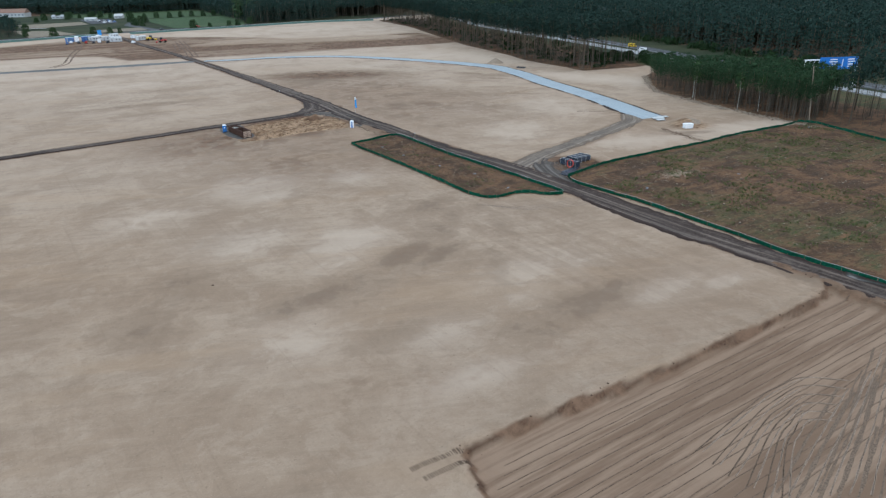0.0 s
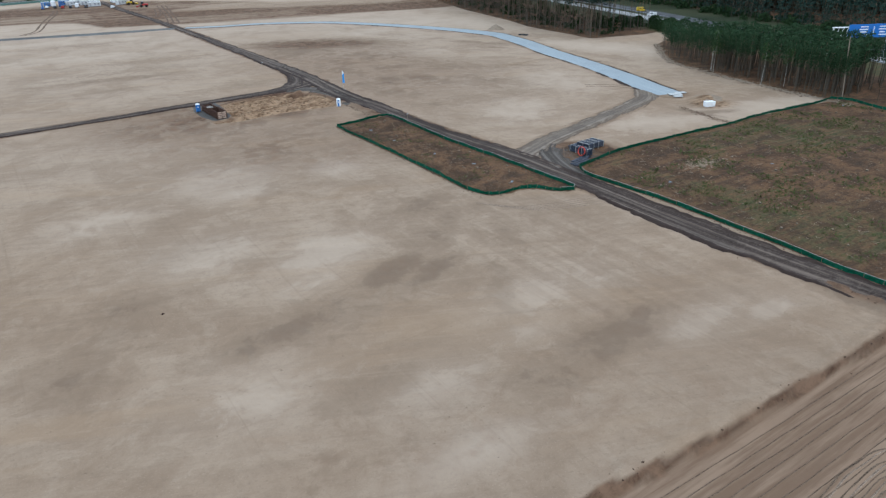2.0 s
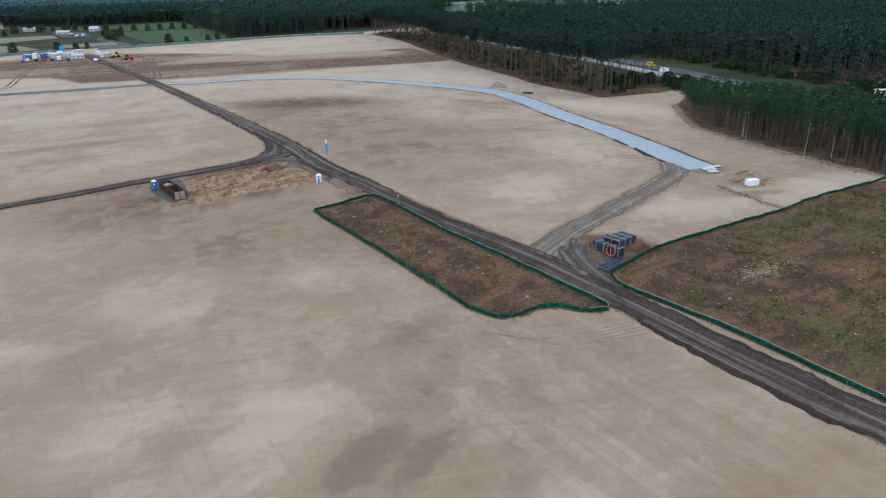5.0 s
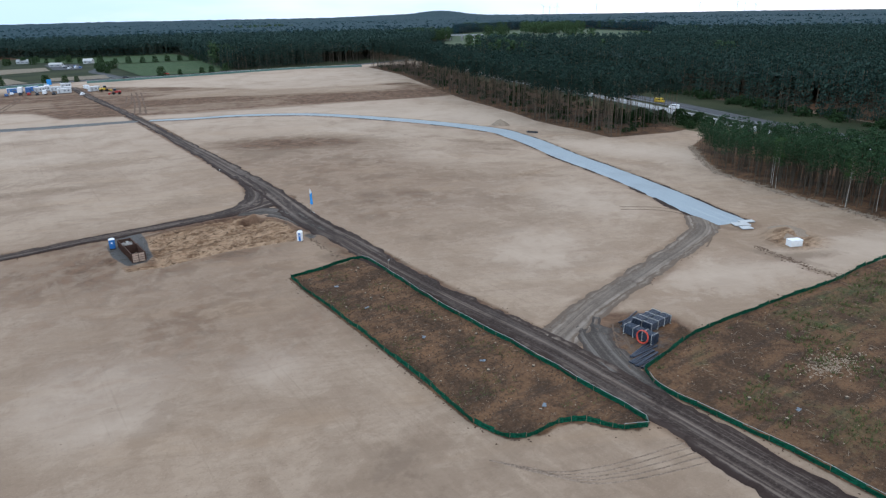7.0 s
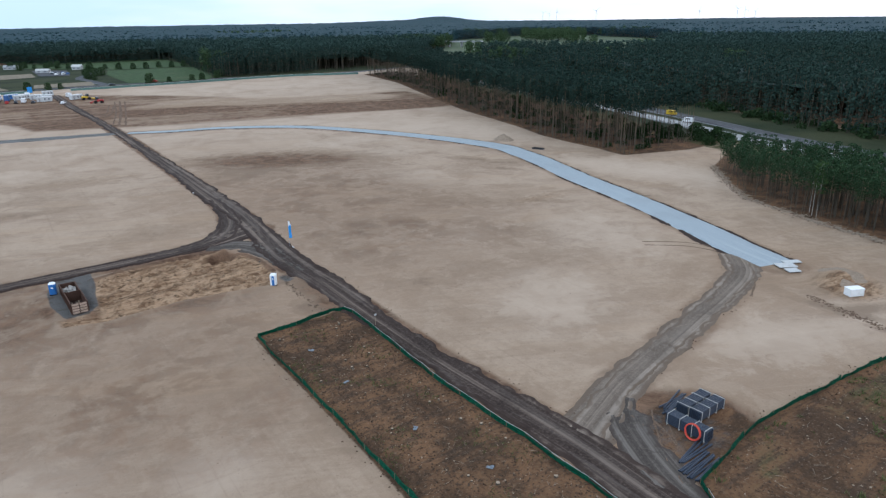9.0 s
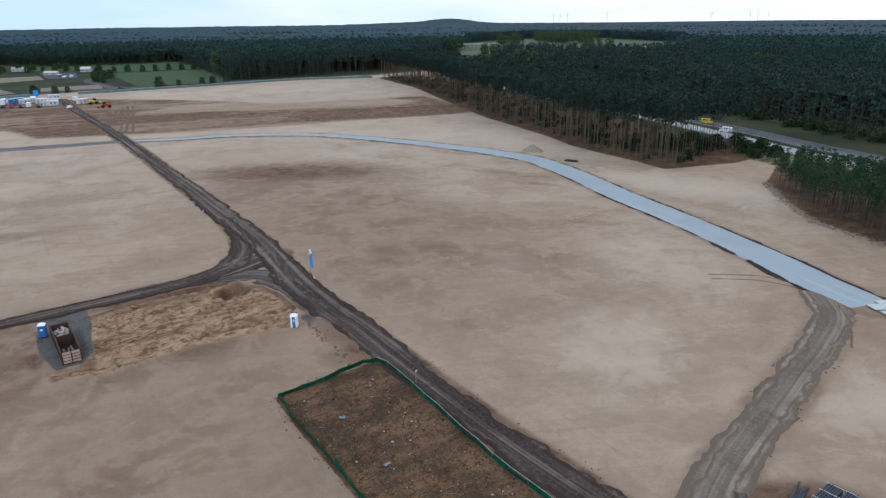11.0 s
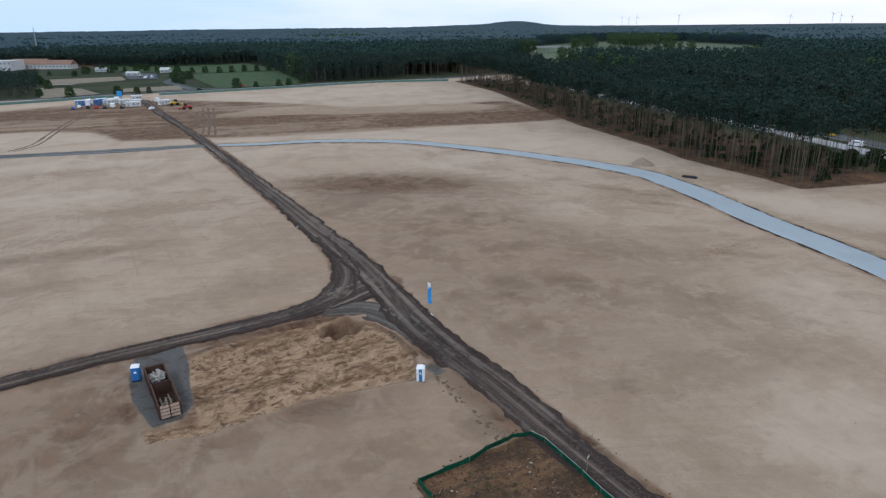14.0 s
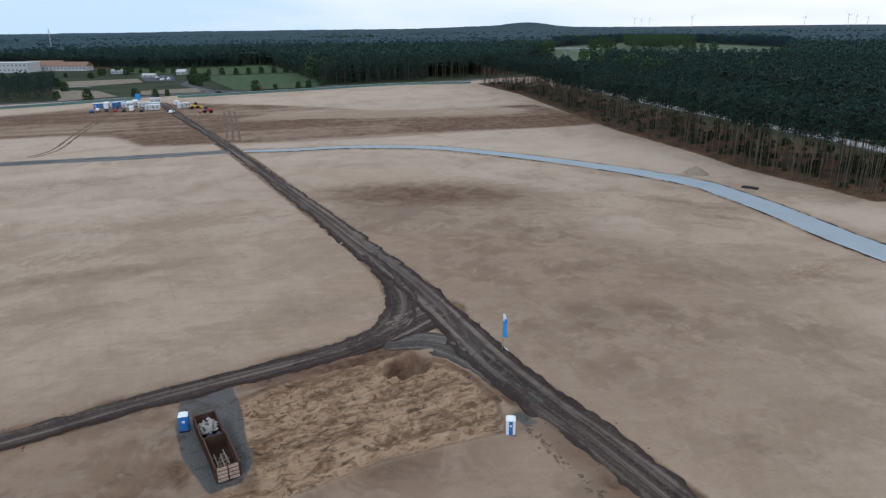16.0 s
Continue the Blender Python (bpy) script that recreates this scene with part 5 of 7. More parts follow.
def portable_toilet(x, y, turn, body, panel, width, label):
    t = thing("portable_toilet", pose(x, y, 0.0, 0, 0, turn) @ Matrix.Scale(0.9, 4), label, "toilet", "portable toilets")
    bm = bmesh.new()
    box(bm, 0, 0, 0.08, 1.2, 1.24, 0.14, 0.02)
    for sx in (-0.4, 0.4):
        box(bm, sx, 0, 0.0, 0.14, 1.34, 0.08, 0.02)
    part("skid_base", bm, "tyre", t)
    bm = bmesh.new()
    box(bm, 0, 0, 1.12, 1.10, 1.12, 1.98, 0.05)
    for sx in (-0.55, 0.55):
        for k in range(3):
            box(bm, sx * 1.005, -0.34 + 0.34 * k, 1.15, 0.03, 0.2, 1.6, 0.01)
    part("cabin", bm, body, t)
    bm = bmesh.new()
    box(bm, 0, -0.575, 1.10, width, 0.05, 1.84, 0.015)
    box(bm, 0, -0.607, 1.75, width * 0.6, 0.02, 0.06)
    door = part("door", bm, panel, t)
    bm = bmesh.new()
    box(bm, width * 0.36, -0.62, 1.15, 0.05, 0.04, 0.16, 0.01)
    part("handle", bm, "steel", door)
    bm = bmesh.new()
    box(bm, 0, -0.612, 1.45, width * 0.45, 0.014, 0.30, 0.004)
    part("label_plate", bm, "white" if panel == "wc_blue" else "wc_blue", door)
    bm = bmesh.new()
    b2 = bmesh.new()
    bmesh.ops.create_cone(b2, cap_ends=True, segments=4, radius1=0.86, radius2=0.42, depth=0.26, matrix=pose(0, 0, 2.24, 0, 0, 45))
    bmesh.ops.bevel(b2, geom=b2.edges[:], offset=0.03, segments=1, affect="EDGES")
    add(bm, b2)
    part("roof", bm, "white", t)
    bm = bmesh.new()
    tube(bm, (0.4, 0.42, 2.1), (0.4, 0.42, 2.5), 0.05)
    part("vent_pipe", bm, "tyre", t)


portable_toilet(54.1, 190.2, -12, "wc_blue", "wc_blue", 0.8, "blue portable toilet with a white roof on gravel")
portable_toilet(85.1, 172.3, -32, "white", "wc_blue", 0.46, "white portable toilet with a blue door on sand")


def skip(x, y, turn, length, height, label):
    """An open steel container with ribbed sides."""
    t = thing("skip_container", pose(x, y, 0.02, 0, 0, turn), label, "skip", "rusty open skips")
    w = 2.25
    bm = bmesh.new()
    box(bm, 0, 0, 0.16, w, length, 0.12, 0.01)
    part("floor_plate", bm, "rust_in", t)
    for sx in (-1, 1):
        bm = bmesh.new()
        box(bm, sx * (w / 2), 0, 0.16 + height / 2, 0.06, length, height, 0.01)
        side = part("side_wall", bm, "rust", t)
        bm = bmesh.new()
        box(bm, sx * (w / 2 + 0.02), 0, 0.16 + height, 0.16, length + 0.1, 0.12, 0.02)
        part("top_rail", bm, "rust", side)
        n = int(length / 0.8)
        for k in range(n + 1):
            bm = bmesh.new()
            box(bm, sx * (w / 2 + 0.08), -length / 2 + 0.06 + (length - 0.12) * k / n, 0.12 + height / 2, 0.1, 0.1, height - 0.04, 0.015)
            part("rib", bm, "rust", side)
    bm = bmesh.new()
    box(bm, 0, length / 2 - 0.03, 0.16 + height / 2, w, 0.07, height, 0.01)
    part("front_wall", bm, "rust", t)
    bm = bmesh.new()
    box(bm, 0, -length / 2 + 0.03, 0.16 + height / 2, w, 0.07, height, 0.01)
    door = part("rear_door", bm, "rust", t)
    for i in range(4):
        for sx in (-0.54, 0.54):
            bm = bmesh.new()
            box(bm, sx, -length / 2 - 0.03, 0.16 + height * (i + 0.5) / 4, 0.98, 0.06, height / 4 - 0.09, 0.02)
            part("door_panel", bm, "plank", door, "pale worn door panel")
    bm = bmesh.new()
    box(bm, 0, -length / 2 - 0.05, 0.16 + height * 0.5, 0.09, 0.08, height + 0.06, 0.01)
    part("locking_bar", bm, "rust_in", door)
    for sx in (-0.7, 0.7):
        bm = bmesh.new()
        tube(bm, (sx - 0.1, -length / 2 + 0.4, 0.06), (sx + 0.1, -length / 2 + 0.4, 0.06), 0.1, sides=10)
        part("roller", bm, "steel", t)
    return t


skip(56.3, 187.3, 2, 4.9, 1.5, "rusty brown open skip heaped with pale rubble")
skip(56.55, 181.7, 2, 5.8, 1.7, "rusty brown open skip with pale worn rear doors")


def lumps(name, places, mat, label, category, kind="stuff", stretch=1.0):
    """Many irregular clods in one mesh. places: x, y, z, size."""
    V, F = [], []
    for x, y, z, s in places:
        n0 = len(V)
        turn = rs.uniform(0, 6.28)
        c, sn = math.cos(turn), math.sin(turn)
        for dx, dy, dz in ((1, 0, 0), (0.2, 0.9, 0.1), (-0.8, 0.3, 0), (-0.3, -0.8, 0.1), (0.1, 0.05, 0.75), (0.4, -0.5, 0.45)):
            a, b, d = dx * s * stretch * rs.uniform(0.7, 1.3), dy * s * rs.uniform(0.7, 1.3), dz * s * rs.uniform(0.7, 1.3)
            V.append((x + a * c - b * sn, y + a * sn + b * c, z + d - 0.08 * s))
        F += [(n0, n0 + 1, n0 + 4), (n0 + 1, n0 + 2, n0 + 4), (n0 + 2, n0 + 3, n0 + 4), (n0 + 3, n0 + 5, n0 + 4), (n0 + 5, n0, n0 + 4), (n0 + 3, n0, n0 + 5)]
    me = bpy.data.meshes.new(name)
    me.from_pydata(V, [], F)
    me.materials.append(M[mat])
    return tagged(new(name, me), label, category, kind=kind)


lumps("rubble_heap", [(56.25 + rs.uniform(-0.85, 0.85), 188.1 + rs.uniform(-1.2, 1.3), 0.6 + rs.uniform(0, 0.75), rs.uniform(0.12, 0.34)) for k in range(110)], "rubble", "pale broken rubble in the skip", "rubble")
lumps("scrap_heap", [(56.35 + rs.uniform(-0.8, 0.8), 185.9 + rs.uniform(-0.8, 0.7), 0.45 + rs.uniform(0, 0.5), rs.uniform(0.2, 0.45)) for k in range(40)], "pipe", "dark scrap in the skip", "scrap")
lumps("scrap_heap", [(56.55 + rs.uniform(-0.7, 0.7), 181.6 + rs.uniform(-1.4, 1.4), 0.22 + rs.uniform(0, 0.3), rs.uniform(0.15, 0.4)) for k in range(34)], "stick", "broken wood on the floor of the skip", "scrap")
for k, (dx, dy) in enumerate(((-0.55, 0.3), (0.45, 0.6), (0.0, -0.2))):
    bm = bmesh.new()
    box(bm, 0, 0, 0, 0.14, 3.2, 0.07, 0.01)
    ob = ob_from("timber_beam", bm, "stick")
    ob.matrix_basis = pose(56.55 + dx, 181.4 + dy, 0.62 + 0.1 * k, -6, 0, rs.uniform(-12, 8))
    tagged(ob, "weathered timber beam lying in the skip", "beam", "beams in the skip")


def feather_flag(x, y):
    t = thing("feather_flag", pose(x, y, 0, 0, 0, 0), "tall blue feather flag with a white tip beside the road", "flag")
    bm = bmesh.new()
    box(bm, 0.1, -0.1, 0.07, 1.1, 1.1, 0.14, 0.03)
    part("base_plate", bm, "slab", t, "pale concrete base plate")
    bm = bmesh.new()
    tube(bm, (0, 0, 0.1), (0.03, 0, 5.0), 0.035, 0.02)
    tube(bm, (0.03, 0, 5.0), (0.30, -0.12, 5.45), 0.02, 0.012)
    part("pole", bm, "steel", t)
    for nm, lo, hi, mat in (("banner", 2.0, 4.4, "flag_blue"), ("banner_tip", 4.4, 5.4, "white")):
        bm = bmesh.new()
        rows = []
        n = 10
        for i in range(n + 1):
            h = lo + (hi - lo) * i / n
            wid = 0.55 * (1 - 0.55 * max(0, (h - 4.2) / 1.2) ** 1.5)
            wave = 0.10 * math.sin(h * 2.1)
            rows.append([bm.verts.new((0.03 + wid * u * 0.8, -wid * u * 0.6 + wave * u + f, h)) for f in (-0.008, 0.008) for u in (0.0, 0.5, 1.0)])
        for a, b in zip(rows, rows[1:]):
            for f in (0, 3):
                for u in range(2):
                    q = (a[f + u], a[f + u + 1], b[f + u + 1], b[f + u])
                    bm.faces.new(q if f == 0 else q[::-1])
        part(nm, bm, mat, t, "white tip with a blue mark" if mat == "white" else "")
    bm = bmesh.new()
    box(bm, 0.33, -0.235, 4.55, 0.34, 0.03, 0.5, 0.005, pose(0, 0, 0, 0, 0, -37))
    part("mark", bm, "flag_blue", t)


feather_flag(94.9, 189.2)


def marker_post(x, y, h, label):
    t = thing("marker_post", pose(x, y, 0, 2, -2, 20), label, "post", "marker posts")
    bm = bmesh.new()
    tube(bm, (0, 0, -0.2), (0, 0, h), 0.045, 0.04)
    part("stake", bm, "stick", t)
    bm = bmesh.new()
    box(bm, 0, -0.05, h - 0.18, 0.42, 0.03, 0.28, 0.006)
    part("plate", bm, "slab", t)


marker_post(91.2, 148.2, 2.1, "thin wooden marker post with a pale plate by the road")
marker_post(90.6, 241.5, 1.3, "short marker post with a pale plate at the road's bend")


def pipe_bundle(x, y, turn, n, m, length, r, label):
    """Pipes stacked n wide and m high, held in laths."""
    t = thing("pipe_bundle", pose(x, y, 0.06, 0, 0, turn), label, "pipes", "bundles of black pipes")
    w, h = n * 2 * r, m * 2 * r
    for i in range(n):
        for j in range(m):
            bm = bmesh.new()
            e = rs.uniform(-0.04, 0.04)
            tube(bm, (-w / 2 + r + 2 * r * i, -length / 2 + e, r + 2 * r * j + 0.1), (-w / 2 + r + 2 * r * i, length / 2 + e, r + 2 * r * j + 0.1), r * 0.97, sides=9)
            part("pipe", bm, "pipe", t)
    for k in range(4):
        yy = -length / 2 + 0.25 + (length - 0.5) * k / 3
        bm = bmesh.new()
        box(bm, 0, yy, 0.05, w + 0.16, 0.1, 0.1, 0.01)
        box(bm, 0, yy, h + 0.13, w + 0.12, 0.06, 0.05, 0.01)
        box(bm, -w / 2 - 0.05, yy, h / 2 + 0.08, 0.05, 0.06, h + 0.16, 0.01)
        box(bm, w / 2 + 0.05, yy, h / 2 + 0.08, 0.05, 0.06, h + 0.16, 0.01)
        part("lath_frame", bm, "strap", t, "pale wooden lath frame")


pipe_bundle(105.75, 105.6, 4, 6, 6, 4.9, 0.105, "strapped bundle of black plastic pipes in wooden laths")
pipe_bundle(110.4, 106.6, -87, 6, 5, 4.9, 0.115, "strapped bundle of black plastic pipes lying on bare earth")
pipe_bundle(110.2, 108.2, -86, 6, 5, 4.9, 0.115, "strapped bundle of black plastic pipes behind another bundle")
for k in range(13):
    bm = bmesh.new()
    tube(bm, (-2.45, 0, 0.11), (2.45, 0, 0.11), 0.11, sides=9)
    ob = ob_from("loose_pipe", bm, "pipe", smooth=False)
    row = k if k < 9 else k - 9
    if k < 9:
        ob.matrix_basis = pose(101.7 + rs.uniform(-0.25, 0.25), 100.2 + 0.235 * row, 0.04 if k % 3 else 0.16, 0, 0, 6 + rs.uniform(-3, 3))
    else:
        ob.matrix_basis = pose(103.0 + rs.uniform(-0.2, 0.2), 102.55 + 0.28 * row, 0.05, 0, 0, 2 + 4 * row)
    tagged(ob, "loose black plastic pipe lying on the earth", "pipe", "loose pipes by the bundles")
for k in range(6):
    bm = bmesh.new()
    tube(bm, (-2.4, 0, 0.11), (2.4, 0, 0.11), 0.11, sides=9)
    ob = ob_from("loose_pipe", bm, "pipe")
    ob.matrix_basis = pose(108.6 + 0.15 * k, 109.3 + 0.24 * k, 0.05 + 0.02 * k, 0, 0, 8 + rs.uniform(-8, 10))
    tagged(ob, "loose black plastic pipe beside the bundles", "pipe", "loose pipes by the bundles")


def hose_coil(x, y, turn):
    """A coil of hose leaning on the pipes: a few uneven turns."""
    V, F = [], []
    n, sides, turns = 40, 6, 5
    for i in range(n * turns + 1):
        a = i * math.tau / n
        k = i / n
        rad = 0.88 + 0.055 * math.sin(k * 2.3) - 0.035 * (k % 2)
        c = Vector((0.09 * math.sin(k * 1.9) + 0.03 * k, rad * math.cos(a), rad * math.sin(a) + 0.95))
        out = Vector((0, math.cos(a), math.sin(a)))
        for s in range(sides):
            b = s * math.tau / sides
            V.append(tuple(c + 0.045 * (out * math.cos(b) + Vector((1, 0, 0)) * math.sin(b))))
    for i in range(n * turns):
        for s in range(sides):
            a, b = i * sides + s, i * sides + (s + 1) % sides
            F.append((a, b, b + sides, a + sides))
    me = bpy.data.meshes.new("hose_coil")
    me.from_pydata(V, [], F)
    me.materials.append(M["coil"])
    ob = new("hose_coil", me)
    ob.matrix_basis = pose(x, y, 0.02, 0, 14, turn)
    tagged(ob, "coil of orange-red hose leaning on a pipe bundle", "hose")


hose_coil(104.55, 104.5, 4)


def site_cabin(name, x, y, turn, sx, sy, h, body, label, group="site cabins", windows=2):
    """A portable cabin or box: panelled walls, roof rim, door and windows."""
    t = thing(name, pose(x, y, 0.0, 0, 0, turn), label, "cabin", group)
    bm = bmesh.new()
    box(bm, 0, 0, h / 2 + 0.12, sx, sy, h, 0.04)
    n = int(sx / 0.6)
    for k in range(n):
        for s in (-1, 1):
            box(bm, -sx / 2 + (k + 0.5) * sx / n, s * sy / 2, h / 2 + 0.12, 0.12, 0.05, h - 0.3, 0.01)
    wall = part("wall", bm, body, t)
    bm = bmesh.new()
    box(bm, 0, 0, h + 0.14, sx + 0.1, sy + 0.1, 0.12, 0.03)
    part("roof", bm, "white", t)
    bm = bmesh.new()
    box(bm, -sx * 0.32, -sy / 2 - 0.035, 1.12, 0.85, 0.05, 1.95, 0.01)
    part("door", bm, "roof_grey", t)
    for k in range(windows):
        bm = bmesh.new()
        box(bm, sx * (0.05 + 0.27 * k), -sy / 2 - 0.035, 1.55, 0.9, 0.05, 0.9, 0.01)
        part("window", bm, "pane_grey", t)
    bm = bmesh.new()
    for a in (-1, 1):
        box(bm, a * sx * 0.4, 0, 0.05, 0.25, sy * 0.95, 0.14, 0.02)
    part("skid", bm, "tyre", t)
    return t


t = thing("white_tank_box", pose(157.9, 113.4, 0.02, 0, 0, -24) @ Matrix.Scale(0.66, 4), "plain white box container standing beside a sand heap", "container")
bm = bmesh.new()
box(bm, 0, 0, 0.95, 3.7, 2.2, 1.75, 0.04)
part("body", bm, "white", t)
for k in range(6):
    for q in (-1, 1):
        bm = bmesh.new()
        box(bm, -1.5 + 0.6 * k, q * 1.12, 0.95, 0.1, 0.05, 1.5, 0.01)
        part("rib", bm, "white", t)
bm = bmesh.new()
box(bm, 0, 0, 1.88, 3.85, 2.35, 0.12, 0.03)
part("lid", bm, "white", t)
bm = bmesh.new()
for q in (-1.2, 1.2):
    box(bm, q, 0, 0.04, 0.2, 2.1, 0.1, 0.02)
part("skid", bm, "tyre", t)

for k, (x, y, sx, sy, turn) in enumerate(((161.6, 126.6, 3.4, 2.2, -30), (164.2, 127.0, 3.2, 1.3, -26), (160.3, 124.6, 2.2, 1.8, -30))):
    bm = bmesh.new()
    box(bm, 0, 0, 0.08, sx, sy, 0.16, 0.02)
    ob = ob_from("concrete_slab", bm, "slab")
    ob.matrix_basis = pose(x, y, 0.16, rs.uniform(-2, 2), rs.uniform(-2, 2), turn)
    tagged(ob, "pale concrete slab lying at the gravel road's end", "slab", "slabs at the road's end")

t = thing("steel_trough", pose(201.6, 235.0, 0, 0, 0, -68) @ Matrix.Scale(0.85, 4), "long low dark steel trough on the sand", "trough")
bm = bmesh.new()
for s in (-1, 1):
    box(bm, 0, s * 0.6, 0.35, 4.8, 0.06, 0.6, 0.01)
box(bm, 0, 0, 0.1, 4.8, 1.2, 0.08, 0.01)
part("body", bm, "car_dark", t)
for k in range(5):
    bm = bmesh.new()
    box(bm, -2.2 + 1.1 * k, 0, 0.52, 0.12, 1.3, 0.1, 0.01)
    part("crossbar", bm, "tyre", t)
bm = bmesh.new()
tube(bm, (-2.6, 0, 0.12), (2.6, 0.3, 0.12), 0.09)
ob = ob_from("loose_timber", bm, "stick")
ob.matrix_basis = pose(180.5, 174.5, 0, 0, 0, -66)
tagged(ob, "dark timber lying on the sand by the gravel road", "timber")
lumps("field_stone", [(21, 91, 0.05, 0.32)], "rust_in", "single dark stone on the levelled sand", "stone", kind="")


# ---- tyre tracks ----
def track_pair(lines, name, mat, label, gauge=1.9, width=0.5, z=0.05, step=0.9):
    """Pairs of ragged wheel ruts along lines, in one sheet."""
    V, F = [], []
    for k, pts in enumerate(lines):
        line = smooth_line(pts, step)
        for s in (-0.5, 0.5):
            n0 = len(V)
            for i, c in enumerate(line):
                h = line[min(i + 1, len(line) - 1)] - line[max(i - 1, 0)]
                side = Vector((h.y, -h.x)).normalized()
                w = width * (0.5 + 0.35 * nz(c.x, c.y, 0.6, k + s) + 0.2 * nz(c.x, c.y, 2.1, k))
                w = max(w, 0.04)
                m = c + side * (gauge * s + 0.12 * nz(c.x, c.y, 0.3, 7 + k))
                g = float(heights(np.array(m.x), np.array(m.y)))
                for u, dz in ((-1.0, -0.05), (-0.35, z), (0.35, z), (1.0, -0.05)):
                    p = m + side * (u * w)
                    V.append((p.x, p.y, g + dz))
            for i in range(len(line) - 1):
                for j in range(3):
                    a = n0 + 4 * i + j
                    F.append((a, a + 1, a + 5, a + 4))
    me = bpy.data.meshes.new(name)
    me.from_pydata(V, [], F)
    me.polygons.foreach_set("use_smooth", [True] * len(F))
    me.materials.append(M[mat])
    return tagged(new(name, me), label, "tracks", kind="stuff")


furrows = []
for k in range(16):
    y0 = 38.2 - 1.1 * k + rs.uniform(-0.2, 0.2)
    furrows.append([(29 + rs.uniform(0, 3), y0), (45, y0 - 0.35 + rs.uniform(-0.1, 0.1)), (62, y0 - 0.75), (78, y0 - 1.1 + rs.uniform(-0.1, 0.1)), (91 - 0.6 * k, y0 - 1.4)])
track_pair(furrows, "wheel_ruts", "furrow", "long furrows of wheel ruts on the low sand field", 0.0, 0.15, 0.03)
arcs = [[(47.8, 29.1), (59.0, 30.4), (63.9, 30.6), (67.9, 30.0), (70.9, 27.1)], [(47.6, 27.1), (58.1, 29.1), (62.6, 29.4), (66.4, 29.2), (69.1, 26.6)], [(47.4, 25.3), (57.3, 27.9), (61.4, 28.3), (64.9, 28.3), (67.3, 26.0)], [(47.3, 23.5), (56.5, 26.7), (60.2, 27.3), (63.4, 27.5), (65.7, 25.5)], [(47.1, 21.8), (55.8, 25.5), (59.1, 26.3), (62.0, 26.7), (64.0, 25.0)], [(46.9, 20.1), (55.1, 24.4), (58.0, 25.3), (60.7, 25.9), (62.5, 24.5)]]
track_pair(arcs, "wheel_ruts", "clod", "turning arcs of wheel ruts on the low sand field", 0.0, 0.22, 0.03)
track_pair([[(x + 0.5, y - 0.42) for x, y in line] for line in arcs], "wheel_ruts", "berm", "pushed-up sand ridges beside the turning ruts", 0.0, 0.2, 0.05)
deep = [[(69.5, 26.0), (57.6, 23.1), (49.2, 20.9)], [(74.9, 26.2), (60.2, 22.3), (50.7, 19.8)], [(80.9, 27.7), (63.2, 22.2), (52.1, 18.9)], [(73.9, 24.2), (61.5, 20.3), (53.5, 17.9)], [(65.8, 20.4), (60.0, 18.5), (55.0, 16.8)]]
track_pair(deep, "wheel_ruts", "clod", "deep dark wheel ruts on the low sand field", 1.5, 0.42, 0.03)
track_pair([[(x + 0.3, y) for x, y in line] for line in deep], "wheel_ruts", "berm", "pale ridges between the deep wheel ruts", 0.0, 0.24, 0.05)
tread = []
for yy, sh in ((41.6, 0.0), (39.9, 0.4)):
    for k in range(24):
        xx = 24 + sh + 0.22 * k
        yb = yy + 0.25 * math.sin(k * 0.13) - 0.03 * k
        tread.append([(xx, yb - 0.33), (xx + 0.03, yb), (xx, yb + 0.33)])
track_pair(tread, "tread_marks", "rut", "printed tread marks of a tracked machine", 0.0, 0.13, 0.035, 0.3)
track_pair([[(152, 150), (158.5, 144), (159.5, 137), (152, 128), (144, 123.5)]], "wheel_ruts", "clod", "wheel ruts curving beside the dry track", 2.2, 0.5)
track_pair([[(58, 502), (55, 479), (48, 449), (43.5, 426), (38, 399), (30.7, 387.5)], [(108.7, 465), (102, 432), (96.5, 419)], [(114.4, 483), (106, 430), (97, 385)], [(117, 482), (108, 430), (99.5, 384)]], "wheel_ruts", "rut", "brown wheel ruts across the far sand", 2.4, 1.1, 0.10, 2.5)
track_pair([[(73 + 0.7 * q, 97 - 0.9 * q), (76 + 0.5 * q, 92.5 - 0.8 * q), (82, 89.5 - 0.7 * q), (91, 87.5 - 0.9 * q)] for q in range(5)], "wheel_ruts", "berm", "faint curved scraper ridges in the sand", 0.0, 0.22, 0.05)
track_pair([[(104, 111), (103, 107), (101, 103.5), (98, 99)], [(106.5, 110), (105, 108.6), (102, 105), (98.5, 101)]], "wheel_ruts", "rut", "wheel ruts beside the haul road", 1.6, 0.34)


M["water"] = plain("puddle_water", (0.06, 0.055, 0.05), 0.06, 0, 0.1, 1.0)
bm = bmesh.new()
bm.faces.new([bm.verts.new((97.2 + (1.3 + 0.4 * math.sin(3 * a)) * math.cos(a), 37.5 + (3.6 + 0.8 * math.sin(2 * a + 1)) * math.sin(a), 0.2)) for a in [k * math.tau / 24 for k in range(24)]])
tagged(ob_from("puddle", bm, "water"), "shallow grey rain puddle on the haul road", "puddle")

# ---- clearings: stumps, slash, chips, grass ----
def random_in(poly, n, margin=1.0):
    xs, ys = [p[0] for p in poly], [p[1] for p in poly]
    X = np.array([rs.uniform(min(xs), max(xs)) for k in range(n * 3)])
    Y = np.array([rs.uniform(min(ys), max(ys)) for k in range(n * 3)])
    ok = inside(X, Y, poly) > margin
    return [(float(x), float(y)) for x, y in zip(X[ok], Y[ok])][:n]


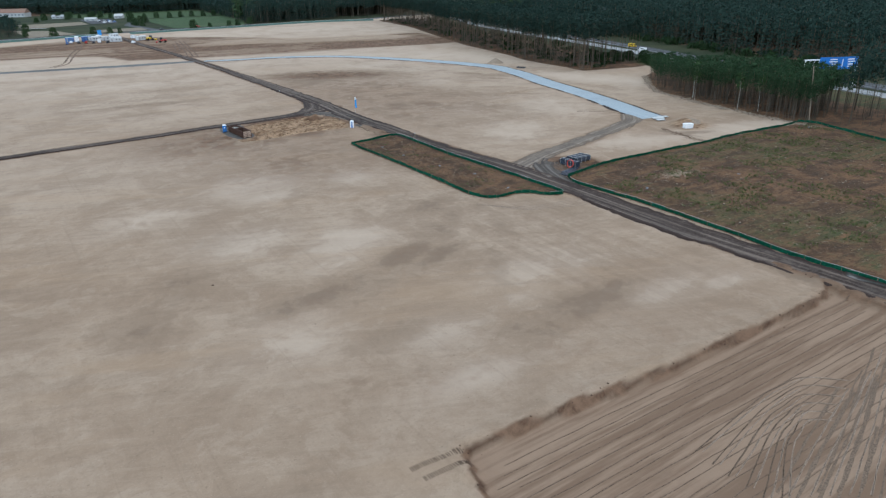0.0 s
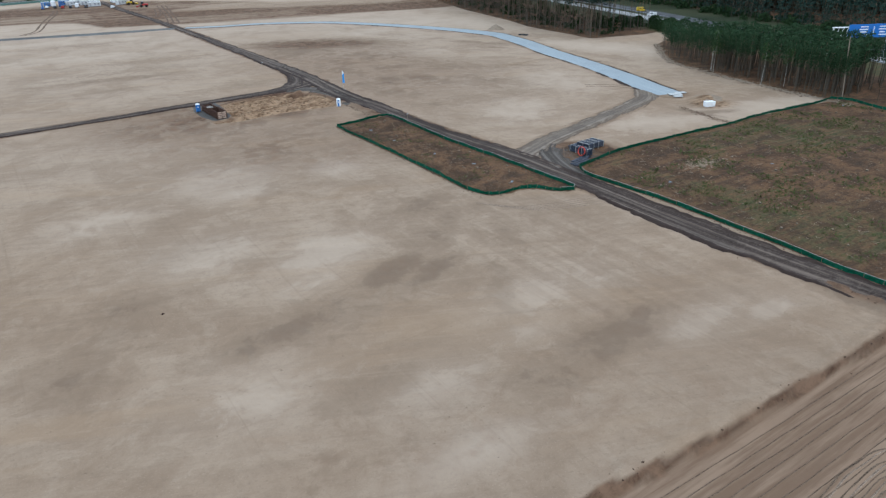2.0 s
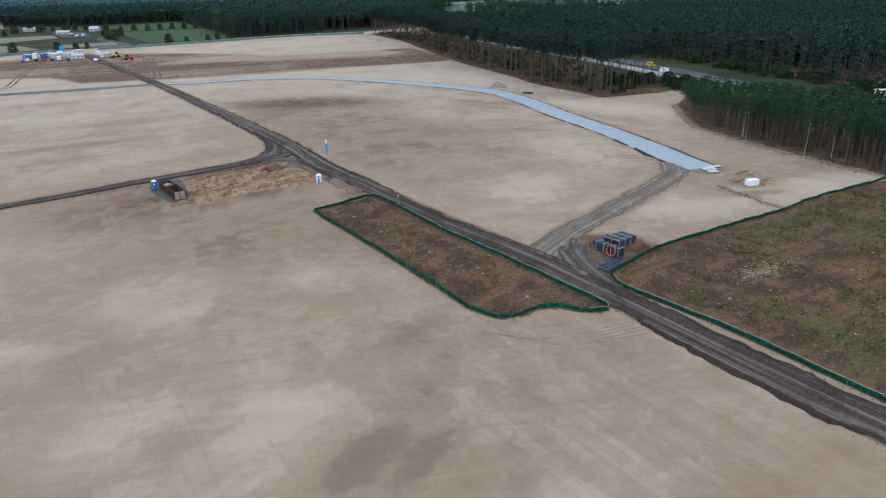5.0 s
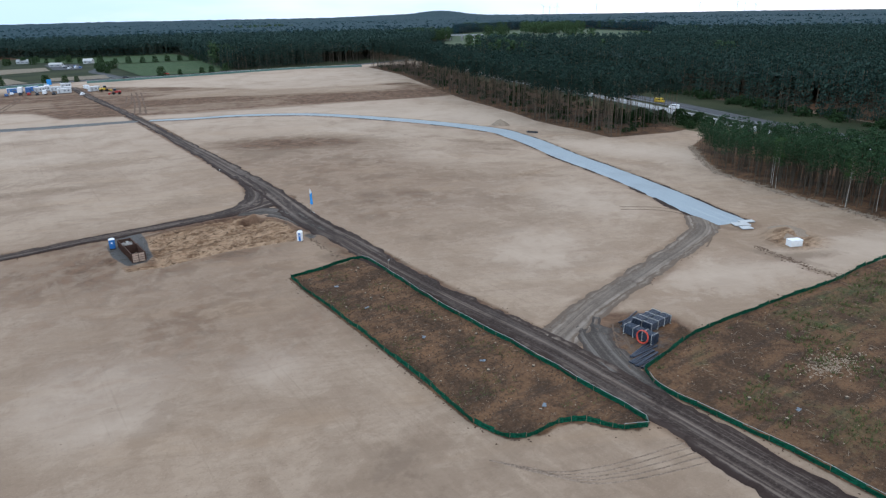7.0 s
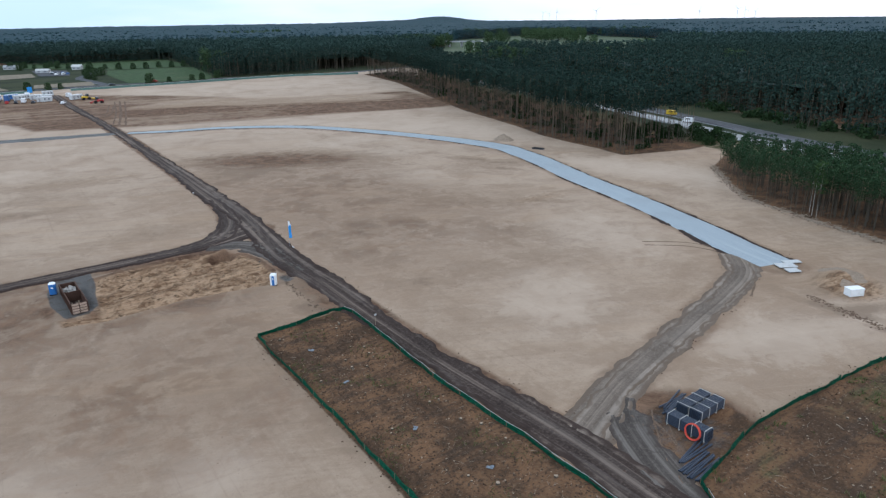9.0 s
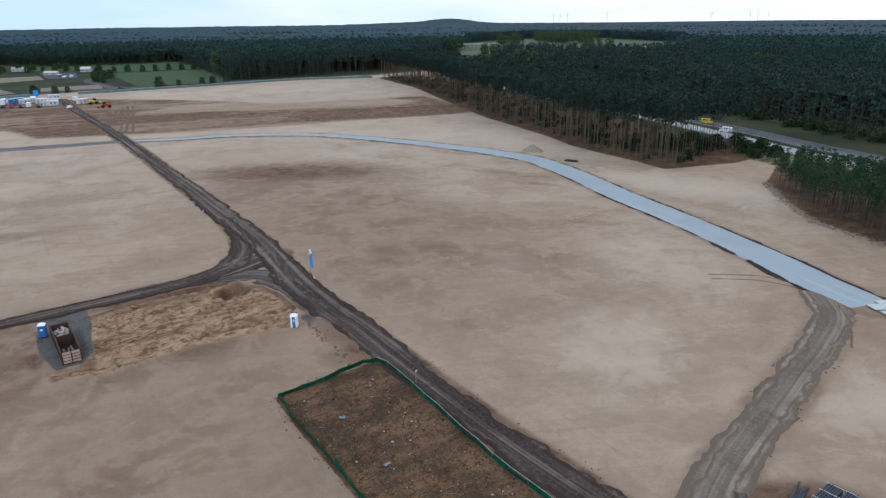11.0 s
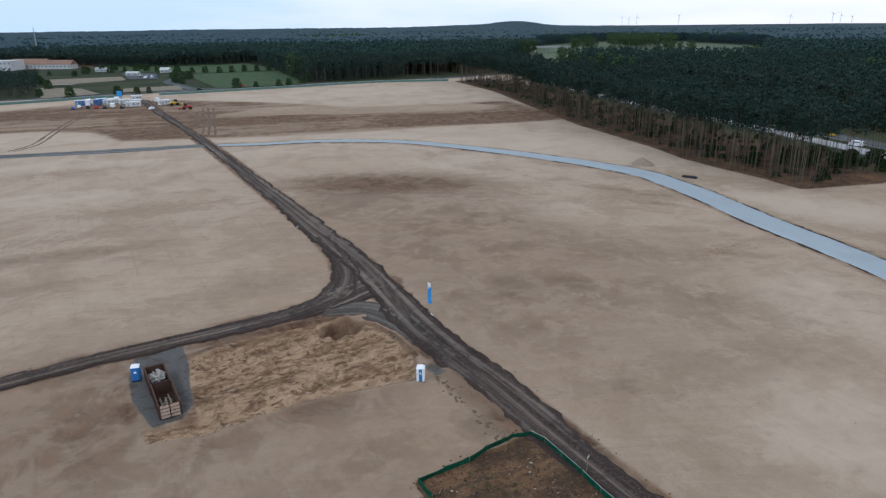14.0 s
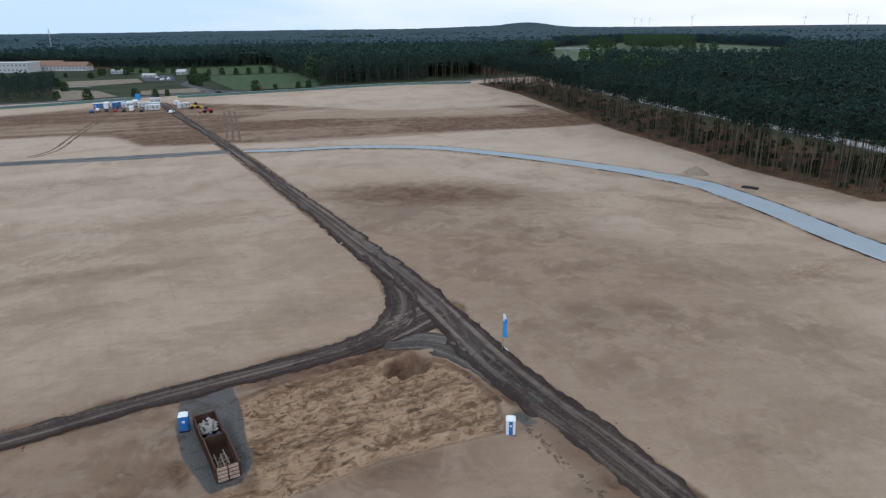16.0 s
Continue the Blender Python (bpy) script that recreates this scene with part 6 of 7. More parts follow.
def stump_mesh(k):
    bm = bmesh.new()
    r = 0.20 + 0.05 * k
    rings = []
    for h, q in ((-0.1, 1.5), (0.08, 1.15), (0.26 + 0.05 * k, 1.0)):
        rings.append([bm.verts.new((q * r * math.cos(i * 0.7854) * (1 + 0.12 * math.sin(i * 2.3 + k)), q * r * math.sin(i * 0.7854), h + 0.02 * math.sin(i + k))) for i in range(8)])
    for a, b in zip(rings, rings[1:]):
        for i in range(8):
            bm.faces.new((a[i], a[(i + 1) % 8], b[(i + 1) % 8], b[i]))
    bm.faces.new(rings[-1]).material_index = 1
    me = bpy.data.meshes.new("tree_stump")
    bm.to_mesh(me)
    bm.free()
    me.materials.append(M["bark"])
    me.materials.append(M["stump"])
    return me


STUMPS = [stump_mesh(k) for k in range(3)]
BIG_SEEN = [(100.5, 101), (100.2, 10), (150, -10), (178, 40), (188, 96), (158, 100.5), (115, 101.5)]
for poly, n in ((PLOT, 26), (BIG_SEEN, 130)):
    for x, y in random_in(poly, n):
        ob = new("tree_stump", STUMPS[rs.randrange(3)])
        ob.matrix_basis = pose(x, y, 0.08, 0, 0, rs.uniform(0, 360)) @ Matrix.Scale(rs.uniform(0.4, 0.75), 4)
        tagged(ob, "pale sawn pine stump in bare forest soil", "stump", "stumps in the clearings")


def sticks(name, places, mat, label):
    V, F = [], []
    for x, y, z, ln, r, a, tilt in places:
        d = Vector((math.cos(a), math.sin(a), tilt))
        s = Vector((-math.sin(a), math.cos(a), 0))
        p = Vector((x, y, z))
        n0 = len(V)
        m = p + d * ln * 0.5 + s * ln * rs.uniform(-0.08, 0.08)
        for c, q in ((p, r), (m, r * 0.8), (p + d * ln, r * 0.35)):
            V += [tuple(c + s * q), tuple(c - s * q), tuple(c + Vector((0, 0, 1.5 * q)))]
        for b in (0, 3):
            for i in range(3):
                j = (i + 1) % 3
                F.append((n0 + b + i, n0 + b + j, n0 + b + 3 + j, n0 + b + 3 + i))
    me = bpy.data.meshes.new(name)
    me.from_pydata(V, [], F)
    me.materials.append(M[mat])
    return tagged(new(name, me), label, "slash", kind="stuff")


def slash(poly, n, lo, hi, r):
    return [(x, y, 0.12, rs.uniform(lo, hi), rs.uniform(0.4, 1.0) * r, rs.uniform(0, 6.28), rs.uniform(-0.05, 0.12)) for x, y in random_in(poly, n, 0.5)]


sticks("branch_litter", slash(PLOT, 260, 0.2, 0.7, 0.03) + slash(BIG_SEEN, 900, 0.3, 1.3, 0.035), "stick", "grey dead branches scattered over the clearings")
sticks("branch_litter", slash(PLOT, 40, 0.3, 0.7, 0.03) + slash(BIG_SEEN, 160, 0.4, 1.6, 0.04) + [(119 + rs.gauss(0, 2.6), 87 + rs.gauss(0, 1.3), 0.12, rs.uniform(0.2, 0.7), 0.04, rs.uniform(0, 6.28), 0.05) for k in range(120)], "stump", "pale splintered wood scattered over the clearings")
lumps("soil_clods", [(x, y, 0.1, 0.04 + 0.14 * rs.random() ** 2) for x, y in random_in(PLOT, 7000, 0.2) + random_in(BIG_SEEN, 14000, 0.4)], "chip", "brown bark chips and clods of forest soil", "soil")
lumps("pale_chips", [(x, y, 0.12, 0.03 + 0.10 * rs.random() ** 2) for x, y in random_in(PLOT, 450, 0.4) + random_in(BIG_SEEN, 2400, 0.4)], "stump", "pale wood chips on bare soil", "chips")
lumps("bark_rubble", [(119 + rs.gauss(0, 2.6), 87 + rs.gauss(0, 1.2), 0.1, rs.uniform(0.05, 0.2)) for k in range(260)], "stump", "pale splintered rubble in the clearing", "rubble")
for poly, n in ((PLOT, 5), (BIG_SEEN, 7)):
    for x, y in random_in(poly, n, 3.0):
        bm = bmesh.new()
        box(bm, 0, 0, 0.05, 0.7, 0.4, 0.05, 0.01)
        box(bm, 0.2, 0.15, 0.1, 0.35, 0.3, 0.04, 0.01, pose(0, 0, 0, 10, 8, 30))
        ob = ob_from("scrap_sheet", bm, "scrap")
        ob.matrix_basis = pose(x, y, 0.16, rs.uniform(-8, 8), rs.uniform(-8, 8), rs.uniform(0, 360))
        tagged(ob, "crumpled blue-grey scrap sheet on bare soil", "scrap", "scrap sheets in the clearings")
lumps("sand_clods", [(x, y, float(heights(np.array(x), np.array(y))) - 0.01, rs.uniform(0.05, 0.17)) for x, y in random_in(DIG, 500, -0.6)], "clod", "clods of ochre sand in the dug-up plot", "soil")
edge = []
for line, off, n in ((STEP, 0.5, 70), (MAIN, 3.3, 2200), (LINK, 3.0, 220), (WEST, 2.4, 900), (GRAVEL, 5.4, 300), (PLOT + PLOT[:1], 0.7, 900), (BIG[-8:] + BIG[:8], 0.7, 900)):
    pts = smooth_line(line, 1.0)
    for k in range(n):
        p = pts[rs.randrange(len(pts))]
        a = rs.uniform(0, 6.28)
        d = abs(rs.gauss(off, 0.45))
        x, y = p.x + d * math.cos(a), p.y + d * math.sin(a)
        if -5 < y < 330:
            edge.append((x, y, float(heights(np.array(x), np.array(y))), 0.04 + 0.14 * rs.random() ** 2))
lumps("earth_clods", edge, "mud", "dark clods along the road edges", "soil")



brush = []
for a, b in zip(EDGE_E[1:], EDGE_E[2:]):
    for k in range(int(math.hypot(b[0] - a[0], b[1] - a[1]) * 9)):
        q = rs.random()
        brush.append((a[0] + (b[0] - a[0]) * q - rs.gauss(0.6, 0.7), a[1] + (b[1] - a[1]) * q, 0.05, rs.uniform(0.4, 1.8), rs.uniform(0.03, 0.09), rs.uniform(0, 6.28), rs.uniform(0, 0.2)))
sticks("brush_line", brush, "stick", "row of dead brush along the edge of the plantation")
lumps("earth_clods", [(x + rs.gauss(0, 0.5), y, 0.0, rs.uniform(0.1, 0.4)) for x, y, z, ln, r, a, tilt in brush[::3]], "rut", "pushed-up clods along the plantation", "soil")


def sand_heap(x, y, r, h, mat, label):
    """A loose heap: a ridged, slumped cone."""
    bm = bmesh.new()
    top = bm.verts.new((0.1 * r, 0, h))
    last = None
    for i in range(1, 6):
        t = i / 5
        ring = []
        for k in range(20):
            a = k * math.tau / 20
            q = r * t * (1 + 0.16 * nz(math.cos(a) * 2, math.sin(a) * 2, 1.0, x) + 0.05 * rs.uniform(-1, 1))
            ring.append(bm.verts.new((q * math.cos(a), q * math.sin(a), h * (1 - t) ** 0.85 + 0.05 * h * rs.uniform(-1, 1) - (0.08 if i == 5 else 0))))
        for k in range(20):
            j = (k + 1) % 20
            if last is None:
                bm.faces.new((top, ring[k], ring[j]))
            else:
                bm.faces.new((last[k], ring[k], ring[j], last[j]))
        last = ring
    ob = ob_from("sand_heap", bm, mat, smooth=True)
    ob.matrix_basis = pose(x, y, 0, 0, 0, 0)
    tagged(ob, label, "heap", "heaps of loose sand")


lumps("sand_clods", [(87.4 + rs.gauss(0, 0.6), q, float(heights(np.array(87.4), np.array(q))) - 0.02, 0.08 + 0.3 * rs.random() ** 2) for q in [rs.uniform(157, 172) for k in range(150)]], "clod", "clods of pushed-up sand beside the haul road", "soil")
lumps("earth_clods", [(float(np.interp(q, [101, 104.5, 108.5, 113, 117], [148.6, 148.5, 150.1, 150.6, 151.9])) + rs.gauss(0, 0.5), q, 0.0, rs.uniform(0.08, 0.32)) for q in [rs.uniform(101, 117.5) for k in range(260)]], "rut", "line of dark turned earth on the sand", "soil")
sand_heap(202, 254, 4.2, 2.7, "heap_sand", "grey-brown heap of loose sand by the gravel road")
sand_heap(164.5, 118.6, 4.2, 1.2, "heap_sand", "low heap of loose brown sand near the white box")
sand_heap(161.5, 117.0, 2.6, 0.8, "heap_sand", "small heap of loose brown sand near the white box")


def grass_tufts(places):
    V, F = [], []
    for x, y, s in places:
        for k in range(5):
            a = rs.uniform(0, 6.28)
            d = Vector((math.cos(a), math.sin(a), 0))
            p = Vector((x + rs.gauss(0, 0.12), y + rs.gauss(0, 0.12), 0.08))
            w = Vector((-d.y, d.x, 0)) * 0.035 * s
            n0 = len(V)
            V += [tuple(p - w), tuple(p + w), tuple(p + d * 0.22 * s + Vector((0, 0, 0.3 * s)))]
            F.append((n0, n0 + 1, n0 + 2))
    me = bpy.data.meshes.new("grass_tufts")
    me.from_pydata(V, [], F)
    me.materials.append(M["grass"])
    return tagged(new("grass_tufts", me), "thin green grass tufts between the stumps", "grass", kind="stuff")


green = [(x, y, rs.uniform(0.6, 1.5)) for x, y in random_in(BIG_SEEN, 26000, 0.4) if nz(x, y, 0.11, 3.0) + 0.5 * nz(x, y, 0.4, 5.0) > 0.08]
grass_tufts(green + [(x, y, rs.uniform(0.5, 1.0)) for x, y in random_in(PLOT, 2500, 0.3) if nz(x, y, 0.2, 3.0) > 0.15])


# ---- motorway: rails, sign gantry, bushes ----
def rail_line(pts, label):
    t = thing("guard_rail", pose(pts[0][0], pts[0][1], 0), label, "guard rail", "guard rails of the motorway")
    o = Vector((pts[0][0], pts[0][1], 0))
    line = smooth_line(pts, 8.0)
    for a, b in zip(line, line[1:]):
        d = b - a
        bm = bmesh.new()
        box(bm, d.length / 2, 0, 0.65, d.length, 0.08, 0.3, 0.02)
        rail = part("rail", bm, "steel", t)
        bm = bmesh.new()
        box(bm, 0, 0, 0.35, 0.12, 0.1, 0.7, 0.01)
        post = part("post", bm, "steel", t)
        for ob in (rail, post):
            ob.matrix_basis = Matrix.Translation(Vector((a.x, a.y, 0.15)) - o) @ pose(0, 0, 0, 0, 0, math.degrees(math.atan2(d.y, d.x)))


rail_line([(x + 5.6, y - 1.5) for x, y in HWAY[2:10]], "grey steel guard rail between the carriageways")
rail_line([(x - 7.5, y + 2) for x, y in HWAY[2:10]], "grey steel guard rail along the carriageway")

t = thing("sign_gantry", pose(249.5, 124, 1.2, 0, 0, -30), "blue motorway sign on a grey steel gantry", "sign")
for sx in (-9.5, 9.5):
    bm = bmesh.new()
    tube(bm, (sx, 0, -1.3), (sx, 0, 8.8), 0.3, 0.25, 10)
    part("mast", bm, "white", t)
for dz in (6.0, 8.6):
    for dy in (-0.5, 0.5):
        bm = bmesh.new()
        tube(bm, (-9.8, dy, dz), (9.8, dy, dz), 0.14)
        part("beam", bm, "white", t)
for k in range(13):
    bm = bmesh.new()
    tube(bm, (-9.6 + 1.6 * k, 0.5, 6.0), (-8.8 + 1.6 * k if k < 12 else 9.6, 0.5, 8.6), 0.08)
    part("brace", bm, "white", t)
bm = bmesh.new()
box(bm, 2.2, -0.75, 7.4, 14.0, 0.15, 4.2, 0.04)
panel = part("sign_panel", bm, "sign", t, "large blue sign panel with white bars")
for k, (x, z, w) in enumerate(((0.3, 8.7, 2.6), (0.2, 7.9, 3.0), (0.3, 7.1, 2.4), (0.2, 6.2, 2.9), (6.6, 8.7, 2.4), (6.8, 7.9, 2.8), (6.6, 7.0, 2.0), (6.9, 6.2, 2.7), (3.6, 7.5, 0.3))):
    bm = bmesh.new()
    box(bm, x, -0.84, z, w, 0.02, 0.36 if w > 1 else 2.6)
    part("bar", bm, "white", panel)

t = thing("bare_pole", pose(190.2, 97.4, 0, -4.5, -2.5, 0), "tall weathered wooden pole at the fence corner", "pole")
bm = bmesh.new()
tube(bm, (0, 0, -0.3), (0, 0, 15.4), 0.17, 0.10, 9)
part("shaft", bm, "stick", t)
bm = bmesh.new()
for k in range(3):
    tube(bm, (0, 0, 14.0 + 0.5 * k), (0.7 * math.cos(2.1 * k), 0.7 * math.sin(2.1 * k), 14.3 + 0.5 * k), 0.05, 0.02, 6)
part("stub_limb", bm, "stick", t)


def bush_data(seed, r, h, leaves, size):
    q = random.Random(seed)
    V, F, S = [], [], []
    for k in range(leaves):
        a, b = q.uniform(0, 6.28), q.random()
        rad = r * (0.55 + 0.45 * q.random()) * (0.8 + 0.3 * math.sin(3 * a + seed))
        p = Vector((rad * math.cos(a) * math.sqrt(1 - b * b * 0.8), rad * math.sin(a) * math.sqrt(1 - b * b * 0.8), h * b))
        d = Vector((q.uniform(-1, 1), q.uniform(-1, 1), q.uniform(-0.3, 1))).normalized()
        u = d.cross(Vector((q.uniform(-1, 1), q.uniform(-1, 1), q.uniform(-1, 1)))).normalized()
        n0 = len(V)
        V += [tuple(p - u * size * 0.6), tuple(p + u * size * 0.6), tuple(p + d * size * 1.4)]
        F.append((n0, n0 + 1, n0 + 2))
        S.append(1)
    for k in range(3):
        n0 = len(V)
        a = k * 2.1
        V += [(0.1 * math.cos(a), 0.1 * math.sin(a), -0.1), (0.1 * math.cos(a + 1), 0.1 * math.sin(a + 1), -0.1), (0.4 * r * math.cos(a), 0.4 * r * math.sin(a), h * 0.7)]
        F.append((n0, n0 + 1, n0 + 2))
        S.append(0)
    return V, F, S


bushes = [tree_parts(bush_data(k, 2.6, 2.8, 520, 0.42), "bark", "bush", "dense green roadside bush beside the motorway", "bush", "bushes along the motorway", "roadside_bush") for k in range(3)]
spots = [(265, 216), (261, 209), (258, 202), (254, 226), (250, 231), (257, 221), (270, 214), (262, 226), (247, 236), (256, 212), (268, 222), (252, 205), (254, 240), (262, 236), (244, 228), (250, 222)]
for k, (x, y) in enumerate(spots):
    m = pose(x, y, 0, 0, 0, rs.uniform(0, 360)) @ Matrix.Scale(rs.uniform(0.8, 1.35), 4)
    if k < 3:
        bushes[k].matrix_basis = m
    else:
        copy_thing(bushes[k % 3], Matrix()).matrix_basis = m
under = []
for k in range(520):
    y = rs.uniform(214, 545)
    x0, x1 = edge_x(EDGE_W, y) + 5, hway_x(y) - 14
    under.append((rs.uniform(x0, x1), y, 0, rs.uniform(0.35, 0.9), rs.uniform(0, 6), rs.randrange(2)))
for k in range(330):
    y = rs.uniform(60, 620)
    under.append((hway_x(y) + rs.uniform(36, 54), y, 0, rs.uniform(0.5, 1.9), rs.uniform(0, 6), rs.randrange(2)))
scatter("undergrowth", [bush_data(20 + k, 2.2, 1.9, 170, 0.42) for k in range(2)], under, ["bark", "bush"], "green undergrowth below the pines", "bushes")


# ---- far side: fence, camp, meadows, village ----
def screen_fence(pts, label):
    t = thing("screen_fence", pose(pts[0][0], pts[0][1], 0), label, "fence")
    o = Vector((pts[0][0], pts[0][1], 0))
    line = smooth_line(pts, 7.0)
    for a, b in zip(line, line[1:]):
        d = b - a
        m = Matrix.Translation(Vector((a.x, a.y, 0)) - o) @ pose(0, 0, 0, 0, 0, math.degrees(math.atan2(d.y, d.x)))
        bm = bmesh.new()
        box(bm, d.length / 2, 0, 0.75, d.length - 0.1, 0.06, 1.4, 0.01)
        part("screen", bm, "teal", t).matrix_basis = m
        bm = bmesh.new()
        box(bm, d.length / 2, 0, 1.5, d.length, 0.1, 0.16, 0.01)
        part("top_rail", bm, "slab", t).matrix_basis = m
        bm = bmesh.new()
        tube(bm, (0, 0, 0), (0, 0, 1.7), 0.06)
        part("post", bm, "steel", t).matrix_basis = m


screen_fence(GREENFENCE[:3] + [(80, 571.5)], "long teal site fence with a pale top rail")
screen_fence([(102, 570)] + GREENFENCE[3:], "long teal site fence along the outer road")


def vehicle(x, y, turn, paint, kind, label):
    ln, w, h = {"car": (4.3, 1.8, 1.45), "van": (5.4, 2.0, 2.4), "truck": (9.0, 2.5, 3.4)}[kind]
    t = thing({"car": "parked_car", "van": "van", "truck": "lorry"}[kind], pose(x, y, 0, 0, 0, turn), label, "vehicle", "vehicles about the site")
    if y < 300:
        t.matrix_basis = t.matrix_basis @ Matrix.Scale(0.82, 4)
    bm = bmesh.new()
    box(bm, 0, 0, 0.3 + 0.25 * h, ln, w, 0.45 * h, 0.12)
    body = part("body", bm, paint, t)
    bm = bmesh.new()
    if kind == "car":
        box(bm, -0.2, 0, 0.3 + 0.68 * h, ln * 0.52, w * 0.86, 0.36 * h, 0.16)
    else:
        box(bm, -ln * 0.08, 0, 0.3 + 0.66 * h, ln * 0.82, w * 0.98, 0.55 * h, 0.1)
    part("cabin", bm, paint, t)
    bm = bmesh.new()
    box(bm, ln * (0.1 if kind == "car" else 0.335), 0, 0.3 + 0.68 * h, 0.12, w * 0.8, 0.25 * h, 0.02)
    box(bm, -0.2, 0, 0.3 + 0.7 * h, ln * 0.4, w * (0.9 if kind == "car" else 1.0), 0.18 * h, 0.02)
    part("window", bm, "glass_dark", t)
    for a in (-1, 1):
        for b in (-1, 1):
            bm = bmesh.new()
            r = 0.32 if kind != "truck" else 0.5
            tube(bm, (a * ln * 0.31, b * (w / 2 - 0.18), r), (a * ln * 0.31, b * (w / 2 + 0.02), r), r, sides=10)
            part("wheel", bm, "tyre", t)


for x, y, turn, paint, kind, label in (
    (56, 522, 80, "car_white", "car", "small white car parked at the site camp"), (60, 517, 85, "car_dark", "car", "dark car parked at the site camp"),
    (64, 514, 82, "red", "car", "red car parked at the site camp"), (68, 511, 84, "car_dark", "car", "dark car parked before the cabins"),
    (72, 513, 78, "car_white", "van", "white van parked before the cabins"), (53, 516, 84, "car_blue", "car", "blue car parked at the site camp"),
    (89, 492, 65, "car_white", "car", "white car parked by the haul road"), (76, 506, 80, "car_dark", "car", "dark car parked on brown earth"),
    (96, 528, 100, "car_white", "van", "white van standing by the site gate"), (61, 532, 82, "car_white", "truck", "white lorry among the site cabins"),
    (65, 529, 82, "car_blue", "truck", "blue lorry among the site cabins"), (130, 591, 0, "car_dark", "car", "dark car on the outer road"), (160, 599, 4, "red", "car", "red car on the outer road"),
    (288, 240, 106, "car_white", "van", "white van on the motorway"), (301, 258, -76, "yellow", "van", "yellow van on the motorway"),
):
    vehicle(x, y, turn, paint, kind, label)
for x, y, turn, sx, body, label in (
    (71, 531, 3, 6, "cabin_white", "white site cabin of the camp"), (74, 536, 3, 6, "cabin_white", "white site cabin behind another"), (79, 528, 6, 6, "cabin_white", "white site cabin with a grey door"),
    (82, 512, -8, 7.5, "cabin_white", "white site cabin beside the haul road"), (84, 522, -5, 6, "plaster", "pale grey site cabin"), (68, 540, 2, 6, "wc_blue", "blue site cabin at the camp"),
    (57, 536, 2, 5, "wc_blue", "blue site container at the camp's end"), (76, 543, 88, 6, "cabin_white", "white site cabin along the fence"), (98, 512, 30, 7, "cabin_white", "white site cabin by the gate"), (87, 548, 0, 6, "cabin_white", "white site cabin beside the fence"),
):
    site_cabin("site_cabin", x, y, turn, sx, 2.5, 2.6, body, label)
t = thing("blue_tower", pose(78, 548, 0, 0, 0, 5), "tall blue site hoarding beside the cabins", "hoarding")
bm = bmesh.new()
box(bm, 0, 0, 4.0, 2.6, 0.3, 3.4, 0.04)
part("panel", bm, "flag_blue", t)
for q in (-1.0, 1.0):
    bm = bmesh.new()
    tube(bm, (q, 0.3, 0), (q, 0.3, 5.6), 0.12)
    part("post", bm, "steel", t)


def machine(x, y, turn, paint, label):
    t = thing("loader", pose(x, y, 0, 0, 0, turn), label, "machine", "earth machines")
    bm = bmesh.new()
    box(bm, -1.0, 0, 1.5, 3.2, 1.8, 1.1, 0.15)
    part("body", bm, paint, t)
    bm = bmesh.new()
    box(bm, 0.5, 0, 2.6, 1.4, 1.5, 1.5, 0.1)
    part("cab", bm, "glass_dark", t)
    bm = bmesh.new()
    tube(bm, (1.0, 0.5, 1.4), (3.2, 0.5, 0.8), 0.15)
    tube(bm, (1.0, -0.5, 1.4), (3.2, -0.5, 0.8), 0.15)
    part("arm", bm, paint, t)
    bm = bmesh.new()
    box(bm, 3.6, 0, 0.55, 0.9, 2.6, 0.9, 0.15)
    part("bucket", bm, paint, t)
    for a in (-1.8, 1.3):
        for b in (-1, 1):
            bm = bmesh.new()
            tube(bm, (a, b * 0.8, 0.75), (a, b * 1.25, 0.75), 0.75, sides=12)
            part("wheel", bm, "tyre", t)


machine(102.5, 505.4, 10, "yellow", "yellow wheel loader on brown earth")
machine(105.2, 482.5, 160, "red", "red wheel loader on brown earth")


def sheet(name, poly, mat, z, label):
    bm = bmesh.new()
    bm.faces.new([bm.verts.new((x, y, z)) for x, y in poly])
    return tagged(ob_from(name, bm, mat), label, kind="structure")


M["tilled"] = plain("tilled_soil", (0.20, 0.168, 0.125), 0.95, 0, 0.2, 0.05, (0.20, 0.17, 0.11), 0.5)
M["meadow"] = plain("mown_meadow", (0.050, 0.078, 0.036), 0.95, 0, 0.2, 0.03, (0.085, 0.095, 0.05), 0.6)
M["meadow_pale"] = plain("dry_meadow", (0.085, 0.110, 0.068), 0.95, 0, 0.2, 0.02, (0.15, 0.15, 0.105), 0.6)
sheet("field_tilled", [(40, 689), (94, 711), (94, 756), (40, 756)], "tilled", 0.3, "pale tilled strip of a field")
sheet("field_fallow", [(83.5, 601), (120.6, 598), (123, 633), (86, 631)], "tilled", 0.3, "pale paved yard beside the lane")
sheet("field_soil", [(37, 588), (69.7, 599), (60.5, 648), (31.7, 677)], "tilled", 0.32, "brown bare field beyond the outer road")
sheet("field_meadow", [(142.5, 596), (198, 592), (224, 670), (229, 741), (153.5, 752), (143.4, 698)], "meadow", 0.3, "green meadow by the lane")
sheet("field_clearing", [(417, 609), (882, 1260), (1186, 1267), (1078, 862), (559, 471)], "meadow_pale", 0.4, "pale meadow in a clearing of the far woods")
sheet("field_far", [(94, 838), (153, 760), (231, 752), (233.5, 882), (227, 945), (79, 1000)], "meadow", 0.3, "green meadow below the far woods")


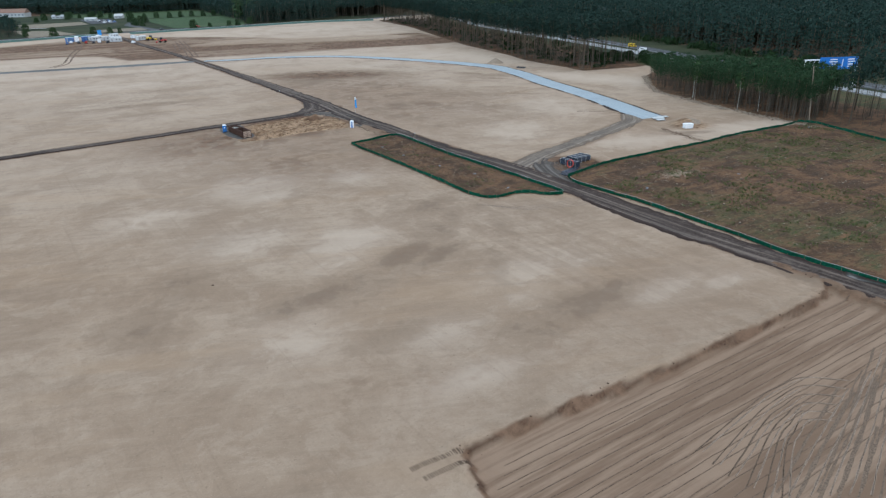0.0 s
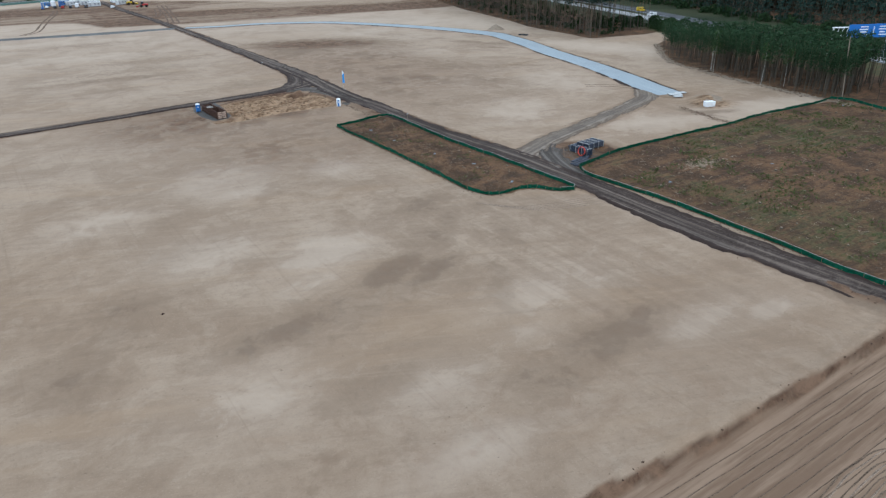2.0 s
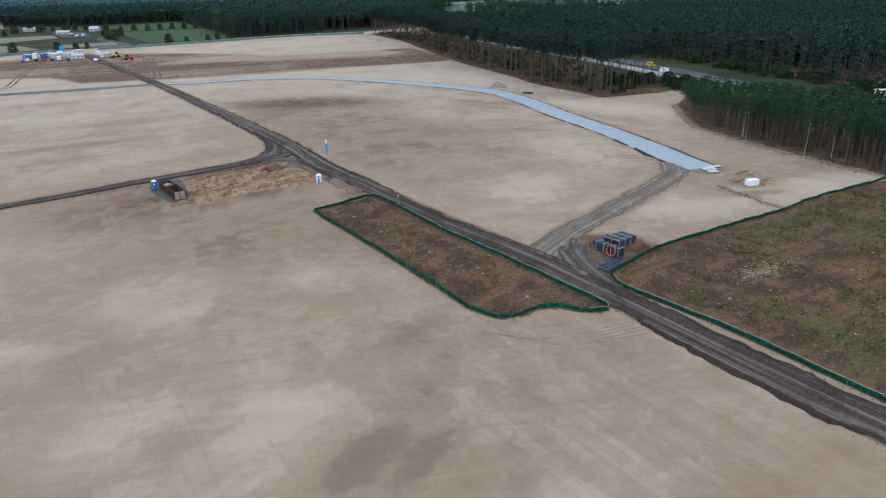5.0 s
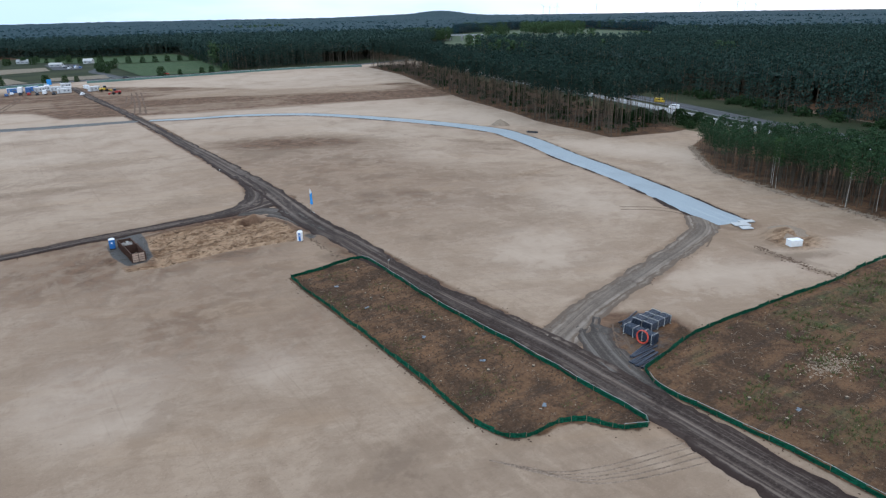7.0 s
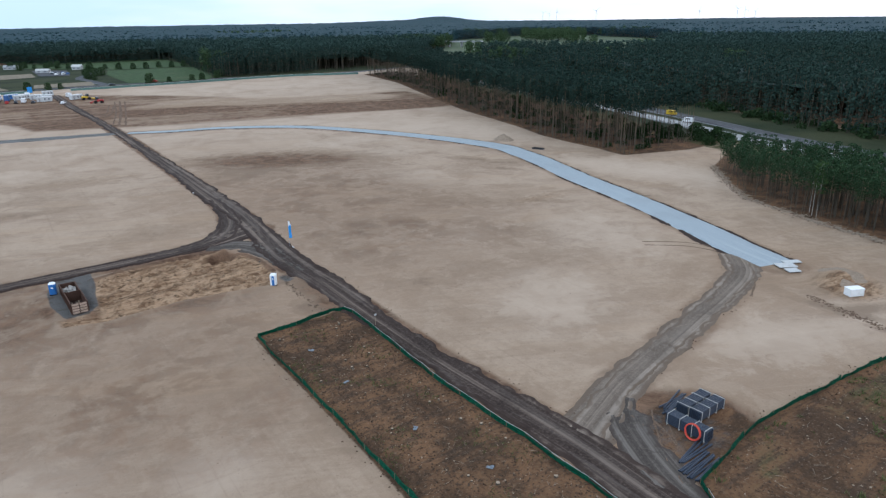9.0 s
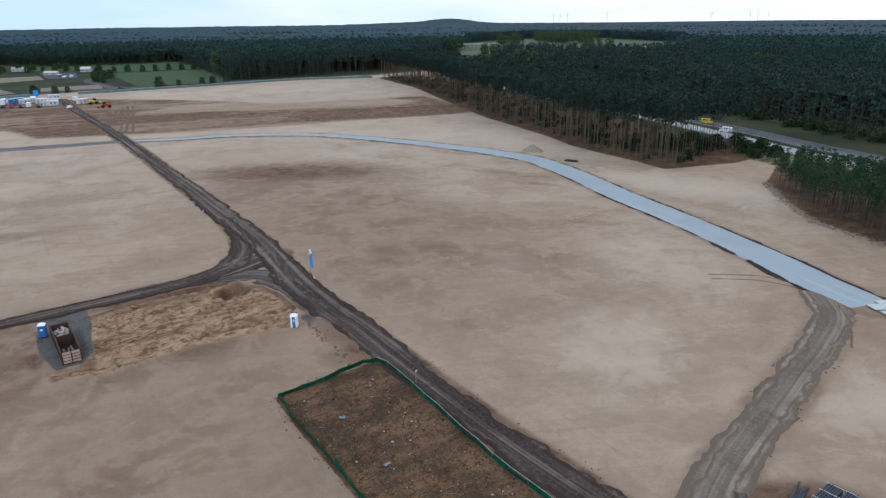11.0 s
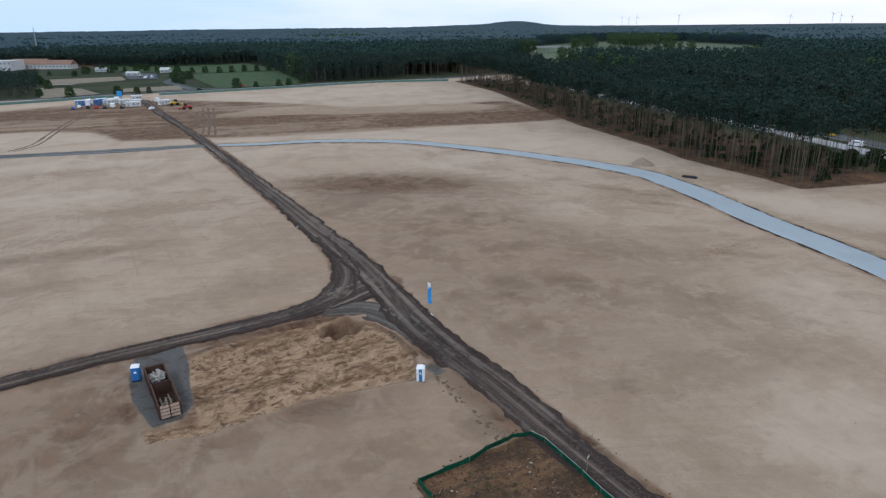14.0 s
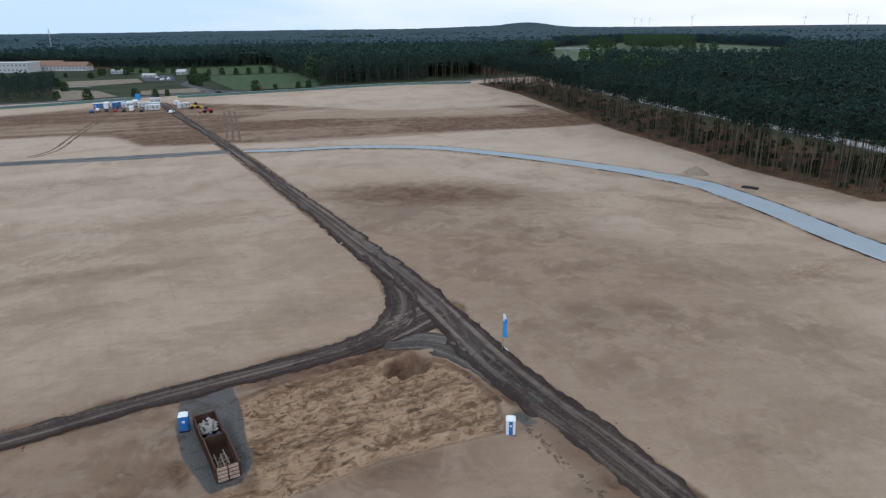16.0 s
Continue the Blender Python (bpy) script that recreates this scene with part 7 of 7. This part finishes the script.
def house(x, y, turn, sx, sy, h, roof, label, storeys=1, flat=False):
    t = thing("house", pose(x, y, 0, 0, 0, turn), label, "building", "buildings beyond the meadows")
    bm = bmesh.new()
    box(bm, 0, 0, h / 2, sx, sy, h, 0.05)
    wall = part("wall", bm, "plaster", t)
    bm = bmesh.new()
    if flat:
        box(bm, 0, 0, h + 0.25, sx + 0.6, sy + 0.6, 0.5, 0.05)
    else:
        v = [bm.verts.new(p) for p in ((-sx / 2 - 0.4, -sy / 2 - 0.4, h), (sx / 2 + 0.4, -sy / 2 - 0.4, h), (sx / 2 + 0.4, sy / 2 + 0.4, h), (-sx / 2 - 0.4, sy / 2 + 0.4, h), (-sx / 2 - 0.4, 0, h + sy * 0.35), (sx / 2 + 0.4, 0, h + sy * 0.35))]
        for f in ((0, 1, 5, 4), (2, 3, 4, 5), (1, 2, 5), (3, 0, 4), (3, 2, 1, 0)):
            bm.faces.new([v[i] for i in f])
    part("roof", bm, roof, t)
    n = max(2, int(sx / 4))
    for s in range(storeys):
        for k in range(n):
            bm = bmesh.new()
            box(bm, -sx / 2 + (k + 0.5) * sx / n, -sy / 2 - 0.03, (s + 0.55) * h / storeys, min(2.0, sx / n * 0.55), 0.1, h / storeys * 0.34, 0.02)
            part("window", bm, "pane_grey", t)


house(-8, 935, -30, 46, 22, 9, "slab", "large pale flat-roofed hall", 2, True)
house(-60, 985, -30, 50, 26, 9, "slab", "pale flat-roofed hall behind another", 2, True)
house(38, 930, -36, 58, 12, 4.5, "roof_brown", "long low building with a brown roof", 1)
house(22, 960, -36, 40, 12, 5, "roof_brown", "low building with a brown tile roof", 1)
house(84, 842, -30, 12, 5, 2.2, "roof_grey", "small pale farm building with a grey roof", 1)
house(104, 766, -32, 11, 4, 2.2, "slab", "low shelter with a white roof beside parked cars", 1)
house(134, 790, -30, 8, 6, 2.6, "slab", "small white-roofed house among trees", 1)
house(505, 1395, 0, 30, 14, 8, "slab", "pale building far off among woods", 2)
sheet("yard_paved", [(97, 798), (124, 780), (118, 708), (97, 718)], "asphalt", 0.36, "grey paved yard full of parked cars")
for k, (x, y) in enumerate(((109, 752), (113, 750), (117, 747), (112, 738), (116, 735), (108, 741), (119, 730), (115, 724), (110, 728))):
    vehicle(x, y, 60, ("car_white", "car_dark", "car_blue", "roof_grey")[k % 4], "car", ("white", "dark", "blue", "grey")[k % 4] + " car parked in the paved village yard")
sheet("yard_wall_strip", [(40, 696), (57, 684), (57.5, 686), (40.5, 698)], "slab", 0.5, "low pale wall beside a tilled field")

t = thing("lattice_mast", pose(23, 1231, 0), "tall thin grey lattice mast above the woods", "mast")
bm = bmesh.new()
for s in range(3):
    a = s * 2.094
    tube(bm, (1.3 * math.cos(a), 1.3 * math.sin(a), 0), (0.3 * math.cos(a), 0.3 * math.sin(a), 40), 0.3, 0.2, 6)
for k in range(20):
    q = 1.3 - k * 0.05
    for s in range(3):
        a, b = s * 2.094, (s + 1) * 2.094
        tube(bm, (q * math.cos(a), q * math.sin(a), 2.0 * k), (q * math.cos(b), q * math.sin(b), 2.0 * k + 2), 0.1, sides=4)
part("lattice", bm, "steel", t)


def turbine(az, d, h, spin):
    x, y = 54 + d * math.sin(radians(az)), 96 + d * math.cos(radians(az))
    t = thing("wind_turbine", pose(x, y, 0, 0, 0, -az + 15), "white wind turbine standing on the horizon", "wind turbine", "wind turbines")
    bm = bmesh.new()
    tube(bm, (0, 0, 0), (0, 0, h), 1.3, 0.7, 10)
    part("tower", bm, "turbine", t)
    bm = bmesh.new()
    box(bm, 0, 0, h + 1, 2.4, 6, 2.4, 0.5)
    part("nacelle", bm, "turbine", t)
    for k in range(3):
        a = radians(spin + 120 * k)
        bm = bmesh.new()
        tube(bm, (0, -5, h + 1), (0.42 * h * math.cos(a), -5, h + 1 + 0.42 * h * math.sin(a)), 0.9, 0.25, 6)
        part("blade", bm, "turbine", t)


for az, d, h, spin in ((42.8, 4300, 52, 20), (43.3, 4300, 48, 60), (43.9, 4100, 54, 90), (47.0, 4000, 58, 40), (54.7, 4200, 52, 75), (57.4, 4000, 58, 15), (57.9, 4300, 52, 100), (58.6, 4400, 46, 50)):
    turbine(az, d, h, spin)

t = thing("road_bridge", pose(640, 880, 0, 0, 0, -50), "grey concrete bridge over the motorway far off", "bridge")
bm = bmesh.new()
box(bm, 0, 0, 7.2, 60, 9, 1.0, 0.1)
part("deck", bm, "roof_grey", t)
for q in (-1, 1):
    bm = bmesh.new()
    box(bm, 0, q * 4.4, 8.1, 60, 0.25, 0.9, 0.02)
    part("parapet", bm, "roof_grey", t)
for k in (-18, 0, 18):
    bm = bmesh.new()
    box(bm, k, 0, 3.4, 1.2, 8, 6.8, 0.1)
    part("pier", bm, "roof_grey", t)

FIELD_TREE = [bush_data(80 + k, 3.0, 5.4, 620, 0.5) for k in range(3)]
roadside = [tree_parts(d, "bark", "broad", "round green tree standing in the meadows", "tree", "trees in the meadows", "meadow_tree") for d in FIELD_TREE]
spots = [(102.5, 832), (111.7, 825.5), (120.7, 819), (128.3, 805), (154, 769), (165, 764), (175.6, 757), (186.6, 756), (199.4, 762), (210, 758), (221, 757), (40, 813), (68, 820), (59, 787), (89, 816), (79, 585), (91, 585), (98, 588), (53, 586), (127, 683), (134, 690), (140, 700), (130, 720), (136, 735), (145, 793), (155, 592), (168, 590), (184, 590), (192, 592), (60, 800), (72, 845), (84, 842), (30, 690), (36, 705), (34, 716), (40, 660), (126, 668), (128, 652), (226, 745), (234, 700), (230, 680), (226, 660), (222, 640), (36, 606), (205, 600), (212, 612), (118, 850), (96, 850)]
for k, (x, y) in enumerate(spots):
    m = pose(x, y, 0, 0, 0, rs.uniform(0, 360)) @ Matrix.Scale(rs.uniform(0.7, 1.25), 4)
    if k < 3:
        roadside[k].matrix_basis = m
    else:
        copy_thing(roadside[k % 3], Matrix()).matrix_basis = m
